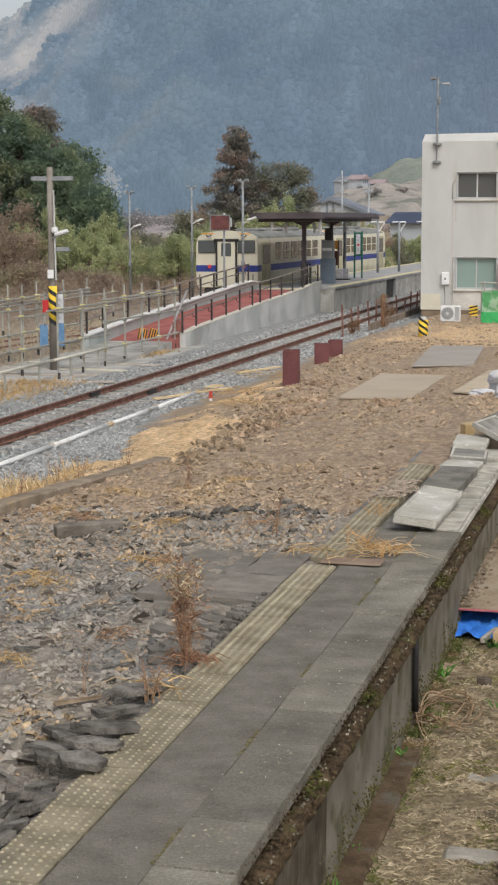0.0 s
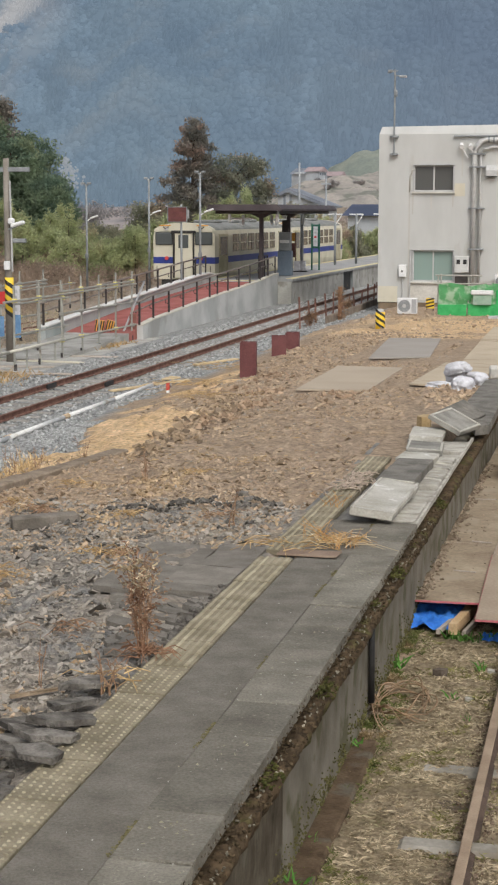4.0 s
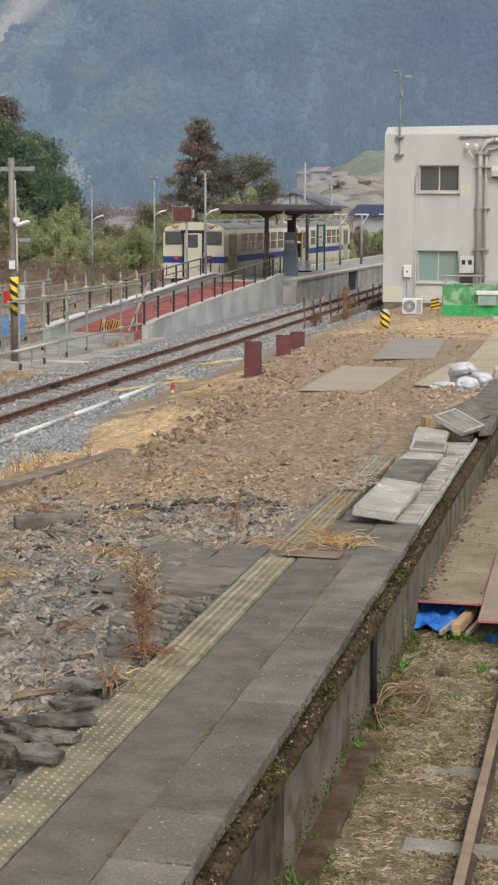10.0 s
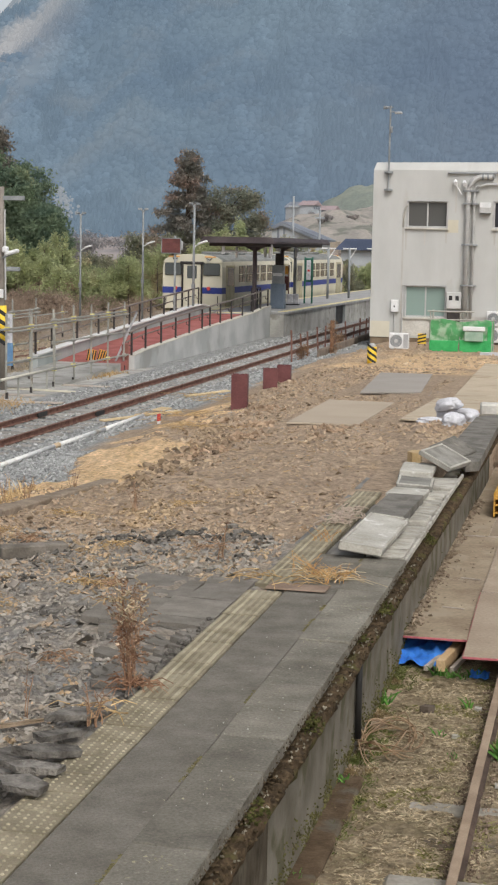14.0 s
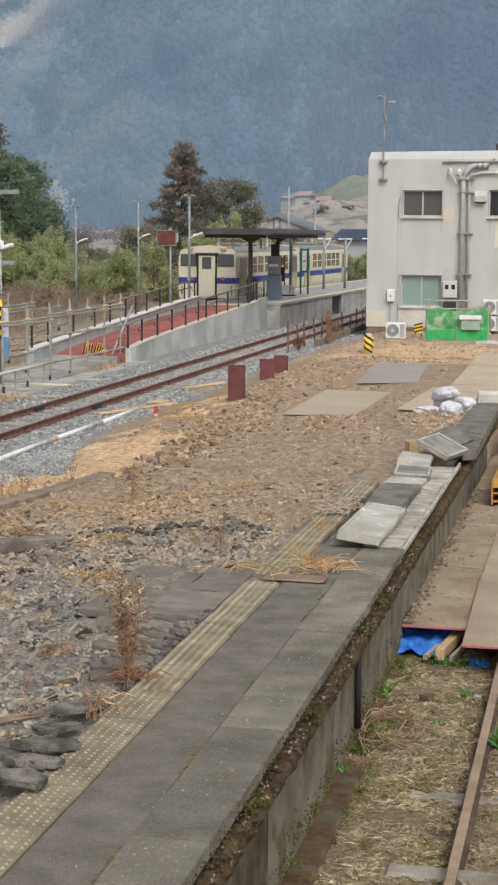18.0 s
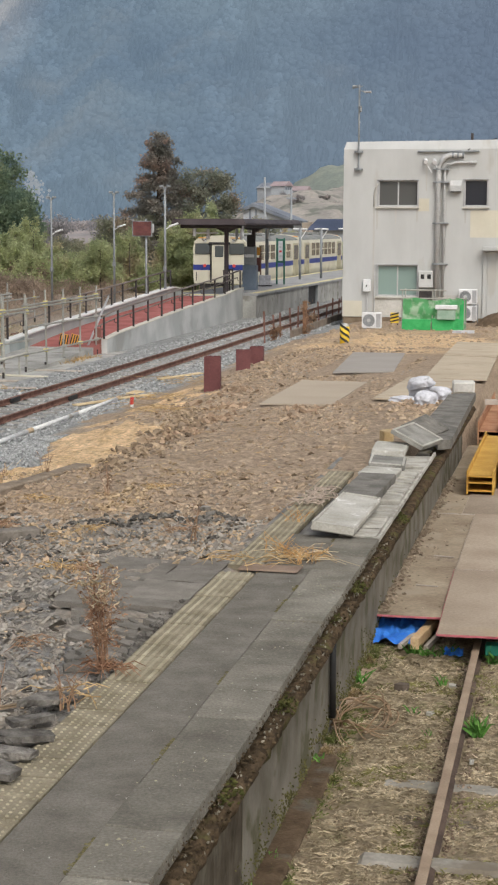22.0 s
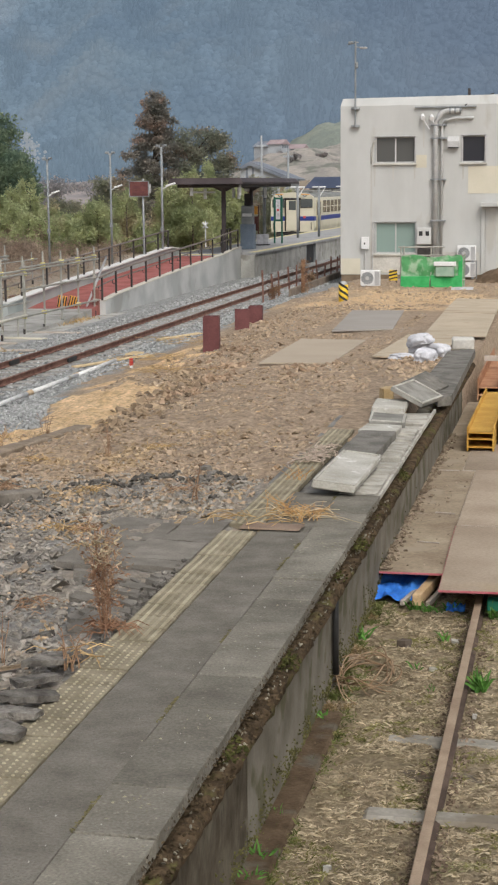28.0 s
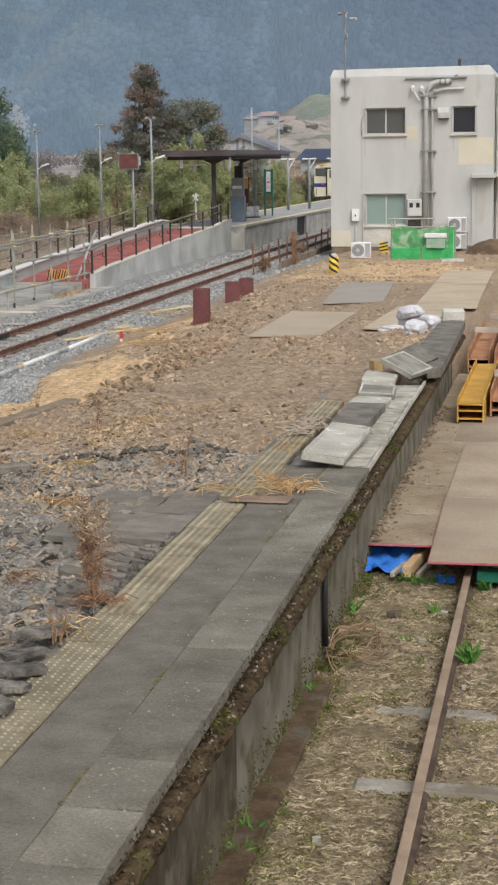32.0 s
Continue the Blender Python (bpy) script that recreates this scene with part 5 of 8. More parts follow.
def build_mountain():
    na, nr = 240, 70
    v = [tuple(slope_point(-62 + 110 * i / (na - 1), j / (nr - 1))) for j in range(nr) for i in range(na)]
    f = [(j * na + i, j * na + i + 1, (j + 1) * na + i + 1, (j + 1) * na + i) for j in range(nr - 1) for i in range(na - 1)]
    me = bpy.data.meshes.new("mountain")
    me.from_pydata(v, [], f)
    me.polygons.foreach_set("use_smooth", [True] * len(f))
    me.materials.append(hazed_mat("hazy_forest_floor", 1.0))
    tagged(new("mountain", me), "hazy blue-grey forested mountainside", "mountain", kind="structure")
    # the woods on it, crown by crown: evergreen, dark plantation conifers, bare winter trees
    rng = random.Random(31)
    kinds = {"evergreen": Shape(), "plantation": Shape(), "bare": Shape()}

    def crown(sh, c, r, h, seed, cone):
        o, rings = len(sh.v), (((1.0, 0.0), (0.72, 0.42), (0.34, 0.8)) if cone else ((0.92, 0.0), (1.0, 0.45), (0.6, 0.85)))
        for k, (w, z) in enumerate(rings):
            for i in range(6):
                a = math.pi * (i + 0.5 * k) / 3
                q = r * w * rng.uniform(0.6, 1.3)
                sh.v.append((c.x + q * math.cos(a), c.y + q * math.sin(a), c.z + h * (z + rng.uniform(-0.13, 0.13))))
        sh.v.append((c.x + rng.uniform(-0.2, 0.2) * r, c.y, c.z + h))
        for k in range(2):
            for i in range(6):
                sh.f.append((o + 6 * k + i, o + 6 * k + (i + 1) % 6, o + 6 * k + 6 + (i + 1) % 6, o + 6 * k + 6 + i))
        sh.f += [(o + 12 + i, o + 12 + (i + 1) % 6, o + 18) for i in range(6)]

    made = 0
    while made < 22000:
        deg, rise = rng.uniform(-26, 0), rng.random() ** 0.9 * 0.86
        p = slope_point(deg, rise)
        el = math.degrees(math.atan2(p.z, p.y))
        n1 = noise.noise(Vector((deg / 1.1, rise * 9, 1.0))) + 0.6 * noise.noise(Vector((deg / 0.4, rise * 24, 4.0)))
        dark = n1 > 0.28 or (((deg + 8.4) / 2.2) ** 2 + ((el - 3.3) / 2.4) ** 2 < 1 + n1) or (((deg + 17) / 1.7) ** 2 + ((el - 0.9) / 0.9) ** 2 < 1 + n1)
        pale = n1 < -0.42 or (deg < -18.6 and el > 3.6 and n1 < 0.1) or (deg < -18 and el < 3 and n1 < -0.15)
        if deg < -19.6 and el > 5.0 and n1 < 0.05 and rng.random() < 0.75:
            continue
        made += 1
        if dark:
            r = rng.uniform(1.6, 2.5)
            crown(kinds["plantation"], p, r, r * rng.uniform(2.4, 3.2), made, True)
        else:
            r = rng.uniform(1.7, 3.4)
            crown(kinds["bare" if pale else "evergreen"], p, r, r * rng.uniform(1.1, 1.6), made, False)
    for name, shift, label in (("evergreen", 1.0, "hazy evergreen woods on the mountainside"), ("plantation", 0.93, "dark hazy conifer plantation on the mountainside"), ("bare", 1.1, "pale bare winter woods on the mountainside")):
        solid(name + "_woods", kinds[name], hazed_mat("far_%s_crowns" % name, shift), label, "woods", kind="stuff", smooth=True)
    scar = Shape()
    for i in range(110):
        a = rng.uniform(0.7, 2.0)
        el = rng.uniform(0.95, 2.0)
        deg = -19.2 + rng.gauss(0, 0.08 + 0.2 * (2.0 - el)) + 0.3 * (2.0 - el)
        q = 950 + 8 * rng.random()
        scar.rock((q * math.sin(radians(deg + 0.12 * el)), q * math.cos(radians(deg)), q * math.tan(radians(el))), a, a, a * 1.2, rng)
    solid("rock_scar", scar, hazed_mat("pale_far_rock", 1.0, (0.185, 0.215, 0.245), (0.235, 0.258, 0.28), pale=False), "pale bare rock scar low on the mountainside", "rocks", kind="stuff")


build_mountain()


# ---- things on and beside the old platform ----
def lie(x, y, dz=0.0):
    return ground_z(x, y) + dz


def chunk_shape(w, d, h, seed):
    """A broken flat piece with a ragged outline."""
    r = random.Random(seed)
    n = r.randint(4, 5)
    ring = []
    for i in range(n):
        a = 2 * math.pi * (i + 0.5 + r.uniform(-0.2, 0.2)) / n
        s = r.uniform(0.85, 1.15)
        ring.append((w / 2 * s * math.cos(a), d / 2 * s * math.sin(a)))
    s = Shape()
    low = [(x * r.uniform(0.9, 1.04), y * r.uniform(0.9, 1.04), 0) for x, y in ring]
    top = [(x, y, h * r.uniform(0.85, 1.0)) for x, y in ring]
    return s.add(low + top, [tuple(range(n))[::-1], tuple(range(n, 2 * n))] + [(i, (i + 1) % n, n + (i + 1) % n, n + i) for i in range(n)])


def slab_shape(w, d, h, seed, b=0.012):
    r = random.Random(seed)
    s = Shape().box(-w / 2, w / 2, -d / 2, d / 2, 0, h, b)
    s.v = [(x + r.uniform(-0.008, 0.008), y + r.uniform(-0.008, 0.008), z + r.uniform(-0.004, 0.004)) for x, y, z in s.v]
    return s


def build_platform_things():
    rng = random.Random(21)
    G = "loose concrete slabs"
    P = pose
    def rimmed(w, d, h, seed, m, label, at, rim=0.035):
        """A cast slab whose face is sunk a little inside a raised rim."""
        g = thing("concrete_slab", label, "concrete slab", at, G)
        part("slab", slab_shape(w, d, h, seed), m, g)
        for k, (a, b, c, e) in enumerate(((-w / 2, -w / 2 + rim, -d / 2, d / 2), (w / 2 - rim, w / 2, -d / 2, d / 2), (-w / 2 + rim, w / 2 - rim, -d / 2, -d / 2 + rim), (-w / 2 + rim, w / 2 - rim, d / 2 - rim, d / 2))):
            part("rim", Shape().box(a + 0.004, b - 0.004, c + 0.004, e - 0.004, h - 0.004, h + 0.012, 0.004), SLAB, g, "worn pale rim")

    rimmed(0.4, 1.7, 0.075, 1, SLAB, "long pale dusty concrete cover slab tilted on the platform edge", P(-2.115, 15.26, 0.05, 0, 6.5, -1.2))
    solid("concrete_slab", slab_shape(0.4, 1.55, 0.1, 3), SLAB_DARK, "dark wet-looking concrete slab on the platform edge", "concrete slab", P(-2.15, 17.05, 0.0, 0, 0, -1), G)
    solid("concrete_slab", slab_shape(0.41, 0.5, 0.075, 10), SLAB, "pale grey concrete slab lying flat in a row", "concrete slab", P(-2.16, 18.2, 0.005, 0, 2, -4), G)
    rimmed(0.42, 0.72, 0.07, 11, SLAB_GREY, "grey rimmed concrete slab lying flat in a row", P(-2.17, 19.0, 0.01, 0, 3, 4))
    solid("concrete_slab", slab_shape(0.4, 0.62, 0.06, 12), SLAB_GREY, "grey concrete slab under another in a row", "concrete slab", P(-2.24, 19.55, -0.02, 0, 0, 6), G)
    solid("concrete_slab", slab_shape(0.41, 0.82, 0.075, 13), SLAB, "pale grey concrete slab lying flat in a row", "concrete slab", P(-2.26, 20.05, 0.03, 0, 3, 3), G)
    rimmed(0.46, 0.82, 0.06, 30, SLAB_GREY, "grey rimmed concrete slab tilted against the tarmac end", P(-2.0, 20.66, 0.13, 0, 26, -13))
    solid("concrete_slab", slab_shape(0.38, 1.0, 0.05, 31), SLAB_DARK, "dark concrete slab leaning on the tarmac end", "concrete slab", P(-2.0, 21.75, 0.12, 2, 28, -12), G)
    lump = chunk_shape(0.2, 0.3, 0.16, 77)
    solid("ochre_rock", lump, mat("ochre_rock", (0.4, 0.29, 0.15), (0.52, 0.4, 0.24), 7, 0.93, 0, 0.6, 50, (0.5, 0.44, 0.34), cover=0.6), "angular ochre rock beside the slab row", "rock", P(-2.44, 21.3, 0.0))
    # sacks
    def sack(x, y, z, sx, sy, sz, seed, rz, tip=0.0):
        """A slack filled sack: squarish, with a pinched neck and a few soft folds."""
        s, n, m = Shape(), 40, 24
        for j in range(m + 1):
            ph = math.pi * j / m
            for i in range(n):
                th = 2 * math.pi * i / n
                q = Vector((math.sin(ph) * math.cos(th), math.sin(ph) * math.sin(th), math.cos(ph)))
                a, b = abs(math.cos(th)) ** 0.7 * (1 if math.cos(th) > 0 else -1), abs(math.sin(th)) ** 0.7 * (1 if math.sin(th) > 0 else -1)
                k = 1.0 + 0.3 * noise.noise(q * 1.5 + Vector((seed * 2.3, 0, 0))) + 0.16 * abs(noise.noise(q * 2.7 + Vector((0, seed * 3.1, 0)))) - 0.26 * (1 - min(1.0, 3 * abs(noise.noise(q * 1.8 + Vector((0, seed * 3.1, 0)))))) ** 1.5
                neck = 1 - 0.5 * max(0, b * math.sin(ph)) ** 3
                s.v.append((a * math.sin(ph) * sx * k * neck, b * math.sin(ph) * sy * k * 1.1, max(-0.5, q.z) * sz * (0.8 + 0.2 * k) + sz * 0.5))
        s.f = [(j * n + i, j * n + (i + 1) % n, (j + 1) * n + (i + 1) % n, (j + 1) * n + i) for j in range(m) for i in range(n)]
        solid("sandbag", s, SACK, "slack white plastic sack lying on the soil", "sack", P(x, y, z, tip, 0, rz), "white sacks", smooth=True)
    for i, (x, y, z, sx, sy, sz, rz, tip) in enumerate([(-2.60, 27.5, -0.06, 0.19, 0.26, 0.2, 25, 0), (-2.58, 27.3, 0.12, 0.17, 0.22, 0.14, 60, -14), (-2.42, 26.3, -0.07, 0.17, 0.24, 0.17, 160, 0), (-2.26, 27.2, -0.06, 0.18, 0.24, 0.16, 40, 0), (-2.83, 27.1, -0.09, 0.13, 0.26, 0.07, 75, 0), (-2.14, 27.4, -0.08, 0.12, 0.24, 0.07, -60, 0)]):
        sack(x, y, z, sx, sy, sz, i + 1, rz, tip)
    solid("white_stone_block", slab_shape(0.38, 0.42, 0.2, 40, 0.03), WALL_BARE, "pale stone block at the tarmac platform end", "stone", P(-1.92, 27.95, 0.0, 0, 0, 4))
    solid("concrete_kerb", slab_shape(0.16, 0.66, 0.13, 41, 0.015), mat("dirty_kerb", (0.13, 0.115, 0.095), (0.22, 0.195, 0.165), 5, 0.93, 0, 0.6, 50), "broken grey concrete kerb lying in the rubble", "kerb stone", P(-5.39, 14.85, lie(-5.39, 14.85, -0.02), 0, 0, -54))
    low = Shape()
    for k in range(6):
        low.box(-0.12, 0.11 + 0.008 * (k % 2), -2.6 + 0.86 * k, -2.6 + 0.86 * (k + 1) - 0.006, -0.5, 0.11 - 0.012 * k, 0.018)
    low.v = [(x + 0.014 * rough_noise(y * 7, z * 7, 1), y, z + (0.012 * rough_noise(y * 5, x * 5, 1.0, 2.0) if z > 0 else 0)) for x, y, z in low.v]
    solid("low_wall", low, mat("earthy_concrete", (0.19, 0.15, 0.11), (0.29, 0.235, 0.18), 4, 0.95, 0, 0.9, 30, (0.33, 0.25, 0.16), cover=0.6), "low broken concrete wall beside yellow sand", "low wall", P(-6.68, 17.8, -0.33, 0, 0, -8.5))
    # lifted asphalt pieces along the strip
    G = "broken asphalt pieces"
    for row in range(3):
        y = 5.3 + 0.11 * row
        while y < (7.5, 7.4, 7.6)[row]:
            w, d = rng.uniform(0.2, 0.46), rng.uniform(0.05, 0.1)
            x = -2.87 - 0.075 * row + rng.uniform(-0.02, 0.02)
            solid("asphalt_piece", chunk_shape(w, d, rng.uniform(0.03, 0.05), 100 + len(bpy.data.objects)), ASPHALT_CHUNK, "broken dark asphalt piece beside the tactile strip", "asphalt", P(x, y, -0.035 + 0.02 * rng.random() - 0.025 * row, rng.uniform(-8, 10), rng.uniform(-8, 22), 84 + rng.uniform(-28, 22)), G)
            y += w * rng.uniform(0.5, 0.75)
    for i, (x, y, w, d, z, rz, ry) in enumerate([(-2.78, 7.62, 0.33, 0.2, 0.03, -14, 3), (-2.82, 7.9, 0.34, 0.13, 0.03, 4, 3), (-2.84, 8.2, 0.44, 0.15, 0.03, 40, 8), (-2.92, 8.48, 0.5, 0.13, 0.025, 66, 8), (-2.98, 7.72, 0.3, 0.13, 0.0, 20, 10), (-3.0, 8.05, 0.3, 0.12, 0.0, 35, 14), (-2.92, 8.97, 0.66, 0.17, 0.015, 71, 8), (-3.05, 7.9, 0.42, 0.2, -0.01, 60, 12), (-3.12, 8.25, 0.36, 0.2, -0.03, 62, 8)]):
        solid("asphalt_piece", chunk_shape(w, d, 0.038, 300 + i), ASPHALT_CHUNK, "thick lifted asphalt slab beside the tactile strip", "asphalt", P(x - 0.04, y, z, 3, ry, rz), G)
    solid("wood_strip", slab_shape(0.46, 0.035, 0.02, 45, 0.003), mat("weathered_brown_lath", (0.2, 0.15, 0.1), (0.31, 0.24, 0.17), 7, 0.92, 0, 0.4, 60), "thin brown wooden lath lying in the rubble", "lath", P(-3.25, 8.95, lie(-3.25, 8.95, 0.025), 0, -3, 34))
    # scattered larger asphalt and concrete lumps in the rubble
    for i in range(46):
        x, y = -3.3 - 3.6 * rng.random(), 6.2 + 10.5 * rng.random()
        s = rng.uniform(0.07, 0.2)
        solid("rubble_lump", chunk_shape(s, s * rng.uniform(0.5, 0.9), rng.uniform(0.02, 0.05), 500 + i), ASPHALT_CHUNK, "loose broken lump in the rubble", "rubble", P(x, y, lie(x, y, -0.01), rng.uniform(-18, 18), rng.uniform(-18, 18), rng.uniform(0, 360)), "rubble lumps")
    rope = Shape()
    for i in range(22):
        u, v, w, l = rng.uniform(-0.16, 0.14), rng.gauss(0, 0.45), rng.uniform(0.05, 0.13), rng.uniform(0.12, 0.34)
        turn = rng.uniform(0, 6.28)
        rope.tube([(u + w * math.cos(a + turn) * rng.uniform(0.7, 1.2), v + l * math.sin(a * 0.9 + turn) * rng.uniform(0.8, 1.1), 0.008 + 0.02 * rng.random()) for a in np.arange(0, rng.uniform(3, 6), 0.4)], 0.008, 5)
    solid("rope_coil", rope, mat("pinkish_rope", (0.36, 0.29, 0.23), (0.5, 0.41, 0.33), 9, 0.9), "tangled pinkish-brown rope on the tactile strip", "rope", P(-2.62, 16.6, 0.02), smooth=True)
    solid("brown_board", slab_shape(0.5, 0.22, 0.015, 44, 0.004), mat("brown_sheet", (0.2, 0.14, 0.1), (0.26, 0.19, 0.14), 4), "flat brown board across the tactile strip", "board", P(-2.42, 12.98, 0.006, 0, 0, -4))


# ---- the siding: boards, tarpaulin, beams ----
def build_siding_things():
    P = pose
    G = "formwork boards"

    def board(x0, x1, y0, y1, z, rz=0.0, tilt=0.0, m=PLY, pink=(False, False)):
        g = thing("plywood_board", "brown formwork board with a pink painted edge laid over the track" if any(pink) else "worn brown formwork board laid over the track", "board", P((x0 + x1) / 2, (y0 + y1) / 2, z, tilt, 0, rz), G)
        w, d = (x1 - x0) / 2, (y1 - y0) / 2
        part("panel", Shape().box(-w, w, -d, d, 0, 0.02, 0.003), m, g)
        for k, q in enumerate(((-w, w, -d - 0.004, -d + 0.001), (-w - 0.004, -w + 0.001, -d, d))):
            part("edge", Shape().box(*q, -0.004, 0.017), PLY_EDGE if pink[k] else TIMBER_GREY, g, "pink painted edge" if pink[k] else "")
    board(-1.86, -1.19, 15.66, 18.56, -0.992, m=PLY_DUSTY, pink=(True, False))
    r = random.Random(8)
    dirt = Shape()
    for i in range(120):
        x, y, s = -1.88 + 0.6 * r.random() ** 2.2, 15.8 + 7 * r.random(), r.uniform(0.006, 0.022)
        dirt.rock((x, y, -0.965), s, s * 2, 0.012, r)
    solid("board_dirt", dirt, mat("pale_soil_crumbs", (0.27, 0.215, 0.155), (0.38, 0.31, 0.235), 6, 0.95, 0, 0.3, 40, island=0.2), "soil crumbs strewn on the boards", "debris", kind="stuff")
    board(-1.24, -0.34, 14.86, 17.8, -0.955, 1.2, pink=(True, True))
    board(-0.30, 0.6, 14.96, 17.8, -0.955, pink=(True, False))
    board(-1.27, -0.37, 17.87, 21.44, -0.965, 0.3)
    board(-0.36, 0.55, 17.85, 21.44, -0.965)
    board(-1.88, -1.22, 18.6, 21.5, -0.995, -0.2, m=PLY_DUSTY)
    board(-1.88, -1.45, 21.6, 24.58, -0.995, 0, m=PLY_DUSTY)
    board(-1.45, -0.5, 21.5, 24.4, -0.975)
    board(-0.48, 0.45, 21.5, 24.4, -0.97)
    board(-1.85, -0.9, 24.6, 28.5, -0.995, m=PLY_DUSTY)
    board(-0.85, 0.1, 24.6, 28.5, -0.995)
    for i, (x, y, z, rz) in enumerate([(-1.38, 15.75, -1.19, -7), (-0.62, 15.9, -1.1, 0), (0.0, 15.9, -1.1, 0)]):
        solid("timber_block", Shape().box(-0.042, 0.042, -0.55, 0.6, 0, 0.11, 0.006), TIMBER, "square fresh timber bearer under the boards", "timber", P(x, y, z, 0, 0, rz), "timber bearers")
    for x, rz in ((-1.27, -8), (-1.5, -10)):
        solid("timber_lath", Shape().box(-0.02, 0.02, -0.5, 0.4, 0, 0.05, 0.004), TIMBER_GREY, "thin pale timber lath beside the bearer", "timber", P(x, 15.72, -1.2, 0, 0, rz), "timber laths")
    solid("wood_stump", chunk_shape(0.14, 0.12, 0.09, 610), mat("dark_stump", (0.09, 0.07, 0.055), (0.15, 0.12, 0.095), 9, 0.95, 0, 0.5, 50), "small dark stump in the dry grass", "stump", P(-1.42, 13.95, lie(-1.42, 13.95, -0.02), 0, 0, 20))
    for i, (x, y, a) in enumerate([(-1.0, 14.15, 0.1), (-1.12, 13.3, 0.09), (-1.38, 9.1, 0.07), (-0.7, 12.1, 0.07)]):
        solid("loose_stone", chunk_shape(a, a * 0.7, 0.035, 620 + i), SLAB, "pale flat stone in the dry grass", "stone", P(x, y, lie(x, y, 0.0), 4, 6, 30 * i), "loose stones")
    heap = Shape()
    for i in range(420):
        y = 15.7 + 9 * r.random()
        s = r.uniform(0.015, 0.05)
        heap.rock((-1.85 + abs(r.gauss(0, 0.05)), y, -0.97 + 0.02 * r.random()), s, s * 1.4, s * 0.5, r)
    solid("soil_fringe", heap, mat("board_soil", (0.19, 0.145, 0.105), (0.31, 0.25, 0.185), 7, 0.95, 0, 0.4, 50, island=0.25), "crumbled soil along the wall on the boards", "soil", kind="stuff")
    for x, y, rz in ((-1.5, 17.0, 80), (-1.45, 18.6, 75)):
        solid("wood_strip", Shape().box(-0.01, 0.01, -0.12, 0.12, 0, 0.012, 0.002), TIMBER_GREY, "thin wood strip on the boards", "wood strip", P(x, y, -0.968, 0, 0, rz), "wood strips")
    for y in (18.5, 20.4, 22, 24, 25.5, 27.8):
        solid("timber_block", Shape().box(-1.1, 1.1, -0.05, 0.05, 0, 0.1, 0.006), TIMBER, "timber bearer under the boards", "timber", P(-0.55, y, -1.1, 0, 0, 0), "timber bearers")
    tarp, n = Shape(), 28
    for j in range(n):
        for i in range(n):
            u, v = i / (n - 1), j / (n - 1)
            tarp.v.append((-1.93 + 0.52 * u, 15.42 + 0.9 * v, -1.19 + 0.13 * v + 0.06 * rough_noise(u * 3, v * 3, 0.7, 4.0) + 0.05 * abs(rough_noise(u * 3, v * 2, 0.33, 8.0))))
    tarp.f = [(j * n + i, j * n + i + 1, (j + 1) * n + i + 1, (j + 1) * n + i) for j in range(n - 1) for i in range(n - 1)]
    solid("tarpaulin", tarp, TARP, "crumpled blue tarpaulin under the boards", "tarpaulin", smooth=True)
    scrap = Shape()
    for i in range(16):
        scrap.v += [(-1.16 + 0.012 * i, 15.1 + 0.02 * math.sin(i * 0.9), -1.2), (-1.16 + 0.012 * i, 15.2, -1.15 + 0.012 * math.sin(i * 1.3))]
    scrap.f = [(2 * i, 2 * i + 2, 2 * i + 3, 2 * i + 1) for i in range(15)]
    solid("tarpaulin_end", scrap, TARP, "loose end of blue tarpaulin", "tarpaulin")
    solid("green_crate", Shape().box(-0.22, 0.22, -0.05, 0.1, 0, 0.1, 0.01), mat("green_plastic", (0.02, 0.2, 0.13), (0.03, 0.26, 0.17), 5, 0.6), "dark green plastic crate under the boards", "crate", P(-0.55, 15.05, -1.16))

    def girder(x, y, z, w, h, length, m, label, rz=0.0, levels=2):
        g = thing("steel_beam", label, "steel beam", P(x, y, z, 0, 0, rz), "stacked steel beams")
        for lev in range(levels):
            b = lev * (h + 0.005)
            for s in (-1, 1):
                part("flange", Shape().box(s * w / 2 - 0.012, s * w / 2 + 0.012, 0, length, b, b + h, 0.003), m, g)
            q = h / 2 if lev < levels - 1 else 0.03
            part("web", Shape().box(-w / 2 + 0.013, w / 2 - 0.013, 0, length, b + q - 0.01, b + q + 0.01), m, g)
            for k in range(1, 5):
                part("stiffener", Shape().box(-w / 2 + 0.013, w / 2 - 0.013, length * k / 5, length * k / 5 + 0.015, b + 0.002, b + q - 0.011), m, g)
    girder(-1.32, 23.05, -0.955, 0.36, 0.11, 4.6, BEAM_YELLOW, "stack of yellow painted steel beams on boards", 0, 3)
    girder(-0.88, 23.6, -0.955, 0.36, 0.2, 4.4, BEAM_BROWN, "stack of rusty orange steel beams on boards")
    girder(-1.52, 28.7, -0.98, 0.36, 0.2, 5.4, BEAM_BROWN, "stack of rusty orange steel beams", 0, 2)
    girder(-1.05, 28.5, -0.98, 0.36, 0.2, 5.4, BEAM_BROWN, "stack of rusty orange steel beams", 0, 2)
    for x0, x1, y, z in ((-1.75, -0.6, 31.5, -0.57), (-1.6, -0.5, 34.2, -0.57), (-1.08, -0.3, 25.0, -0.545)):
        solid("timber_bar", Shape().box(x0, x1, -0.06, 0.06, 0, 0.1, 0.006), TIMBER_GREY, "grey timber bar across the beams", "timber", P(0, y, z), "timber bars")


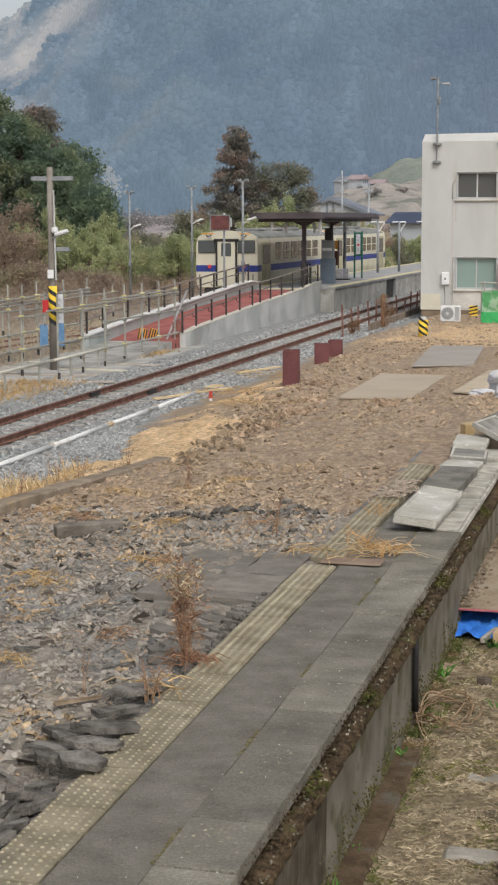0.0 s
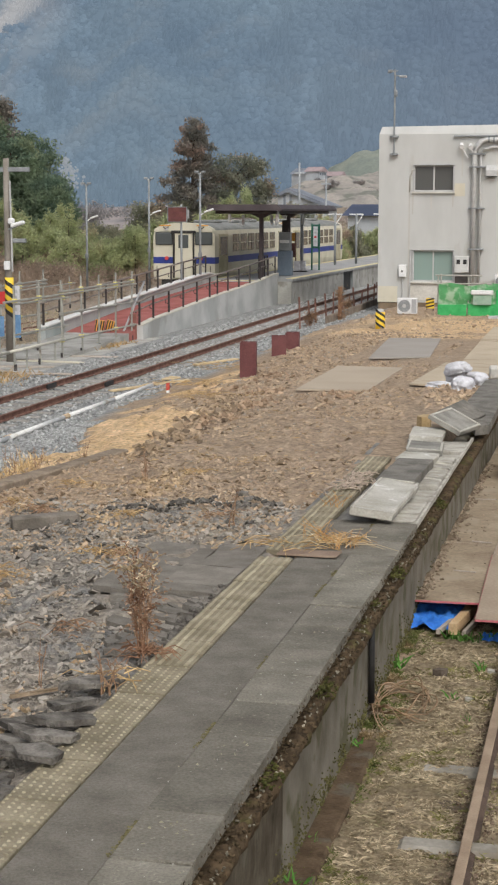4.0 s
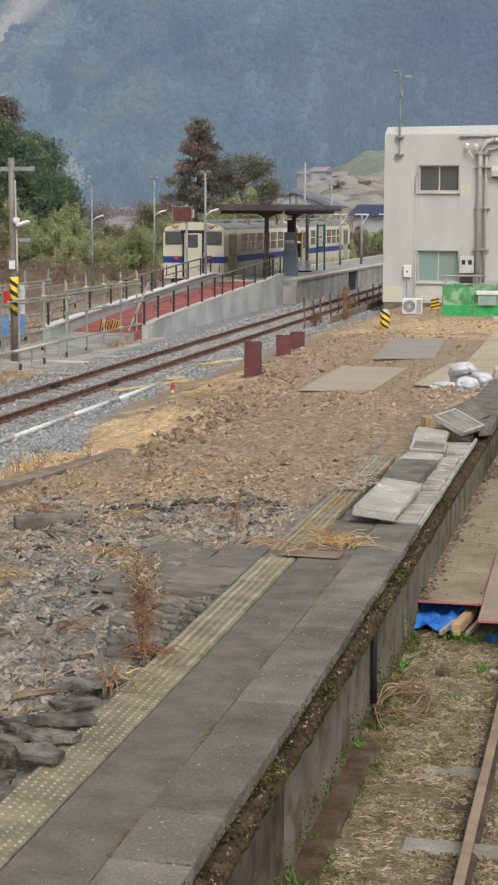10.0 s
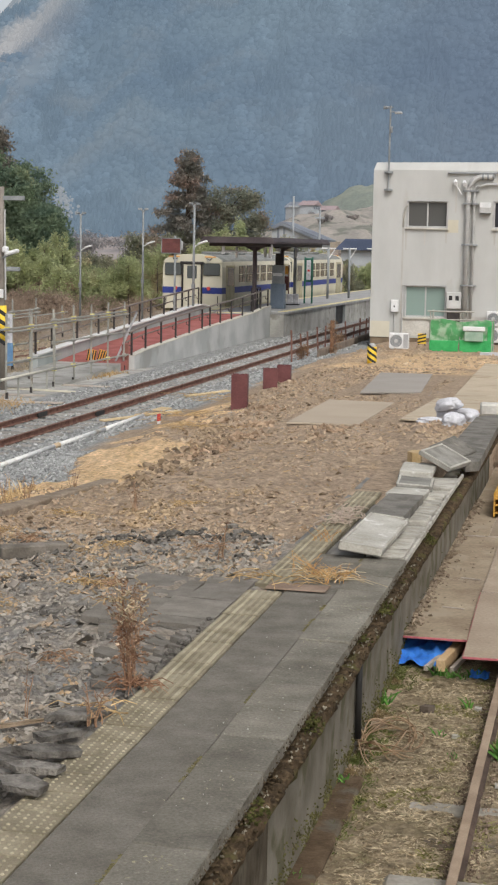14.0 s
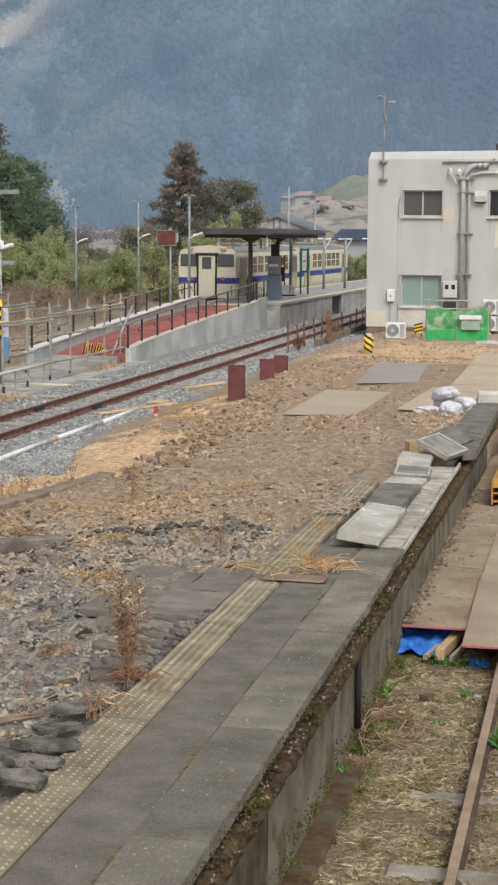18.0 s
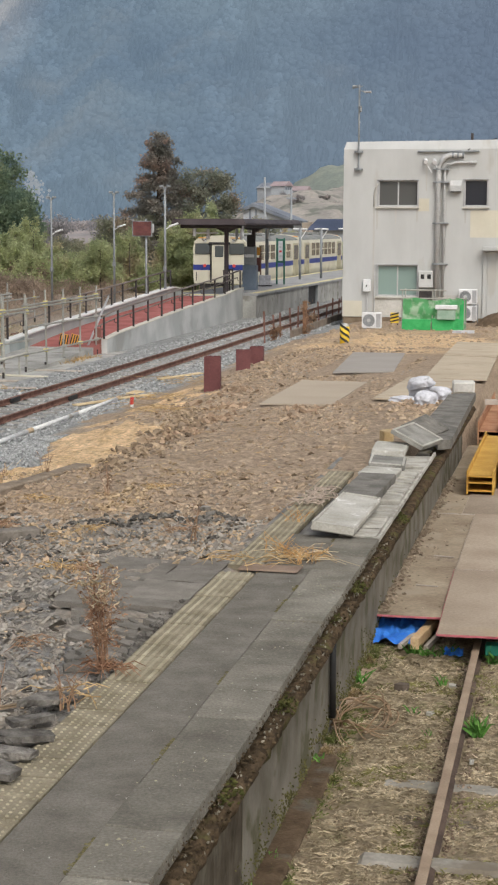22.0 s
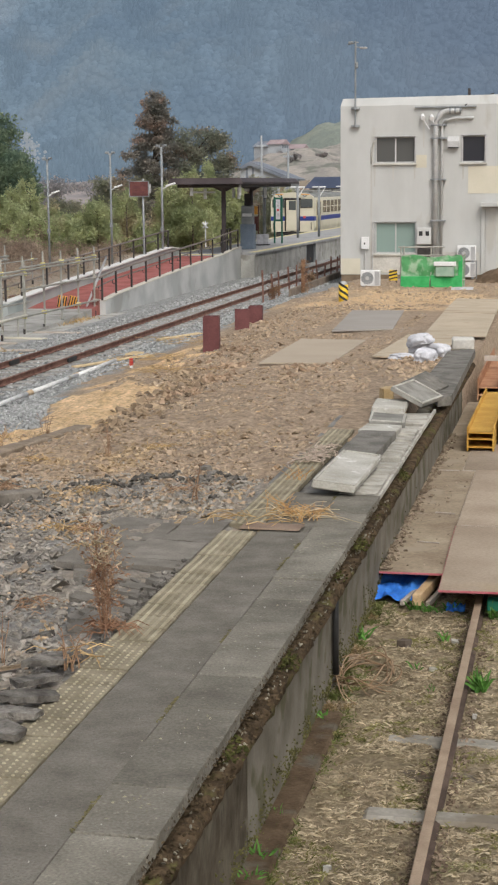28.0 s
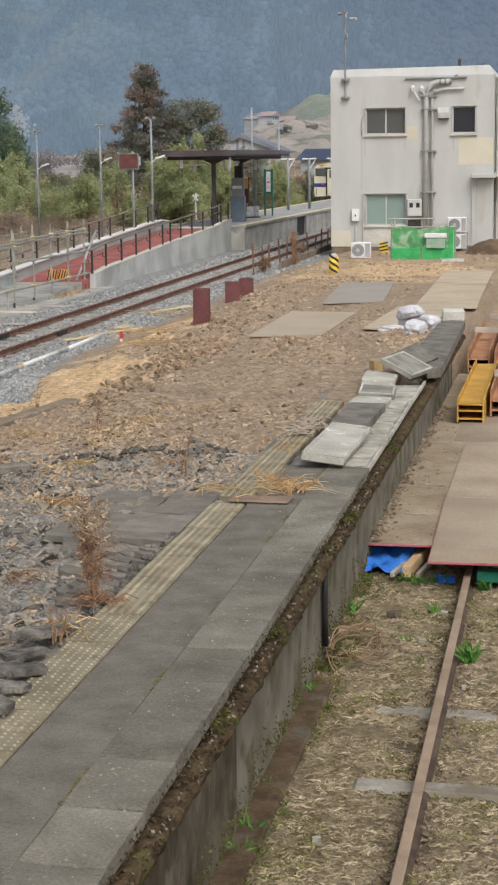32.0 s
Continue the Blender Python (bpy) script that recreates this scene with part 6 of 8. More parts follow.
# ---- things on the open ground ----
def build_yard():
    P = pose
    for i, (x, y, z, w, h, rz) in enumerate([(-8.03, 35.6, -0.83, 0.36, 0.75, 8), (-8.76, 42.5, -1.0, 0.38, 0.55, 12), (-8.86, 44.9, -1.02, 0.38, 0.49, 6)]):
        g = thing("steel_post", "dark red painted steel post standing in the soil", "steel post", P(x, y, z, 0, 0, rz), "dark red steel posts")
        z0 = -0.35
        part("flange", Shape().box(-w / 2, w / 2, -w / 2, -w / 2 + 0.02, z0, h, 0.003), MAROON, g)
        part("flange", Shape().box(-w / 2, w / 2, w / 2 - 0.02, w / 2, z0, h, 0.003), MAROON, g)
        part("web", Shape().box(-0.01, 0.01, -w / 2 + 0.021, w / 2 - 0.021, z0, h), MAROON, g)
        part("side_plate", Shape().box(w / 2 - 0.02, w / 2 - 0.002, -w / 2 + 0.021, w / 2 - 0.021, z0, h - 0.004), MAROON, g)

    def plate(pts, m, label, thick=0.03):
        """A steel plate lying flat on the soil: near edge first, corner by corner."""
        cx, cy = sum(p[0] for p in pts) / 4, sum(p[1] for p in pts) / 4
        zs = [ground_z(x, y) for x, y in pts]
        a, b = (zs[0] + zs[1]) / 2 + 0.04, (zs[2] + zs[3]) / 2 + 0.04
        ends = [a, a, b, b]
        sag = max(ground_z(pts[0][0] + (pts[1][0] - pts[0][0]) * u + (pts[3][0] - pts[0][0]) * v, pts[0][1] + (pts[1][1] - pts[0][1]) * u + (pts[3][1] - pts[0][1]) * v) - a - (b - a) * v for u in (0.1, 0.3, 0.5, 0.7, 0.9) for v in (0.1, 0.3, 0.5, 0.7, 0.9))
        top = [(x - cx, y - cy, z + max(0, sag + 0.012)) for (x, y), z in zip(pts, ends)]
        low = [(x, y, z - thick) for x, y, z in top]
        s = Shape().add(low + top, [(3, 2, 1, 0), (4, 5, 6, 7)] + [(i, (i + 1) % 4, 4 + (i + 1) % 4, 4 + i) for i in range(4)])
        solid("steel_plate", s, m, label, "steel plate", P(cx, cy, 0), "steel road plates")
    plate([(-5.85, 29.95), (-4.5, 30.1), (-4.55, 35.6), (-6.02, 35.7)], PLATE, "brownish worn steel plate lying on the soil")
    plate([(-5.66, 37.9), (-4.3, 38.5), (-4.76, 45.4), (-6.2, 45.3)], PLATE_GREY, "grey worn steel plate lying on the soil")
    plate([(-3.4, 36.6), (-2.0, 36.4), (-2.15, 43.4), (-3.55, 43.8)], PLATE_DUSTY, "dusty tan steel plate on the driveway")
    plate([(-3.57, 44.1), (-2.16, 43.7), (-2.35, 52.2), (-3.84, 52.5)], PLATE_DUSTY, "dusty tan steel plate on the driveway")
    plate([(-3.83, 30.9), (-2.6, 30.4), (-2.55, 36.2), (-3.72, 36.5)], PLATE_DUSTY, "dusty tan steel plate behind the platform end")

    b = thing("bollard", "yellow and black striped road bollard", "bollard", P(-7.45, 52.3, -0.98))
    part("post", Shape().tube([(0, 0, -0.05), (0, 0, 0.6)], 0.155, 18), YELLOW, b, smooth=True)
    part("cap", Shape().tube([(0, 0, 0.6), (0, 0, 0.64), (0, 0, 0.68), (0, 0, 0.7)], 0.155, 18, 0.06), DUCT, b, "pale top", smooth=True)
    for k in range(3):
        s = Shape()
        for i in range(9):
            a = math.pi + math.pi * i / 8
            z = -0.02 + 0.2 * k + 0.3 * (8 - i) / 8
            for dz in (0, 0.09):
                s.v.append((0.158 * math.cos(a), 0.158 * math.sin(a), z + dz))
        s.f = [(2 * i, 2 * i + 2, 2 * i + 3, 2 * i + 1) for i in range(8)]
        part("stripe", s, BLACK, b, "black stripe")
    c = thing("netted_cage", "green netted waste cage on a steel frame", "cage", P(-6.45, 60.2, -0.97))
    for x in (0, 1.1, 2.25):
        for y in (0, 1.0):
            part("upright", Shape().tube([(x, y, 0), (x, y, 1.5 if x < 2 else 1.2)], 0.03, 8), PIPE_STEEL, c)
    for z in (0.3, 1.18, 1.48):
        part("frame_rail", Shape().tube([(-0.1, -0.03, z), (2.35 if z < 1.4 else 1.6, -0.03, z)], 0.028, 8), PIPE_STEEL, c)
    net, n = Shape(), 24
    for j in range(11):
        for i in range(n):
            u, v = i / (n - 1), j / 10
            net.v.append((0.02 + 2.2 * u, -0.06 + 0.08 * rough_noise(u * 9, v * 3, 1.0, 2.0), 0.32 + 0.84 * v + 0.05 * math.sin(u * 9) * v))
    net.f = [(j * n + i, j * n + i + 1, (j + 1) * n + i + 1, (j + 1) * n + i) for j in range(10) for i in range(n - 1)]
    part("net", net, NET_PALE, c, "pale green netting with leaves showing through", smooth=True)
    part("sheet", Shape().box(0, 1.05, -0.1, -0.07, 0.02, 0.42, 0.01), NET_GREEN, c, "bright green sheet")
    part("sheet", Shape().box(1.1, 2.22, -0.11, -0.08, 0.0, 0.45, 0.01), NET_GREEN, c, "bright green sheet")
    part("side_sheet", Shape().box(2.1, 2.25, -0.09, 0.9, 0.0, 1.12, 0.01), NET_GREEN, c)
    box = part("bin", Shape().box(1.28, 1.96, -0.22, -0.12, 0.42, 0.8, 0.02), mat("dull_green_bin", (0.26, 0.38, 0.29), (0.34, 0.45, 0.36), 4, 0.7), c, "pale green bin behind the net")
    part("bin_lid", Shape().box(1.22, 2.02, -0.27, -0.1, 0.8, 0.96, 0.02), WHITE_PLASTIC, box)

    def unit(x, y, z, label):
        g = thing("air_conditioner", label, "air conditioner", P(x, y, z), "air conditioner units")
        part("case", Shape().box(-0.36, 0.36, -0.15, 0.15, 0, 0.58, 0.02), WHITE_PLASTIC, g)
        part("fan_recess", Shape().tube([(-0.1, -0.15, 0.29), (-0.1, -0.156, 0.29)], 0.23, 20), STEEL_GREY, g, "dim round fan opening")
        grille = part("fan_grille", Shape().tube([(-0.1, -0.156, 0.29), (-0.1, -0.17, 0.29)], 0.08, 16), FRAME_GREY, g, "grey fan grille")
        for k in range(3):
            q = [(-0.1 + (0.12 + 0.045 * k) * math.cos(a), -0.163, 0.29 + (0.12 + 0.045 * k) * math.sin(a)) for a in (math.pi * i / 10 for i in range(21))]
            part("grille_ring", Shape().tube(q, 0.008, 4), FRAME_GREY, grille)
        part("side_panel", Shape().box(0.17, 0.34, -0.156, -0.149, 0.04, 0.54, 0.002), FRAME_GREY, g)
        part("fan_hub", Shape().tube([(-0.1, -0.16, 0.29), (-0.1, -0.175, 0.29)], 0.07, 12), DUCT, g)
        for s in (-0.25, 0.25):
            part("foot", Shape().box(s - 0.05, s + 0.05, -0.17, 0.17, -0.06, 0, 0.005), STEEL_GREY, g)
    unit(-7.62, 60.6, -0.93, "white air conditioner outdoor unit on the ground")
    unit(-4.4, 65.15, -0.85, "white air conditioner outdoor unit by the wall")
    unit(-4.4, 65.15, -0.2, "white air conditioner outdoor unit stacked on another")
    t = thing("unit_stand", "grey steel stand under a stacked air conditioner", "stand", P(-4.4, 65.15, -0.95))
    for s in (-0.4, 0.4):
        part("leg", Shape().box(s - 0.02, s + 0.02, -0.16, -0.12, 0, 0.75), STEEL_GREY, t)
        part("bearer", Shape().box(s - 0.02, s + 0.02, -0.12, 0.16, 0.67, 0.69), STEEL_GREY, t)
    s = thing("striped_barrier", "small yellow and black striped barrier by the wall", "barrier", P(-7.05, 63.0, -0.97))
    part("board", Shape().box(-0.16, 0.16, -0.02, 0.02, 0.1, 0.5, 0.005), YELLOW, s)
    for k in range(3):
        part("stripe", Shape().prism([(-0.16, 0.12 + 0.13 * k), (0.16, 0.2 + 0.13 * k), (0.16, 0.26 + 0.13 * k), (-0.16, 0.18 + 0.13 * k)], 0.004, "y", -0.025), BLACK, s)
    for k in (-0.12, 0.12):
        part("leg", Shape().box(k - 0.02, k + 0.02, -0.02, 0.02, 0, 0.1), BLACK, s)
    solid("bucket", Shape().tube([(0, 0, 0), (0, 0, 0.2), (0, 0, 0.26)], 0.17, 14, 0.12), WHITE_PLASTIC, "white upturned plastic bucket on the soil", "bucket", P(-6.25, 61.8, -0.97), smooth=True)
    solid("white_sheet", chunk_shape(0.85, 0.4, 0.14, 77), SACK, "small heap of white plastic sheet on the soil", "plastic sheet", P(-4.05, 58.6, -0.97))
    heap, n = Shape(), 18
    for j in range(n):
        for i in range(n):
            u, v = 2 * i / (n - 1) - 1, 2 * j / (n - 1) - 1
            h = max(0, 1 - u * u - v * v) ** 0.8
            heap.v.append((1.15 * u, 1.0 * v, 0.6 * h + 0.12 * h * rough_noise(u * 3, v * 3, 1.0, 6.0) - 0.05))
    heap.f = [(j * n + i, j * n + i + 1, (j + 1) * n + i + 1, (j + 1) * n + i) for j in range(n - 1) for i in range(n - 1)]
    solid("soil_mound", heap, mat("dark_soil", (0.1, 0.07, 0.045), (0.17, 0.12, 0.08), 3, 0.95, 0, 0.8, 16), "heap of dark brown soil against the building", "soil heap", P(-2.9, 63.6, -0.97), smooth=True)
    pipe = thing("white_pipe", "long white plastic pipe lying on the ballast", "pipe", P(-10.44, 24, -1.165))
    for i in range(4):
        part("pipe_length", Shape().tube([(0.02 * (i % 2), 3.1 * i - 6.2, 0.0), (0.02 * ((i + 1) % 2), 3.1 * i - 3.15, 0.0)], 0.05, 8), PVC, pipe, at=pose(0, 6.1, 0), smooth=True)
        part("pipe_joint", Shape().tube([(0, 3.1 * i - 3.25, 0), (0, 3.1 * i - 2.95, 0)], 0.056, 8), mat("tan_joint", (0.45, 0.33, 0.2), (0.55, 0.42, 0.28), 5) if "tan_joint" not in bpy.data.materials else bpy.data.materials["tan_joint"], pipe, at=pose(0, 6.1, 0))
    for i, (x, y, w, l, rz) in enumerate([(-10.75, 35.9, 0.09, 1.5, -32), (-10.2, 36.6, 0.1, 1.2, -40), (-10.4, 37.7, 0.14, 0.5, -10), (-10.4, 42.2, 0.1, 1.6, -30)]):
        solid("tan_plank", Shape().box(-w, w, -l / 2, l / 2, 0, 0.03, 0.004), mat("tan_plank_wood", (0.5, 0.38, 0.22), (0.62, 0.49, 0.31), 4, 0.9, 0, 0.2, 40) if i == 0 else bpy.data.materials["tan_plank_wood"], "short tan plank lying on the ballast edge", "plank", P(x, y, lie(x, y, 0.04), 2, 2, rz), "loose tan planks")
    m = thing("marker_stake", "small red-topped survey stake in the soil", "stake", P(-9.62, 34.6, -1.2))
    part("stake", Shape().box(-0.03, 0.03, -0.03, 0.03, 0, 0.1), WHITE_PLASTIC, m)
    part("red_top", Shape().box(-0.035, 0.035, -0.035, 0.035, 0.1, 0.26, 0.005), RED_PAINT, m)


build_platform_things()
build_siding_things()
build_yard()


# ---- scaffold fences, poles and signs beyond the track ----
def build_fences():
    P = pose

    def fence(x, ys, z, rails, top, label, seed):
        """Uprights at the given places; each rail runs from one end to the other at its two heights."""
        g = thing("scaffold_fence", label, "fence", P(x, ys[0], z), "scaffold pipe fences")
        r = random.Random(seed)
        for y in ys:
            y -= ys[0]
            p = part("upright", Shape().tube([(r.uniform(-0.03, 0.03), y, 0), (r.uniform(-0.03, 0.03), y, top - z + r.uniform(-0.04, 0.08))], 0.03, 8), PIPE_STEEL, g)
            part("base_jack", Shape().tube([(0, y, 0), (0, y, 0.2)], 0.042, 8), DARK_METAL, p)
            for a, b, za, zb in rails:
                h = za + (zb - za) * y / (ys[-1] - ys[0]) - z
                if a - 0.2 <= y + ys[0] <= b + 0.2:
                    part("clamp", Shape().box(-0.055, 0.065, y - 0.055, y + 0.055, h - 0.05, h + 0.05, 0.01), CLAMP_YELLOW if r.random() < 0.4 else PIPE_STEEL, p)
        for a, b, za, zb in rails:
            part("pipe_rail", Shape().tube([(0.05, a - ys[0], za - z), (0.05, b - ys[0], zb - z)], 0.028, 8), PIPE_STEEL, g)
    fence(-14.95, [39.3, 41.1, 42.9, 44.6, 46.3, 47.9, 49.6], -1.27, [(38.4, 49.9, 0.55, 0.54), (42.8, 49.9, -0.72, -0.74), (42.5, 49.7, 0.62, 0.64), (43.0, 49.8, 0.02, -0.02)], 0.95, "grey scaffold pipe fence with yellow clamps beside the track", 149)
    fence(-16.2, [39.9, 42.2, 44.4, 46.6], -1.27, [(39.5, 47.0, 0.3, 0.24), (39.2, 47.0, -0.55, -0.6)], 0.62, "grey scaffold pipe fence at the ramp foot", 157)
    fence(-18.3, [41.0, 42.6, 44.1, 45.2, 46.4, 48.6, 50.8], -1.27, [(40.5, 51.0, 0.5, 0.58), (40.5, 51.0, 0.4, 0.47), (40.5, 47.6, 0.28, 0.13), (40.5, 50.9, -0.5, -0.48), (40.5, 50.9, -0.93, -1.08)], 0.92, "grey scaffold pipe fence behind the ramp foot", 176)
    fence(-22.6, [46.0, 50.0, 54.0, 58.0, 62.0, 66.0], -1.27, [(45.5, 66.5, -0.25, -0.2)], 0.1, "low grey pipe fence by the bushes", 202)
    pave = thing("pavement", "pale concrete path with laid boards at the ramp foot", "pavement", P(-16.2, 42, -1.26), kind="structure")
    part("slab", Shape().box(-1.6, 1.9, -9, 9, -0.1, 0.03, 0.01), CONCRETE_PANEL, pave)
    for i in range(9):
        part("plank", Shape().box(-0.15, 0.15, -1.3, 1.3, 0.031, 0.06, 0.005), TIMBER_GREY if i % 3 else CREAM_PATCH, pave, at=P(-1.2 + 0.36 * i, -3.5 + 1.7 * (i % 4), 0, 0, 0, 80 + 9 * (i % 3)))
    y = thing("guard_rail", "low cream painted guard rail by the track", "rail", P(-14.9, 33.0, -1.25))
    part("bar", Shape().tube([(0, 0, 0.535), (0, 5.9, 0.537)], 0.042, 8), EDGE_CREAM, y, smooth=True)
    part("bar", Shape().tube([(0.02, 5.7, 0.545), (0.02, 9.9, 0.555)], 0.038, 8), EDGE_CREAM, y, smooth=True)
    for i in range(5):
        part("post", Shape().tube([(0, 0.4 + 2.2 * i, 0), (0, 0.4 + 2.2 * i, 0.52)], 0.028, 6), PIPE_STEEL, y)
    solid("brace_pipe", Shape().tube([(-15.25, 49.3, -1.2), (-14.95, 51.0, 0.55)], 0.035, 8), FRAME_GREY, "leaning white pipe brace at the ramp foot", "pipe", smooth=True)
    for x, lean in ((-16.02, 9), (-15.7, 14)):
        b = thing("striped_barrier", "leaning orange and black striped barrier board", "barrier", P(x - 0.04, 49.5, -1.25, 0, lean, 0), "striped barriers")
        part("board", Shape().box(-0.15, 0.15, -0.02, 0.02, 0.08, 0.66, 0.01), ORANGE, b)
        for k in range(4):
            part("stripe", Shape().prism([(-0.15 + 0.08 * k, 0.09), (-0.11 + 0.08 * k, 0.09), (-0.09 + 0.08 * k, 0.65), (-0.13 + 0.08 * k, 0.65)], 0.004, "y", -0.026), BLACK, b)
        part("leg", Shape().box(-0.13, -0.09, -0.02, 0.02, 0, 0.08), BLACK, b)
        part("leg", Shape().box(0.09, 0.13, -0.02, 0.02, 0, 0.08), BLACK, b)
    solid("red_panel", Shape().box(-0.12, 0.12, -0.02, 0.02, 0, 0.85, 0.01), mat("red_brown_panel", (0.22, 0.09, 0.07), (0.28, 0.125, 0.1), 3), "red-brown panel at the ramp foot", "panel", P(-15.0, 49.9, -1.27))
    # the striped utility pole
    g = thing("utility_pole", "concrete utility pole with black and yellow guard stripes", "utility pole", P(-16.0, 41.7, -1.3))
    part("shaft", Shape().tube([(0, 0, 0), (-0.03, 0, 5.5)], 0.115, 14, 0.08), POLE_CONCRETE, g, smooth=True)
    part("cross_arm", Shape().box(-0.55, 0.62, -0.05, 0.05, 5.14, 5.26, 0.01), STEEL_GREY, g)
    part("guard", Shape().tube([(0, 0, 1.38), (0, 0, 2.34)], 0.118, 16), YELLOW, g, "yellow guard sleeve", smooth=True)
    for k in range(4):
        s = Shape()
        for i in range(9):
            a = math.pi + math.pi * i / 8
            z = 2.28 - 0.26 * k - 0.24 * i / 8
            for dz in (0, 0.12):
                s.v.append((0.121 * math.cos(a), 0.121 * math.sin(a), z + dz - 0.04))
        s.f = [(2 * i, 2 * i + 2, 2 * i + 3, 2 * i + 1) for i in range(8)]
        part("stripe", s, BLACK, g, "black stripe")
    part("conduit", Shape().tube([(0.13, -0.08, 2.5), (0.1, -0.08, 4.9)], 0.025, 6), DUCT, g)
    lamp = part("lamp_arm", Shape().tube([(0.05, -0.1, 3.62), (0.45, -0.1, 3.78)], 0.03, 6), STEEL_GREY, g)
    part("lamp_head", Shape().box(-0.17, 0.2, -0.1, 0.1, -0.05, 0.05, 0.03, Matrix.Translation((0.3, -0.1, 3.76)) @ Matrix.Rotation(-0.3, 4, "Y")).box(0.06, 0.2, -0.2, 0.0, 3.76, 3.92, 0.03), WHITE_PLASTIC, lamp, "white street lamp head")
    part("bracket", Shape().box(0.1, 0.5, -0.06, 0.06, 3.26, 3.38, 0.02), STEEL_GREY, g)
    part("number_plate", Shape().box(-0.07, 0.09, -0.2, -0.12, 2.55, 2.78, 0.01), WHITE_PLASTIC, g, "white plate on the pole")
    for x, z0, z1, m, label in ((-16.62, -0.1, 0.72, SACK, "tall white banner on the fence"), (-16.6, -0.75, -0.1, BANNER_BLUE, "blue and white banner on the fence"), (-17.1, -0.75, -0.15, BANNER_BLUE, "blue notice board on the fence"), (-17.0, 0.2, 0.55, RED_PAINT, "small red notice on the fence")):
        g = thing("banner", label, "banner", P(x, 43.8, z0 - 0.6), "fence banners")
        part("cloth", Shape().box(-0.12, 0.12, -0.015, 0.015, 0.6, z1 - z0 + 0.6, 0.005), m, g)
        part("pole", Shape().tube([(-0.12, 0.03, -1.27 - z0 + 0.6), (-0.12, 0.03, z1 - z0 + 0.65)], 0.018, 6), PIPE_STEEL, g)
        if m is SACK:
            for k in range(4):
                part("writing_bar", Shape().box(-0.05, 0.05, -0.019, -0.015, 0.7 + 0.17 * k, 0.8 + 0.17 * k), FRAME_GREY, g)

    def lamp_pole(x, y, z0, z1, label="grey steel lamp pole with twin heads and a side lamp"):
        g = thing("lamp_pole", label, "lamp pole", P(x, y, z0), "lamp poles")
        h = z1 - z0
        part("shaft", Shape().tube([(0, 0, 0), (0, 0, h)], 0.06, 10, 0.045), STEEL_GREY, g, smooth=True)
        for s in (-1, 1):
            part("lamp_head", Shape().tube([(0, 0, h - 0.15), (s * 0.12, 0, h + 0.02)], 0.025, 6).box(s * 0.15 - 0.08, s * 0.15 + 0.08, -0.1, 0.1, h - 0.02, h + 0.08, 0.02), STEEL_GREY, g, "small lamp head")
        part("side_lamp", Shape().tube([(0, 0, h - 1.75), (0.25, 0, h - 1.6)], 0.025, 6).box(-0.22, 0.2, -0.07, 0.07, -0.04, 0.04, 0.02, Matrix.Translation((0.38, 0, h - 1.55)) @ Matrix.Rotation(-0.3, 4, "Y")), WHITE_PLASTIC, g, "white side lamp")
        part("box", Shape().box(-0.06, 0.06, -0.12, 0.08, h - 3.48, h - 3.28, 0.01), STEEL_GREY, g)
    lamp_pole(-24.8, 75, -1.25, 4.1)
    lamp_pole(-22.0, 76.0, -1.25, 4.35)
    lamp_pole(-17.05, 66.5, -0.35, 4.4)
    g = thing("signboard", "faded red square signboard on a thin post", "sign", P(-17.2, 63.6, -1.27))
    part("post", Shape().tube([(0.1, 0.07, 0), (0.1, 0.07, 4.35)], 0.045, 8), STEEL_GREY, g, smooth=True)
    part("board", Shape().box(-0.42, 0.33, -0.02, 0.02, 3.68, 4.24, 0.01), SIGN_RED, g, "faded red board")
    part("rim", Shape().box(-0.45, 0.36, -0.03, 0.03, 4.24, 4.27).box(-0.45, 0.36, -0.03, 0.03, 3.65, 3.68).box(-0.45, -0.42, -0.03, 0.03, 3.68, 4.24).box(0.33, 0.36, -0.03, 0.03, 3.68, 4.24), STEEL_GREY, g)
    part("frame", Shape().box(0.365, 0.44, -0.02, 0.03, 3.8, 4.15, 0.01), FRAME_GREY, g)
    for k in range(2):
        part("writing_bar", Shape().box(-0.32, 0.15, -0.024, -0.02, 3.8 + 0.2 * k, 3.87 + 0.2 * k), MAROON, g)

    def arm_post(x, y):
        g = thing("platform_lamp", "grey platform post with a white strip lamp arm", "lamp pole", P(x, y, -0.13), "platform lamps")
        part("post", Shape().tube([(0, 0, 0), (0, 0, 2.85)], 0.07, 10), STEEL_GREY, g, smooth=True)
        part("arm", Shape().box(-0.4, 0.4, -0.05, 0.05, 2.76, 2.84, 0.02), WHITE_PLASTIC, g, "white strip lamp")
        part("brace", Shape().tube([(0.0, 0, 2.2), (0.35, 0, 2.74)], 0.03, 6), WHITE_PLASTIC, g)
    for x, y in ((-15.55, 91), (-14.7, 93.2), (-15.5, 108), (-15.4, 126)):
        arm_post(x, y)
    g = thing("shelter_pole", "plain round grey steel pole on the platform", "pole", P(-15.5, 80.9, -0.13))
    part("shaft", Shape().tube([(0, 0, 0), (0, 0, 3.0)], 0.085, 10), STEEL_GREY, g, smooth=True)
    part("collar", Shape().tube([(0, 0, 0), (0, 0, 0.06)], 0.13, 10), STEEL_GREY, g)
    g = thing("notice_board", "green framed notice board with a white poster", "notice board", P(-15.1, 82.5, -0.13))
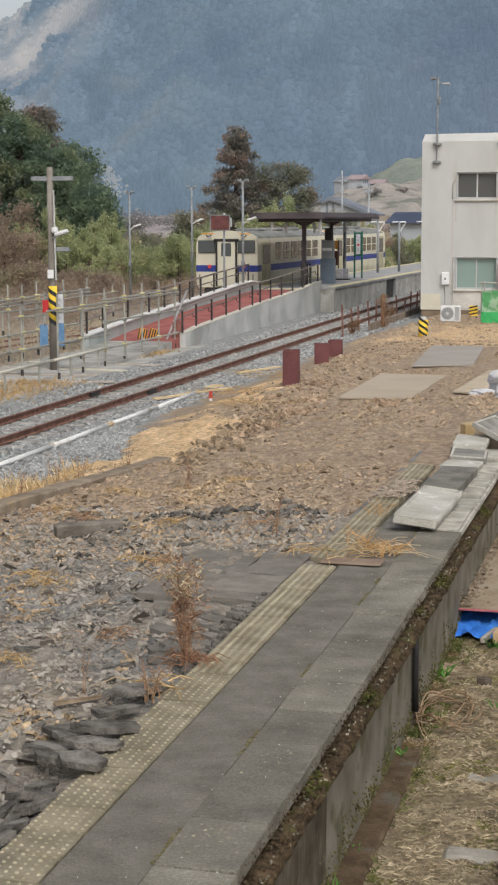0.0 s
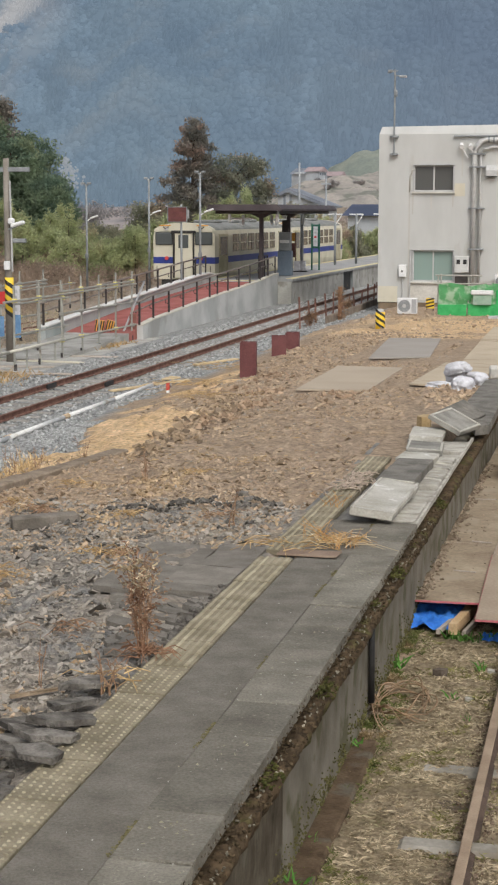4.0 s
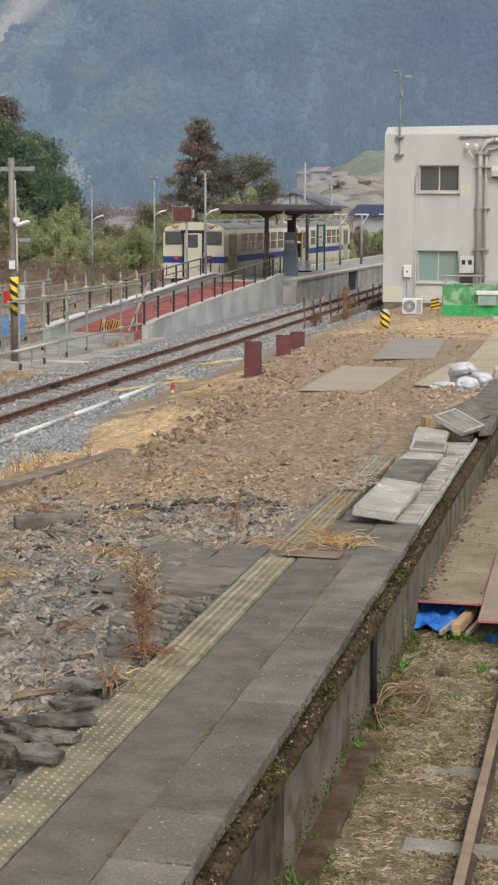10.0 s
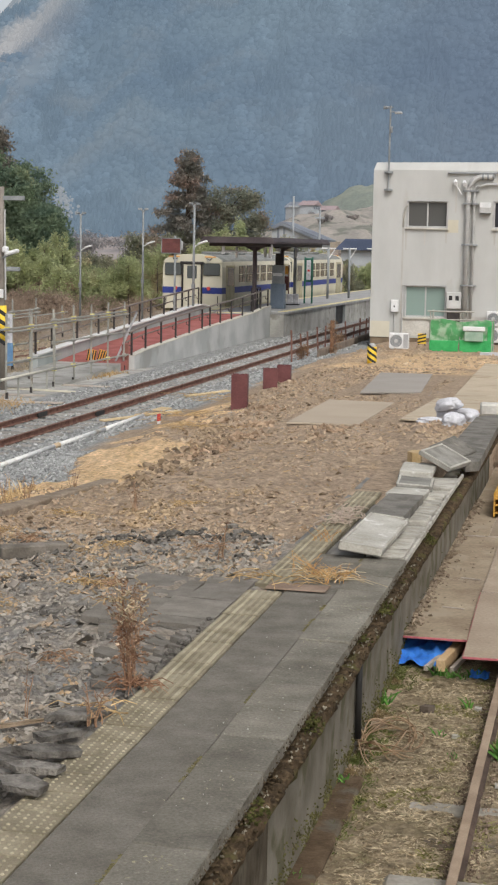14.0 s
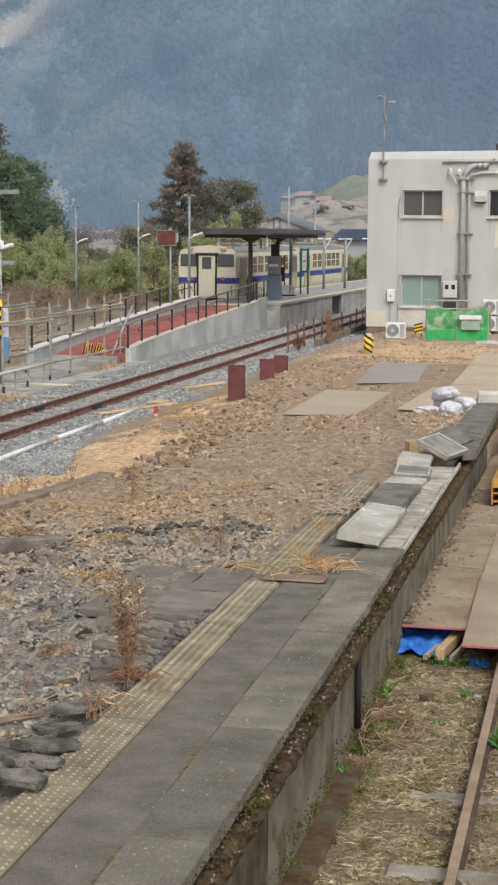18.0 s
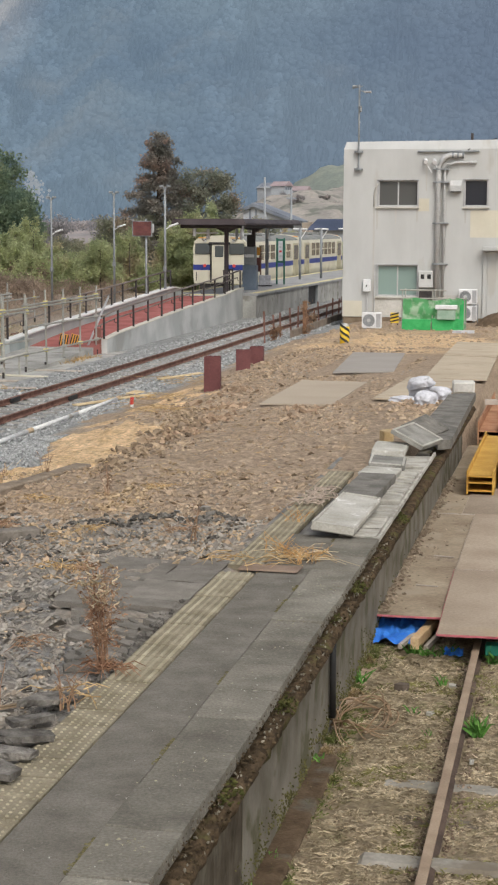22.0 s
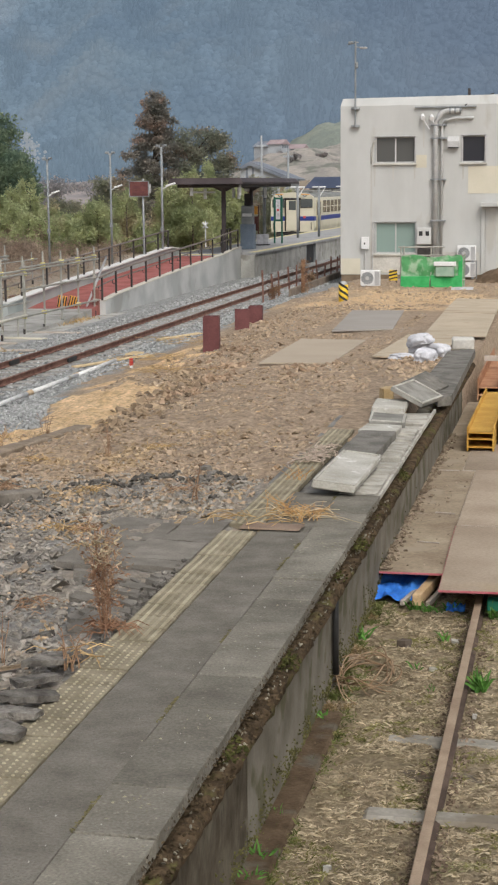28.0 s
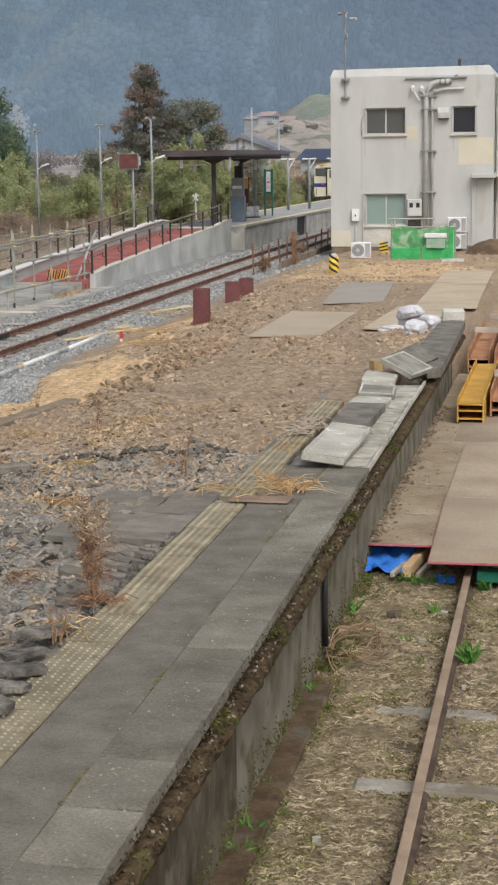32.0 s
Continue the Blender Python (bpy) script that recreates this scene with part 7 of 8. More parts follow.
    for s in (-0.19, 0.19):
        part("post", Shape().box(s - 0.04, s + 0.04, -0.04, 0.04, 0, 2.35, 0.01), mat("dark_green_frame", (0.02, 0.1, 0.07), (0.03, 0.13, 0.09), 4, 0.6) if "dark_green_frame" not in bpy.data.materials else bpy.data.materials["dark_green_frame"], g)
    part("board", Shape().box(-0.15, 0.15, -0.03, 0.03, 1.1, 2.3, 0.01), bpy.data.materials["dark_green_frame"], g)
    part("poster", Shape().box(-0.11, 0.11, -0.04, -0.03, 1.2, 2.2), SACK, g, "white poster")
    for k in range(3):
        part("writing_bar", Shape().box(-0.06, 0.06, -0.045, -0.04, 1.4 + 0.22 * k, 1.5 + 0.22 * k), RED_PAINT if k == 1 else FRAME_GREY, g)
    g = thing("poster_stand", "poster stand with an orange and a red bill", "poster stand", P(-15.85, 80.2, -0.13))
    for k in (-0.175, 0.175):
        part("post", Shape().box(k - 0.025, k + 0.025, -0.02, 0.02, 0, 1.95), RUST, g)
    part("bill", Shape().box(-0.14, 0.14, -0.03, 0.02, 1.5, 1.9), ORANGE, g)
    part("bill", Shape().box(-0.14, 0.14, -0.03, 0.02, 0.7, 1.4), SIGN_RED, g)
    for x, y, r in ((-15.5, 79.6, 12), (-15.25, 79.9, -15)):
        g = thing("small_sign", "small white standing notice on the platform", "sign", P(x, y, -0.13, 0, 0, r), "standing notices")
        part("panel", Shape().box(-0.16, 0.16, -0.03, 0.03, 0.05, 0.55, 0.02), SACK, g)
        part("foot", Shape().box(-0.18, 0.18, -0.12, 0.12, 0, 0.05, 0.01), BLACK, g)
    g = thing("crossing_sign", "small white and black cross sign on a post", "sign", P(-22.9, 100, -1.25))
    part("post", Shape().tube([(0, 0, 0), (0, 0, 1.9)], 0.04, 8), SACK, g)
    for a in (-1, 1):
        part("cross_bar", Shape().box(-0.24, 0.24, -0.03, 0.03, -0.045, 0.045, 0.01, Matrix.Translation((0, -0.06 - 0.04 * a, 1.62)) @ Matrix.Rotation(a * 0.8, 4, "Y")), SACK, g)
    # rusty stakes by the track
    rng = random.Random(17)
    for i in range(16):
        y = 55.6 + 1.75 * i + rng.uniform(-0.4, 0.4)
        h = 1.1 if i == 0 else rng.uniform(0.6, 0.98)
        solid("fence_stake", Shape().box(-0.032, 0.032, -0.035, 0.035, -0.15, h, 0.008), RUST, "rusty brown stake beside the track", "stake", P(-10.75 + 0.06 * rng.uniform(-1, 1), y, -1.2, rng.uniform(-3, 3), rng.uniform(-4, 4), 10), "rusty stakes")
    wire = thing("wire_fence", "two slack rusty wires between the stakes", "fence", P(-10.72, 55.6, -1.2))
    for h in (0.35, 0.6):
        part("wire", Shape().tube([(0.02 * rng.uniform(-1, 1), 1.75 * i, h + rng.uniform(-0.04, 0.04)) for i in range(16)], 0.009, 5), RUST_DARK, wire)
    solid("brown_post", Shape().box(-0.07, 0.07, -0.07, 0.07, -0.2, 1.2, 0.02), mat("rust_brown_wood", (0.2, 0.1, 0.055), (0.3, 0.17, 0.1), 5), "thick rust-brown post wrapped in dry vines", "post", P(-10.08, 60.2, -1.15))
    for y in (62, 70, 78):
        solid("retaining_board", Shape().box(-0.05, 0.05, -4, 3.9, -0.2, 0.3, 0.02), mat("dark_boards", (0.17, 0.13, 0.1), (0.25, 0.2, 0.155), 3) if "dark_boards" not in bpy.data.materials else bpy.data.materials["dark_boards"], "dark weathered retaining boards beside the track", "retaining boards", P(-10.2, y, -1.2), "retaining boards")


# ---- leaves ----
# tree and bamboo leaves are lightened in colour to stand for haze
LEAF_DARK = leaf_mat("dark_leaves", (0.16, 0.225, 0.165), (0.245, 0.31, 0.2), (0.31, 0.34, 0.2))
LEAF_CEDAR = leaf_mat("cedar_needles", (0.23, 0.228, 0.2), (0.32, 0.285, 0.245), (0.395, 0.3, 0.25))
LEAF_OLIVE = leaf_mat("olive_needles", (0.27, 0.285, 0.205), (0.36, 0.345, 0.255), (0.44, 0.34, 0.265))
LEAF_UMBER = leaf_mat("umber_needles", (0.23, 0.25, 0.195), (0.315, 0.31, 0.238), (0.385, 0.31, 0.24))
LEAF_BAMBOO = leaf_mat("bamboo_leaves", (0.385, 0.43, 0.245), (0.53, 0.555, 0.32), (0.56, 0.48, 0.33))
LEAF_BROWN = leaf_mat("bare_brown_twigs", (0.33, 0.255, 0.2), (0.45, 0.355, 0.275), (0.4, 0.365, 0.24))
LEAF_REED = leaf_mat("rusty_dry_reed", (0.3, 0.18, 0.11), (0.42, 0.28, 0.18), (0.36, 0.25, 0.16))
# distance haze is put into these greyed, pale leaf tones
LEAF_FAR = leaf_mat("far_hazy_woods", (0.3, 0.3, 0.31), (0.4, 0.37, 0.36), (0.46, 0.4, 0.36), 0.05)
BARK = mat("bark", (0.09, 0.07, 0.055), (0.15, 0.12, 0.095), 2, 0.9, 0, 0.4, 20)


def leaf_cloud(clumps, count, size, seed, droop=0.0, slim=0.45):
    """Many small leaves round the given clumps (x, y, z, radius, height)."""
    r = np.random.RandomState(seed)
    w = np.array([c[3] ** 2 * c[4] for c in clumps])
    pick = r.choice(len(clumps), count, p=w / w.sum())
    C = np.array(clumps)[pick]
    d = r.normal(size=(count, 3))
    d /= np.linalg.norm(d, axis=1)[:, None]
    rad = np.minimum(np.abs(r.normal(0.72, 0.3, count)), 1.45)
    c = C[:, :3] + d * rad[:, None] * C[:, [3, 3, 4]]
    a = r.normal(size=(count, 3))
    a /= np.linalg.norm(a, axis=1)[:, None]
    b = np.cross(a, r.normal(size=(count, 3)))
    b /= np.linalg.norm(b, axis=1)[:, None]
    s = size * r.uniform(0.5, 1.2, count)[:, None]
    c[:, 2] -= droop * rad
    pts = np.stack([c - a * s, c - b * s * slim, c + a * s, c + b * s * slim], 1).reshape(-1, 3)
    sh = Shape()
    sh.v = [tuple(p) for p in pts.tolist()]
    sh.f = [(4 * i, 4 * i + 1, 4 * i + 2, 4 * i + 3) for i in range(count)]
    return sh


# ---- houses and hills in the distance ----
def build_distance():
    P = pose
    # haze put into the colour: bluish walls, paler grey and red roofs
    hazy_wall = mat("hazed_white_wall", (0.36, 0.385, 0.41), (0.43, 0.455, 0.48), 0.3, 0.9)
    hazy_roof = mat("hazed_grey_roof", (0.16, 0.18, 0.215), (0.22, 0.24, 0.27), 0.3, 0.9)
    hazy_red = mat("hazed_red_roof", (0.3, 0.235, 0.24), (0.34, 0.275, 0.28), 0.3, 0.9)
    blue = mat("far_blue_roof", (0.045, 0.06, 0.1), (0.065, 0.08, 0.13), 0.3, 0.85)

    def house(x, y, z, w, d, h, r, rz, roof, label):
        g = thing("house", label, "house", P(x, y, z, 0, 0, rz), "distant houses")
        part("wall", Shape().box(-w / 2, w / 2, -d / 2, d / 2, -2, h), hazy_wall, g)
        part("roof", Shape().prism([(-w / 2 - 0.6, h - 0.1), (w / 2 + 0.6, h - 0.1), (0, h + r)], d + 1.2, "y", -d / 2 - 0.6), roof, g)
        for k in (-1, 0, 1):
            p = part("window", Shape().box(k * w * 0.28 - 0.5, k * w * 0.28 + 0.5, -d / 2 - 0.05, -d / 2 + 0.05, h * 0.4, h * 0.75, 0.02), hazy_roof, g)
        part("door", Shape().box(w / 2 - 0.05, w / 2 + 0.05, -0.6, 0.6, 0, 2.0), hazy_roof, g)
    
    house(-117, 640, 16.0, 6, 6, 2.6, 1.8, 70, hazy_red, "distant house with a red roof paled by haze")
    house(-111, 650, 14.6, 6, 6, 2.4, 1.8, 80, hazy_red, "distant house with a red roof paled by haze")
    house(-123, 650, 14, 7, 9, 4, 2.2, 60, hazy_roof, "distant pale house with a grey roof")
    house(-26.0, 190, -1.2, 8, 8, 3.7, 1.2, 84, blue, "distant shed with a blue roof")
    house(-86, 210, -1.2, 9, 8, 3, 1.5, 84, blue, "distant shed with a blue roof")
    g = thing("house", "distant white gabled house with a long grey roof", "house", P(-48.1, 240, -1.3), "distant houses")
    part("wall", Shape().prism([(-1.5, 0), (5.8, 0), (5.8, 5.0), (0, 7.3), (-1.5, 6.5)], 9, "y", 0), hazy_wall, g)
    part("roof", Shape().prism([(-1.9, 6.55), (0, 7.6), (6.6, 5.0), (6.6, 4.75), (0, 7.3), (-1.9, 6.3)], 10, "y", -0.5), hazy_roof, g)
    part("bargeboard", Shape().prism([(-1.9, 6.3), (0, 7.3), (6.6, 4.75), (6.6, 4.5), (0, 7.0), (-1.9, 6.0)], 0.2, "y", -0.6), hazy_roof, g, "dark bargeboard")
    for x in (-0.5, 0.4):
        part("window", Shape().box(x - 0.16, x + 0.16, -0.08, 0.02, 5.2, 6.6), hazy_roof, g)
    # terraced slope and knolls, haze mixed into the far tones
    for name, cx, cy, rx, ry, h, cols, label in (
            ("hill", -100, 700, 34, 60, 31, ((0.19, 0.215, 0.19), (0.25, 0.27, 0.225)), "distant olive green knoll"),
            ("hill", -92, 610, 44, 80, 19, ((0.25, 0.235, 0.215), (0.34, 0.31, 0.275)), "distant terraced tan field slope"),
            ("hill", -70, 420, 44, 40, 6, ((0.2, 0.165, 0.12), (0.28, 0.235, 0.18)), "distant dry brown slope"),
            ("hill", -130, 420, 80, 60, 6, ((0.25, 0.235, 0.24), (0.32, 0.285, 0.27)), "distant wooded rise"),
            ("hill", -80, 135, 36, 34, 9, ((0.08, 0.07, 0.05), (0.13, 0.11, 0.08)), "wooded brown hillock")):
        s, n = Shape(), 26
        for j in range(n):
            for i in range(n):
                u, v = 2 * i / (n - 1) - 1, 2 * j / (n - 1) - 1
                t = max(0, 1 - u * u - v * v)
                hh = h * t ** 0.7 * (1 + 0.25 * rough_noise(u * 3 + cx, v * 3, 1.0, 3.0))
                if "terraced" in label:
                    hh = math.floor(hh / 1.6) * 1.6 + 0.3 * (hh % 1.6)
                s.v.append((cx + rx * u, cy + ry * v, hh - 2.0))
        s.f = [(j * n + i, j * n + i + 1, (j + 1) * n + i + 1, (j + 1) * n + i) for j in range(n - 1) for i in range(n - 1)]
        key = "slope_%s" % label.split()[1]
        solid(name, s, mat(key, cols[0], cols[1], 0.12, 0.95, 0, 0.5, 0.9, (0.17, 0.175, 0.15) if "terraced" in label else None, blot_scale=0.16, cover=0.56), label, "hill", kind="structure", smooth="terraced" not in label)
    rg = random.Random(52)
    for k, (x, y, z, w, h) in enumerate(((-98, 560, 12.5, 3.0, 2.6), (-86, 565, 10.5, 3.6, 3.0), (-80, 560, 9.0, 3.0, 3.2), (-104, 600, 14.0, 3.4, 3.0), (-78, 590, 12.0, 4.0, 4.0), (-90, 575, 13.5, 2.4, 2.0), (-110, 570, 10.0, 3.2, 3.0), (-74, 540, 7.0, 3.0, 3.0))):
        cl = [(rg.gauss(0, w * 0.5), rg.uniform(-2, 2), h * rg.uniform(0.1, 0.8), w * 0.35, h * 0.3) for i in range(9)]
        g = thing("shrub", "hazy far shrub on the terraced slope", "bush", P(x, y, z - 1.5), "far shrubs")
        part("trunk", Shape().tube([(0, 0, -2), (0, 0, h * 0.5)], 0.2, 6, 0.08), BARK, g)
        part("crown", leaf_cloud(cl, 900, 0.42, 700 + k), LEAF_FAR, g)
    for x, y in ((-29.0, 150), (-26.5, 150)):
        g = thing("power_pole", "distant grey power pole with cross arms", "utility pole", P(x, y, -1.3), "distant power poles")
        part("shaft", Shape().tube([(0, 0, 0), (0, 0, 8.6 if x < -28 else 7.4)], 0.11, 8, 0.09), hazy_wall, g)
        part("cross_arm", Shape().box(-0.45, 0.45, -0.06, 0.06, 7.6 if x < -28 else 6.6, 7.75 if x < -28 else 6.75), hazy_wall, g)


build_fences()
build_distance()


# ---- trees, bushes and grass ----
def tree(name, label, x, y, z, trunk_h, r0, clumps, count, size, leaf, seed, limbs=True, slim=0.45):
    g = thing(name, label, "tree" if "tree" in name else "bush", pose(x, y, z))
    rng = random.Random(seed)
    part("trunk", Shape().tube([(0, 0, -0.3), (rng.uniform(-0.1, 0.1) * r0 * 4, 0, trunk_h * 0.5), (0, rng.uniform(-0.2, 0.2), trunk_h)], r0, 9, r0 * 0.25), BARK, g, smooth=True)
    if limbs:
        for c in clumps[::3]:
            s = Shape()
            z0 = min(trunk_h * 0.95, max(trunk_h * 0.15, c[2] - 0.35 * c[3]))
            s.tube([(0, 0, z0), (c[0] * 0.5, c[1] * 0.5, (z0 + c[2]) / 2 + 0.1), (c[0], c[1], c[2])], r0 * 0.3, 5, 0.02)
            part("limb", s, BARK, g)
    part("crown", leaf_cloud(clumps, count, size, seed, 0.0, slim), leaf, g)
    return g


def build_trees():
    rng = random.Random(77)
    # tall cedar and its rounder neighbour behind the platform
    cl = []
    for i in range(90):
        t = (i + 0.5) / 90
        rad = (0.55 + 3.9 * (1 - t) ** 0.75) * rng.uniform(0.5, 1.15) * (0.85 + 0.25 * math.cos(t * 40))
        a = i * 2.4 + rng.uniform(-0.4, 0.4)
        cl.append((rad * 0.8 * math.cos(a), rad * 0.8 * math.sin(a), 2.4 + 9.3 * t + rng.uniform(-0.3, 0.3), 0.98 - 0.4 * t, 0.42))
    tree("cedar_tree", "tall conical cedar tree with russet and dark green needles", -36.4, 140, -1.3, 11.6, 0.35, cl, 17000, 0.17, LEAF_CEDAR, 1)
    cl = [(rng.uniform(-3.5, 3.5), rng.uniform(-2, 2), rng.uniform(1.0, 8.6), rng.uniform(0.8, 1.3), rng.uniform(0.5, 0.8)) for i in range(80)]
    cl = [c for c in cl if ((c[0] - 0.5) / 3.7) ** 2 + ((c[2] - 1.5) / 7.3) ** 2 < 1.0]
    tree("cedar_tree", "rounded dark olive conifer tree beside the tall cedar", -33.5, 142, -1.2, 7, 0.3, cl, 17000, 0.17, LEAF_UMBER, 2)
    cl = [(rng.uniform(-2.4, 2.4), rng.uniform(-2, 2), rng.uniform(1.6, 4.6), rng.uniform(0.7, 1.1), 0.7) for i in range(24)]
    tree("conifer_tree", "lower olive conifer tree", -38.9, 138, -1.2, 4.6, 0.22, cl, 6000, 0.17, LEAF_OLIVE, 3)
    cl = [(rng.uniform(-2.6, 2.6), rng.uniform(-2, 2), rng.uniform(1.2, 4.2), rng.uniform(0.7, 1.1), 0.7) for i in range(24)]
    tree("conifer_tree", "lower olive conifer tree with bare branches", -28.8, 140, -1.2, 4.2, 0.22, cl, 6000, 0.17, LEAF_OLIVE, 4)
    # dark broadleaf trees on the left hillock
    for i, (x, y, z, h, w, leaf) in enumerate([(-46.8, 110, 0, 13.0, 3.2, LEAF_DARK), (-43.9, 109, 0, 10.9, 2.6, LEAF_DARK), (-41.3, 113, 0, 9.6, 1.8, LEAF_DARK), (-41.2, 108, 0, 8.9, 2.4, LEAF_DARK), (-39.2, 107, 0, 7.5, 2.2, LEAF_DARK),
                                               (-37.7, 106, 0, 6.0, 1.7, LEAF_DARK), (-50.5, 112, 0, 14, 3.8, LEAF_DARK), (-45.2, 116, 0, 12.0, 1.2, LEAF_CEDAR)]):
        cl = []
        for k in range(46):
            a, t = rng.uniform(0, 6.28), rng.random()
            rr = w * math.sqrt(max(0, 1 - (2 * t - 0.75) ** 2 / 1.6)) * rng.uniform(0.45, 1)
            cl.append((rr * math.cos(a), rr * 0.8 * math.sin(a), h * (0.25 + 0.75 * t), rng.uniform(0.7, 1.25), rng.uniform(0.45, 0.75)))
        tree("broadleaf_tree", "dense dark green broadleaf tree on the hillock" if leaf is LEAF_DARK else "russet conifer tree on the hillock", x, y, z - 1.2, h * 0.9, 0.3, cl, 14000, 0.17, leaf, 20 + i)
    # bare brown shrubs under the hillock
    for i, (x, y, h, w) in enumerate([(-37.5, 90, 3.4, 2.2), (-35.5, 86, 1.5, 2.0), (-40.5, 95, 5.2, 2.8), (-43, 98, 6.0, 2.4), (-31.5, 88, 0.8, 1.6)]):
        cl = [(rng.uniform(-w, w), rng.uniform(-1.4, 1.4), h * rng.uniform(0.2, 1), 0.8, 0.6) for k in range(22)]
        tree("bare_shrub", "bare brown winter shrub", x, y, -1.3, h * 0.7, 0.1, cl, 6000, 0.12, LEAF_BROWN, 40 + i)
    # bamboo and evergreen bushes behind the platform
    for i in range(58):
        if i < 40:
            x = -38 + 0.78 * (i % 20) + rng.uniform(-0.4, 0.4)
            y = 101 + 6 * rng.random() + (7 if i > 19 else 0) - (8 if x < -27 else 0)
        else:
            y = 118 + 2.6 * (i - 40) + rng.uniform(-1, 1)
            x = -19.2 + 0.02 * (y - 72) - 2.9 - 2.6 * rng.random()
        h = float(np.interp(x, [-38, -35, -33, -29, -27, -24, -20, -12, -4], [3.9, 3.8, 2.5, 2.7, 3.6, 4.4, 4.8, 4.4, 3.4])) * rng.uniform(0.7, 1.2)
        if y > 126:
            h *= 0.5
        cl = []
        for k in range(26):
            t = rng.random()
            cl.append((rng.uniform(-1.3, 1.3) * (1.1 - 0.85 * t), rng.uniform(-0.9, 0.9), h * (0.1 + 0.9 * t), rng.uniform(0.3, 0.55) * (1.15 - 0.5 * t), rng.uniform(0.35, 0.6)))
        tree("bamboo_bush", "yellow-green bamboo bush behind the tracks", x, y, -1.3, h * 0.9, 0.06, cl, 6400, 0.16, LEAF_BAMBOO if rng.random() < 0.93 else LEAF_OLIVE, 60 + i, slim=0.26)
    # brown grass bank behind the far platform
    for i in range(3):
        x, y = -36 + 2.6 * i, 94 + rng.uniform(-2, 2)
        cl = [(rng.uniform(-1, 1), rng.uniform(-0.8, 0.8), 1.9 * rng.uniform(0.1, 1), 0.6, 0.45) for k in range(12)]
        tree("bare_shrub", "dry brown brush in front of the bamboo", x, y, -1.3, 1.4, 0.06, cl, 2200, 0.12, LEAF_BROWN, 120 + i)
    # hazy woods at the mountain's foot
    cl = [(rng.uniform(-200, -55), rng.uniform(360, 440), 0, 0, 0) for i in range(260)]
    cl = [(x, y, 0.5 + (1.0 + 1.6 * max(0.0, math.sin((x + 210) / 46)) ** 2) * rng.random(), rng.uniform(1.6, 3.4), rng.uniform(1.4, 2.8)) for x, y, a, b, c in cl]
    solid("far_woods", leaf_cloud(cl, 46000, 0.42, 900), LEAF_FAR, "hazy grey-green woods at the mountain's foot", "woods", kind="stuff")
    for i, (x, y, h) in enumerate([(-10.03, 60.2, 1.2), (-10.5, 65, 0.5), (-10.6, 57.2, 0.4)]):
        cl = [(rng.uniform(-0.15, 0.15), rng.uniform(-0.4, 0.4), h * rng.uniform(0.1, 1), 0.14, 0.2) for k in range(12)]
        tree("dry_bush", "dry brown bush beside the track", x, y, -1.2, h * 0.8, 0.03, cl, 420, 0.09, LEAF_REED, 140 + i, slim=0.12)


def stalks(name, label, x, y, z, n, height, spread, m, seed, twigs=5, thick=0.006):
    g = thing(name, label, "plant", pose(x, y, z))
    r = random.Random(seed)
    for i in range(n):
        s = Shape()
        bx, by = r.uniform(-spread, spread) * 0.35, r.uniform(-spread, spread) * 0.35
        h = height * r.uniform(0.6, 1)
        tip = (bx + r.uniform(-spread, spread) * 0.6, by + r.uniform(-spread, spread) * 0.6, h)
        bend = [(bx + (tip[0] - bx) * q ** 1.6 + r.uniform(-0.03, 0.03) * height * q, by + (tip[1] - by) * q ** 1.6 + r.uniform(-0.03, 0.03) * height * q, h * q) for q in (0.2, 0.4, 0.6, 0.8)]
        s.tube([(bx, by, 0)] + bend + [tip], thick, 5, thick * 0.4)
        for k in range(twigs):
            t = r.uniform(0.3, 1)
            p = Vector((bx + (tip[0] - bx) * t ** 1.6, by + (tip[1] - by) * t ** 1.6, h * t))
            d = Vector((r.uniform(-1, 1), r.uniform(-1, 1), r.uniform(-0.2, 0.9))).normalized()
            s.tube([p, p + d * height * 0.1, p + d * height * 0.17 + Vector((0, 0, -0.01))], thick * 0.55, 4, thick * 0.25)
            for q in range(3):
                e = p + d * height * r.uniform(0.05, 0.18)
                s.blade(e, (r.uniform(-1, 1), r.uniform(-1, 1), r.uniform(-0.6, 0.4)), height * 0.045, height * 0.014, r)
        part("stalk", s, m, g)
    return g


def weed(x, y, z, h, n, seed):
    g = thing("green_weed", "fresh green leafy weed beside the siding rail", "weed", pose(x, y, z), "green weeds")
    r = random.Random(seed)
    s = Shape()
    for i in range(n):
        a = r.uniform(0, 6.28)
        s.blade((r.uniform(-0.05, 0.05), r.uniform(-0.05, 0.05), 0), (math.cos(a) * r.uniform(0.2, 1), math.sin(a) * r.uniform(0.2, 1), r.uniform(0.5, 1.5)), h * r.uniform(0.5, 1.1), h * 0.1, r)
    part("leaves", s, GREEN_WEED, g)


def straw_pile(name, label, x, y, z, n, length, spread, m, seed):
    r = random.Random(seed)
    s = Shape()
    for i in range(n):
        a = r.uniform(0, 6.28)
        p = Vector((r.gauss(0, spread), r.gauss(0, spread * 0.7), r.uniform(0.005, 0.05)))
        d = Vector((math.cos(a), math.sin(a), r.uniform(-0.05, 0.12)))
        l = length * r.uniform(0.4, 1)
        s.tube([p, p + d * l * 0.5 + Vector((0, 0, 0.02)), p + d * l - Vector((0, 0, 0.02))], 0.0045, 4, 0.002)
    solid(name, s, m, label, "straw", pose(x, y, z), kind="stuff")


RUSTY_STRAW = mat("golden_rusty_straw", (0.42, 0.22, 0.085), (0.58, 0.36, 0.16), 9, 0.9, 0, 0.1, 50, island=0.3)
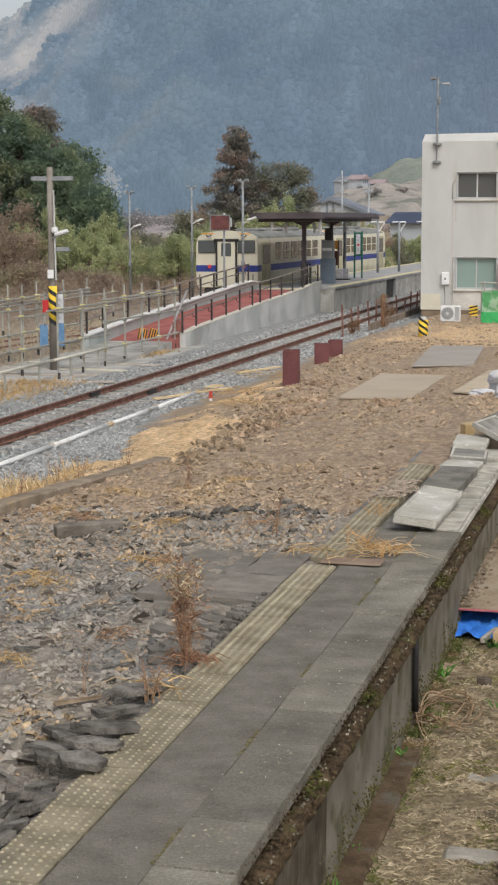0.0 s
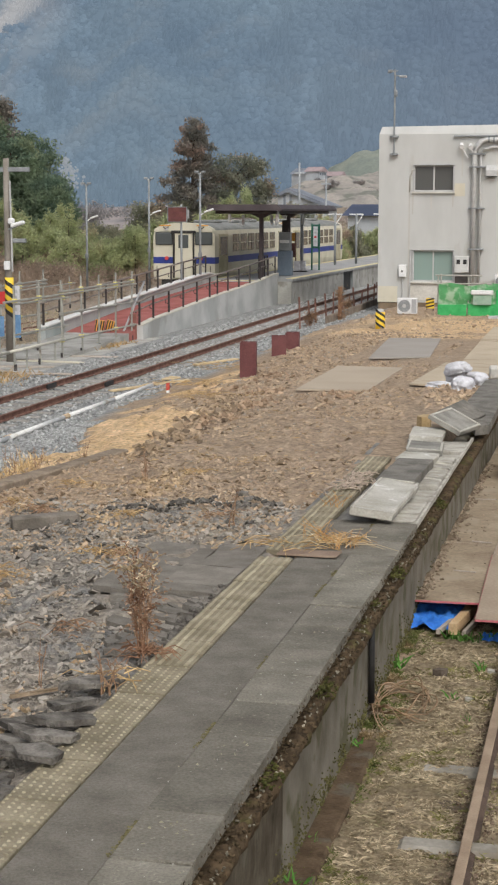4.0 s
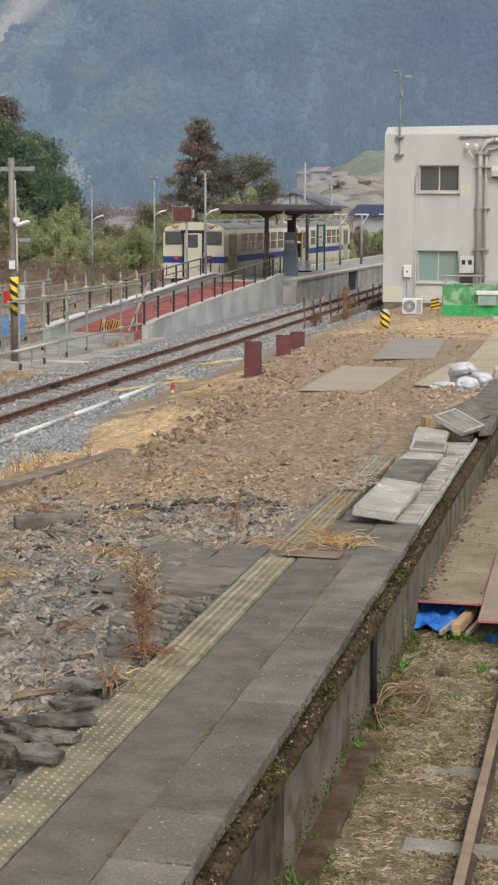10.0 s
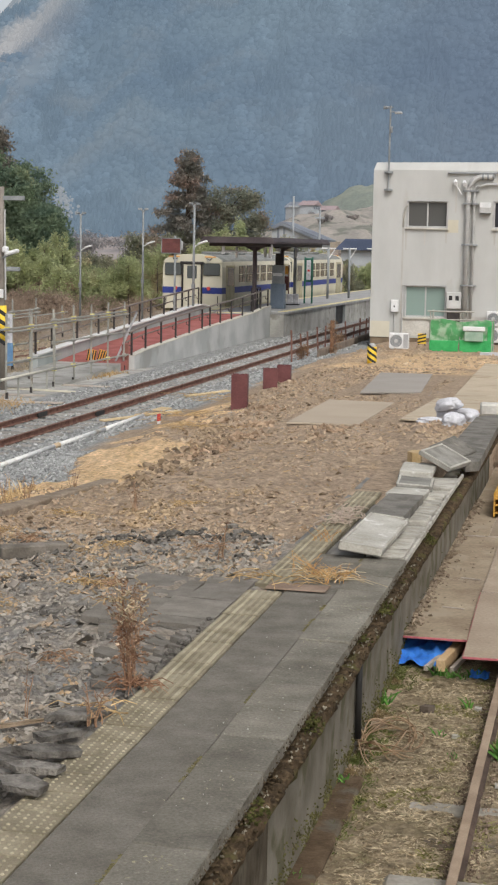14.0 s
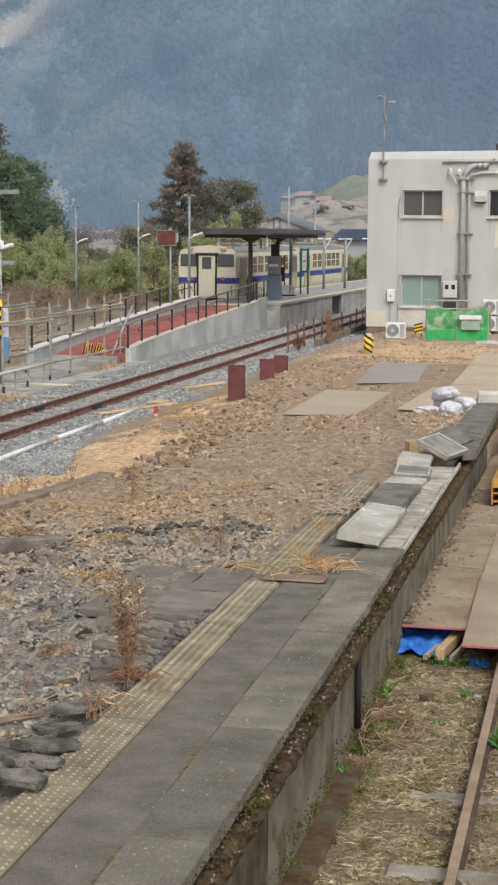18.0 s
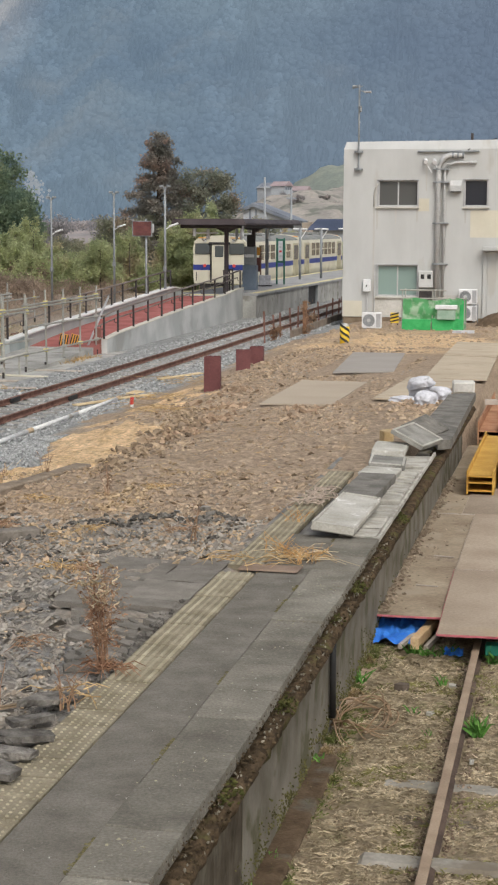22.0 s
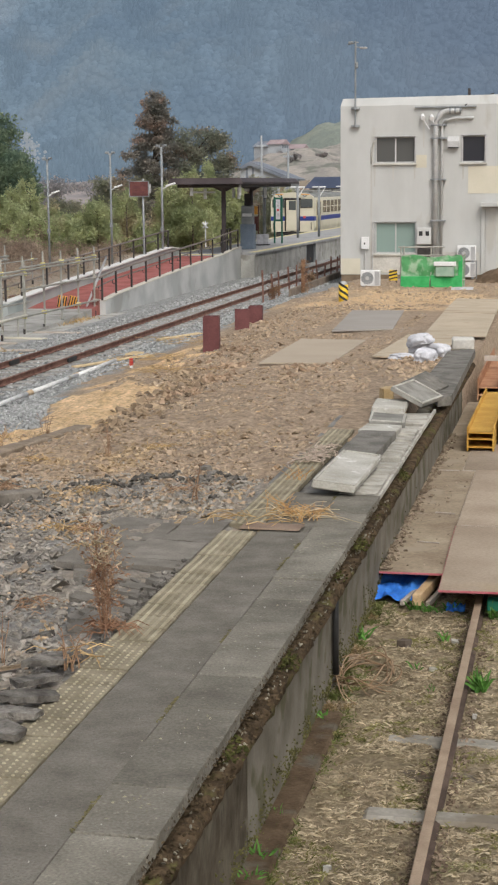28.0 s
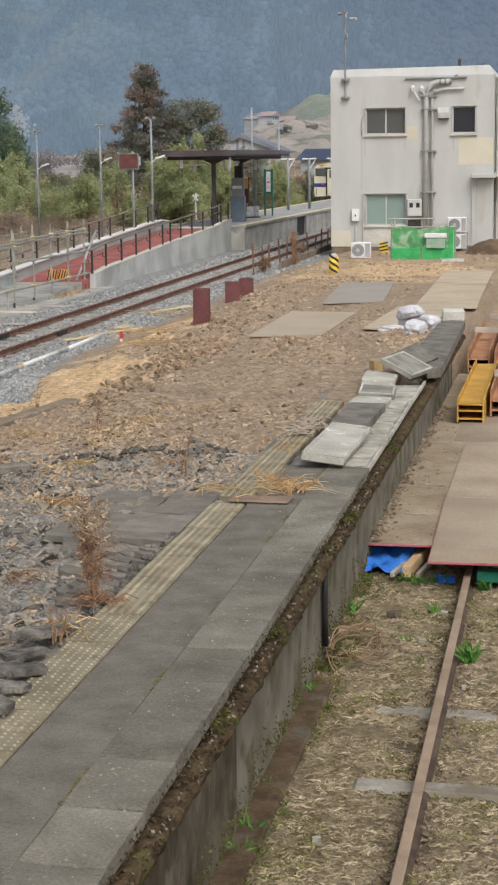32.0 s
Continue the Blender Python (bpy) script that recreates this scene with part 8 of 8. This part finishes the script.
RED_STALK = mat("reddish_dead_stalk", (0.2, 0.105, 0.062), (0.36, 0.215, 0.135), 9, 0.9, 0, 0.2, 50, island=0.3)


def build_plants():
    stalks("dead_weed", "tall dead brown weed beside the tactile strip", -2.88, 9.72, -0.03, 15, 0.7, 0.14, RED_STALK, 1, 7, 0.0042)
    straw_pile("dead_leaves", "matted brown stems at the foot of the weed", -2.88, 9.7, 0.0, 70, 0.18, 0.07, RED_STALK, 62)
    curls = Shape()
    q = random.Random(61)
    for i in range(46):
        a, h = q.uniform(0, 6.28), q.uniform(0.46, 0.72)
        p = Vector((0.17 * math.cos(a) * q.random(), 0.17 * math.sin(a) * q.random(), h))
        curls.tube([p + Vector((0.02 * math.cos(1.7 * k + a), 0.02 * math.sin(1.7 * k + a), -0.012 * k)) for k in range(4)], 0.006, 4, 0.003)
    solid("dead_leaves", curls, STRAW_PALE, "pale curled dead leaves hanging in the weed", "leaves", pose(-2.88, 9.72, -0.03), kind="stuff")
    heads = Shape()
    for i in range(620):
        h = 0.1 + 0.58 * q.random() ** 0.7
        w = 0.035 + 0.06 * h
        p = (q.gauss(0, w), q.gauss(0, w * 0.8), h)
        heads.blade(p, (q.uniform(-1, 1), q.uniform(-1, 1), q.uniform(-0.5, 0.9)), q.uniform(0.015, 0.04), q.uniform(0.005, 0.011), q)
    solid("seed_heads", heads, mat("brown_seed_head", (0.26, 0.16, 0.098), (0.45, 0.315, 0.205), 9, 0.9, 0, 0.2, 50, island=0.35), "dry brown seed heads crowding the dead weed", "seed heads", pose(-2.88, 9.72, -0.03), kind="stuff")
    stalks("dead_weed", "dead brown weed beside the tactile strip", -2.87, 8.9, -0.02, 6, 0.3, 0.14, TWIG, 2, 4)
    stalks("dead_weed", "thin dead weed stalk in the rubble", -3.35, 9.1, -0.08, 2, 0.45, 0.06, TWIG, 3, 2, 0.004)
    for i, (x, y) in enumerate([(-6.5, 19.4), (-6.75, 18.3), (-7.3, 18.9), (-6.9, 16.9), (-3.4, 14.4), (-5.2, 17.6)]):
        stalks("dead_weed", "dry weed stalk by the low wall", x, y, lie(x, y), 5, 0.4, 0.16, TWIG, 10 + i, 4, 0.005)
    straw_pile("straw_heap", "heap of dry straw on the platform", -2.26, 13.45, 0.0, 60, 0.3, 0.12, STRAW, 5)
    for i, (x, y, n) in enumerate([(-2.2, 13.3, 15), (-2.5, 13.75, 9), (-2.62, 15.2, 8)]):
        stalks("straw_tuft", "upright tuft of golden dry straw on the platform", x, y, 0.0, n + 4, 0.15, 0.34, RUSTY_STRAW, 400 + i, 2, 0.0035)
    straw_pile("straw_heap", "long pale dry stems on the platform", -2.3, 13.35, 0.005, 14, 0.5, 0.12, STRAW_PALE, 63)
    straw_pile("straw_heap", "thin dry straw over the tactile strip", -2.75, 13.2, 0.0, 22, 0.4, 0.2, STRAW, 6)
    straw_pile("straw_heap", "dry straw among broken asphalt", -2.9, 9.1, 0.0, 18, 0.26, 0.1, STRAW, 7)
    for i, (x, y, n, l, w) in enumerate([(-8.95, 34.6, 60, 0.8, 0.5), (-7.2, 29.2, 50, 0.6, 0.4), (-8.3, 32.0, 50, 0.7, 0.5), (-10.2, 41.5, 40, 0.8, 0.5), (-9.2, 38.6, 40, 0.7, 0.5)]):
        straw_pile("reed_litter", "flattened pale dry reeds on the bare soil", x, y, lie(x, y), n, l, w, STRAW, 430 + i)
    r = random.Random(19)
    for i in range(26):
        x, y = -3.3 - 3.4 * r.random(), 7 + 11 * r.random()
        straw_pile("straw_tuft", "small tuft of dry straw in the rubble", x, y, lie(x, y), 26, 0.2, 0.09, STRAW if i % 3 else TWIG, 200 + i)
    r = random.Random(9)
    v = Shape()
    for i in range(20):
        a, sx, sy, sz, ln = r.uniform(0, 6.28), r.uniform(0.15, 0.32), r.uniform(0.3, 0.6), r.uniform(0.03, 0.15), r.uniform(1.6, 3.2)
        path = [(sx * math.cos(a + t), sy * math.sin(a + t) - 0.1 * t, 0.02 + sz * max(0.0, math.sin(math.pi * t / ln)) ** 1.5) for t in np.linspace(0, ln, 12)]
        v.tube(path, 0.008, 5, 0.004)
    solid("dry_vine", v, mat("dry_vine", (0.26, 0.17, 0.1), (0.36, 0.26, 0.17), 8, 0.9, island=0.2), "tangled heap of dry brown vines by the wall foot", "vine", pose(-1.64, 12.95, -1.22), smooth=True)
    for i, (x, y, h, n) in enumerate([(-1.46, 15.25, 0.17, 26), (-1.33, 15.2, 0.13, 18), (-1.83, 14.15, 0.2, 18), (-0.7, 12.78, 0.25, 36), (-1.1, 14.2, 0.14, 14), (-0.7, 15.0, 0.24, 16), (-1.13, 15.2, 0.2, 12), (-1.25, 13.3, 0.12, 10), (-1.84, 11.85, 0.16, 14), (-1.82, 9.9, 0.1, 12), (-1.81, 9.22, 0.16, 16), (-1.81, 8.88, 0.14, 14), (-1.2, 15.15, 0.15, 12), (-1.09, 12.75, 0.08, 8)]):
        weed(x, y, lie(x, y, 0) if x < -1.9 else -1.24, h, n, 30 + i)


def build_stuff():
    """Stones, clods and dry grass that nobody could count."""
    r = random.Random(123)

    def scatter(name, label, n, spot, size, flat, m, sink=0.25):
        s = Shape()
        for i in range(n):
            x, y = spot()
            a = size(y)
            heap = 0.035 * max(0.0, rough_noise(x, y, 0.17, 47.0)) * (y < 19)
            s.rock((x, y, ground_z(x, y) + heap + a * (0.5 - sink) * flat), a * r.uniform(0.9, 1.5), a * r.uniform(0.5, 1.0), a * flat * r.uniform(0.6, 1.3), r)
        solid(name, s, m, label, "stones", kind="stuff")

    grey = mat("grey_rubble_stone", (0.265, 0.238, 0.202), (0.385, 0.352, 0.305), 1.6, 0.95, 0, 0.5, 60, (0.3, 0.245, 0.185), island=0.2, cover=0.58, blot_scale=1.3)
    brown = mat("brown_rubble_stone", (0.38, 0.28, 0.19), (0.49, 0.38, 0.265), 1.4, 0.95, 0, 0.5, 50, island=0.2)
    white = mat("pale_ballast_stone", (0.25, 0.255, 0.25), (0.36, 0.365, 0.355), 5, 0.95, 0, 0.3, 40, island=0.38)

    def in_rubble():
        while True:
            y = 5.2 + 12.5 * r.random() ** 1.1
            x = -2.95 - 4.4 * r.random()
            if rough_noise(x, y, 0.17, 47.0) < r.uniform(-0.55, 0.15):
                continue
            if y + 1.2 * rough_noise(x, y, 2.2, 11.0) < 16.2 and not (9.8 < y < 13.2 and x > (-3.3 if y < 11.3 else -3.8)):
                return x, y

    brown_grey = mat("crust_stone", (0.19, 0.17, 0.145), (0.3, 0.265, 0.225), 7, 0.95, 0, 0.6, 50, island=0.3)

    def in_ochre():
        while True:
            x, y = in_rubble() if r.random() < 0.7 else (-4 - 3 * r.random(), 15 + 5 * r.random())
            if rough_noise(x, y, 0.75, 83.0) + 0.12 * (x < -4.5) > 0.32:
                return x, y

    def in_dark():
        while True:
            x, y = in_rubble()
            if rough_noise(x, y, 0.5, 71.0) > 0.2 and rough_noise(x, y, 0.17, 47.0) < 0.25:
                return x, y

    scatter("grey_rubble", "dense grey broken stone rubble", 27000, in_rubble, lambda y: r.uniform(0.012, 0.034) * (2.2 if r.random() < 0.06 else 1), 0.42, grey, 0.35)
    scatter("dark_shards", "dark asphalt shards among the rubble", 1500, in_dark, lambda y: r.uniform(0.025, 0.085), 0.25, ASPHALT_CHUNK, 0.2)

    def in_soil():
        while True:
            y = 13.5 + 36 * r.random() ** 1.2
            x = -2.9 - 5.8 * r.random()
            dense = rough_noise(x, y, 1.6, 61.0) + 0.35 * (x < -6.2) + (0.3 if y < 19 else 0)
            if 19.6 < y < 29.2 and x < sand_right(y) and r.random() < 0.985:
                continue
            dense += 0.7 * rough_noise(x, y * 0.8, 0.22, 49.0)
            if dense > r.uniform(-0.25, 0.55) and not (29.7 < y < 36 and -6.15 < x < -4.4) and not (37.6 < y < 45.7 and -6.3 < x < -4.2) and not (30 < y and x > -3.95):
                return x, y

    scatter("brown_rubble", "brown clods and stones on bare soil", 15000, in_soil, lambda y: r.uniform(0.014, 0.046) * (1.9 if r.random() < 0.04 else 1) * (0.7 + y / 60), 0.26, brown, 0.36)
    # flakes coloured darker to put crevice shade into the soil
    scatter("dark_soil_flakes", "brown soil flakes darkened to stand for shaded crevices", 2800, in_soil, lambda y: r.uniform(0.03, 0.085) * (0.7 + y / 60), 0.25, mat("crevice_flake", (0.25, 0.185, 0.125), (0.36, 0.275, 0.195), 6, 0.95, 0, 0.4, 40, island=0.3), 0.25)
    scatter("pale_chips", "pale stone chips in the soil", 1500, in_soil, lambda y: r.uniform(0.015, 0.04) * (0.75 + y / 60), 0.4, grey, 0.3)
    scatter("crust_flakes", "broken flat crust among the rubble", 520, in_rubble, lambda y: r.uniform(0.06, 0.13), 0.2, brown_grey, 0.35)
    scatter("ochre_clods", "ochre clods in loose heaps among the rubble", 2800, in_ochre, lambda y: r.uniform(0.018, 0.06), 0.4, mat("ochre_clod", (0.33, 0.235, 0.14), (0.44, 0.335, 0.215), 6, 0.95, 0, 0.4, 40, island=0.3), 0.3)
    scatter("brown_clods", "brown clods among grey rubble", 1300, in_rubble, lambda y: r.uniform(0.018, 0.05), 0.3, brown, 0.3)

    def in_rim():
        x = -5.0 + 1.9 * r.random()
        return x, 15.6 + 0.5 * rough_noise(x, 0, 0.6, 3.0) + r.gauss(0, 0.08) - 0.1 * (x + 4.2) ** 2

    scatter("asphalt_rim", "dark broken asphalt rim between rubble and soil", 120, in_rim, lambda y: r.uniform(0.03, 0.1), 0.35, ASPHALT_CHUNK, 0.2)

    def in_red():
        x, y = r.choice([(-5.6, 25.15), (-4.25, 26.0), (-6.4, 29.9), (-5.8, 23.0), (-7.6, 31.0), (-7.0, 33.5)])
        return x + r.gauss(0, 0.22), y + r.gauss(0, 0.45)

    scatter("red_clods", "reddish brown clods in loose heaps", 260, in_red, lambda y: r.uniform(0.05, 0.16), 0.45, mat("red_brown_clod", (0.24, 0.162, 0.106), (0.37, 0.27, 0.185), 5, 0.95, 0, 0.6, 30, island=0.3), 0.35)
    def in_bank():
        y = 19.4 + 9 * r.random()
        return float(np.interp(y, [19.4, 24.5, 28.4], [-5.8, -6.0, -6.75])) + r.gauss(0, 0.17), y

    def in_ditch():
        x, y = in_bank()
        return x + 0.1, y

    scatter("ditch_clods", "dark brown clods along the ditch beside the sand", 190, in_ditch, lambda y: r.uniform(0.03, 0.12), 0.4, mat("dark_ditch_clod", (0.13, 0.095, 0.065), (0.24, 0.185, 0.135), 6, 0.95, 0, 0.5, 40, island=0.3), 0.3)
    scatter("sack_stones", "loose ochre and grey stones round the sacks", 240, lambda: (-2.55 + r.gauss(0, 0.32), 25.6 + r.gauss(0, 0.8)), lambda y: r.uniform(0.02, 0.085), 0.5, brown, 0.3)
    scatter("yard_stones", "loose stones and clods before the building", 700, lambda: (-9.2 + 6.4 * r.random(), 50 + 13 * r.random() ** 0.7), lambda y: r.uniform(0.04, 0.13), 0.4, brown, 0.3)

    scatter("soil_clods", "dark brown clods along the broken edge", 700, in_bank, lambda y: r.uniform(0.03, 0.105) * (1.7 if r.random() < 0.06 else 1), 0.36, mat("dark_brown_clod", (0.22, 0.16, 0.105), (0.38, 0.29, 0.195), 5, 0.95, 0, 0.7, 30, island=0.3), 0.3)

    def in_ballast():
        y = 19 + 60 * r.random() ** 1.35
        return -13.9 + 4.0 * r.random(), y

    s = Shape()
    for i in range(17000):
        x, y = in_ballast()
        a = r.uniform(0.04, 0.085) * (0.8 + y / 120)
        if abs(x + 12.15) < 1.05 and abs((y - 17) / 0.65 - round((y - 17) / 0.65)) < 0.26:
            continue
        bed = -1.272 if abs(x + 12.15) < 1.1 else ground_z(x, y)
        s.rock((x, y, bed + 0.01), a, a * r.uniform(0.6, 1), a * 0.6, r)
    for i in range(5000):
        y = 20.6 + 8.6 * r.random()
        x = -10 + (sand_left(y) + 10) * r.random()
        a = r.uniform(0.04, 0.08)
        s.rock((x, y, ground_z(x, y) + 0.01), a, a * r.uniform(0.6, 1), a * 0.6, r)
    solid("ballast", s, white, "grey crushed stone ballast along the track", "ballast", kind="stuff")

    def grass(name, label, n, spot, h, w, m, up=0.4, tuft=1):
        s = Shape()
        for i in range(n):
            x, y = spot()
            a = r.uniform(0, 6.28)
            hh = h * r.uniform(0.4, 1.1)
            for k in range(tuft):
                px, py = x + r.gauss(0, 0.018 * (tuft > 1)), y + r.gauss(0, 0.018 * (tuft > 1))
                a += 2.4
                s.blade((px, py, ground_z(px, py) - 0.005), (math.cos(a), math.sin(a), up * r.uniform(0.1, 2.0)), hh * r.uniform(0.6, 1.1), w * r.uniform(0.6, 1.3), r)
        solid(name, s, m, label, "grass", kind="stuff")

    def in_siding():
        while True:
            x, y = -1.74 + 2.0 * r.random(), 7 + 9 * r.random()
            if rough_noise(x, y, 0.45, 31.0) > -0.32 and rough_noise(x, y, 0.1, 33.0) > r.uniform(-0.3, 0.1) and abs(x + 0.825) > 0.06 and not (x < -1.6 and y < 12.1 and r.random() < 0.9):
                return x, y

    grass("dry_turf", "matted dry grass between the siding rails", 2300, in_siding, 0.062, 0.006, STRAW_PALE, 0.4, 9)

    grass("grass_mat", "dense matted grey-brown dead grass", 7000, in_siding, 0.085, 0.011, MAT_GRASS, 0.22, 10)

    def by_rail():
        return -0.825 - 0.004 * r.random() + r.choice((-1, 1)) * (0.06 + abs(r.gauss(0, 0.05))), 7 + 8.3 * r.random()

    scatter("track_crumbs", "dark brown soil crumbs along the siding rail", 1500, by_rail, lambda y: r.uniform(0.008, 0.03), 0.6, mat("rusty_soil", (0.15, 0.108, 0.075), (0.26, 0.2, 0.145), 6, 0.95, 0, 0.4, 40, island=0.3), 0.2)

    def in_wall_foot():
        while True:
            y = 5.5 + 10 * r.random()
            if rough_noise(y, 0, 0.7, 95.0) > -0.1:
                return (WALL_X + 0.015 + abs(r.gauss(0, 0.045)) if r.random() < 0.75 else -1.67 + r.gauss(0, 0.03)), y

    grass("foot_grass", "green and brown weeds along the wall foot", 900, in_wall_foot, 0.075, 0.009, mat("wall_foot_grass", (0.09, 0.11, 0.03), (0.19, 0.2, 0.075), 5, 0.9, 0, 0, 30, (0.26, 0.19, 0.1), island=0.35, cover=0.55), 0.9, 9)

    scatter("footing_crumbs", "brown soil crumbs on the wall footing", 900, lambda: (-1.78 + r.gauss(0, 0.06), 5.5 + 6.6 * r.random()), lambda y: r.uniform(0.006, 0.022), 0.5, mat("footing_soil", (0.13, 0.09, 0.055), (0.22, 0.165, 0.11), 6, 0.95, 0, 0.4, 40, island=0.35), -0.6)

    def in_siding_green():
        while True:
            x, y = -1.74 + 1.9 * r.random(), 7 + 9 * r.random()
            if rough_noise(x, y, 0.6, 41.0) > 0.14:
                return x, y

    grass("green_turf", "thin green grass in the siding", 1500, in_siding_green, 0.07, 0.008, mat("olive_grass", (0.15, 0.145, 0.05), (0.27, 0.255, 0.1), 6, 0.9, 0, 0, 30, island=0.3), 0.5, 12)

    def in_yellow():
        while True:
            x, y = -9.6 + 2.7 * r.random(), 15.5 + 7 * r.random()
            if y < 22.3 - 1.1 * (x + 9.3) and rough_noise(x, y, 0.7, 51.0) > -0.3:
                return x, y

    grass("yellow_grass", "tall straw-yellow grass by the low wall", 2600, in_yellow, 0.36, 0.013, mat("yellow_straw", (0.5, 0.35, 0.18), (0.66, 0.5, 0.28), 4, 0.9, 0, 0, 30, island=0.3), 1.6)

    def in_far_verge():
        if r.random() < 0.75:
            return -15.0 + r.gauss(0, 0.55), 33 + 5.6 * r.random() ** 0.8
        return -15.0 + r.gauss(0, 0.2), 47.5 + r.gauss(0, 0.8)

    grass("verge_grass", "dry tan grass beside the main track", 2200, in_far_verge, 0.3, 0.02, STRAW, 0.9)
    brush = []
    for i in range(420):
        y = 56 + 38 * r.random()
        x = -0.405 * y + r.uniform(-2.5, 11)
        if x < -22.4 - max(0, (y - 80) * 0.2):
            brush.append((x, y, -1.15 + r.uniform(0, 0.35) + (0.5 if y > 80 else 0) * r.random(), r.uniform(0.4, 0.8), r.uniform(0.2, 0.45)))
    solid("dry_brush", leaf_cloud(brush, 26000, 0.11, 77, slim=0.16), LEAF_BROWN, "low dry brown brush before the bamboo", "brush", kind="stuff")

    def in_far_yard():
        return -17.4 - 6.5 * r.random(), 38 + 26 * r.random()

    grass("yard_grass", "dull dry grass behind the scaffold fences", 4200, in_far_yard, 0.34, 0.022, MAT_GRASS, 1.2)

    def in_clods():
        y = 13 + 16 * r.random()
        x = -3.1 - 4.0 * r.random()
        return x, y

    grass("straw_litter", "thin straw litter over the rubble", 2200, in_clods, 0.14, 0.01, STRAW, 0.12)


build_trees()
build_plants()
build_stuff()


# ---- what moves ----
def motions():
    rows = [(0, 71.9), (6, 71.9), (8, 71.95), (9, 72.25), (10, 72.6), (11, 72.95), (12, 73.35), (13, 73.85), (14, 74.45), (15, 75.05), (16.5, 76.2), (18, 77.9), (19, 79.2), (20, 80.85), (21, 83.0), (22, 85.4),
            (23, 87.65), (24, 90.5), (25, 93.8), (26.3, 98.9), (27.5, 104.1), (28, 106.3), (29, 110.7), (30, 115.6), (31, 120.8), (32, 126.2)]
    for i, car in enumerate(CARS):
        walk(car, [(t, pose(-19.2 + 0.02 * (y + CAR * i - 72), y + CAR * i, RAIL_Z - 0.08, 0, 0, -1.15)) for t, y in rows])


motions()
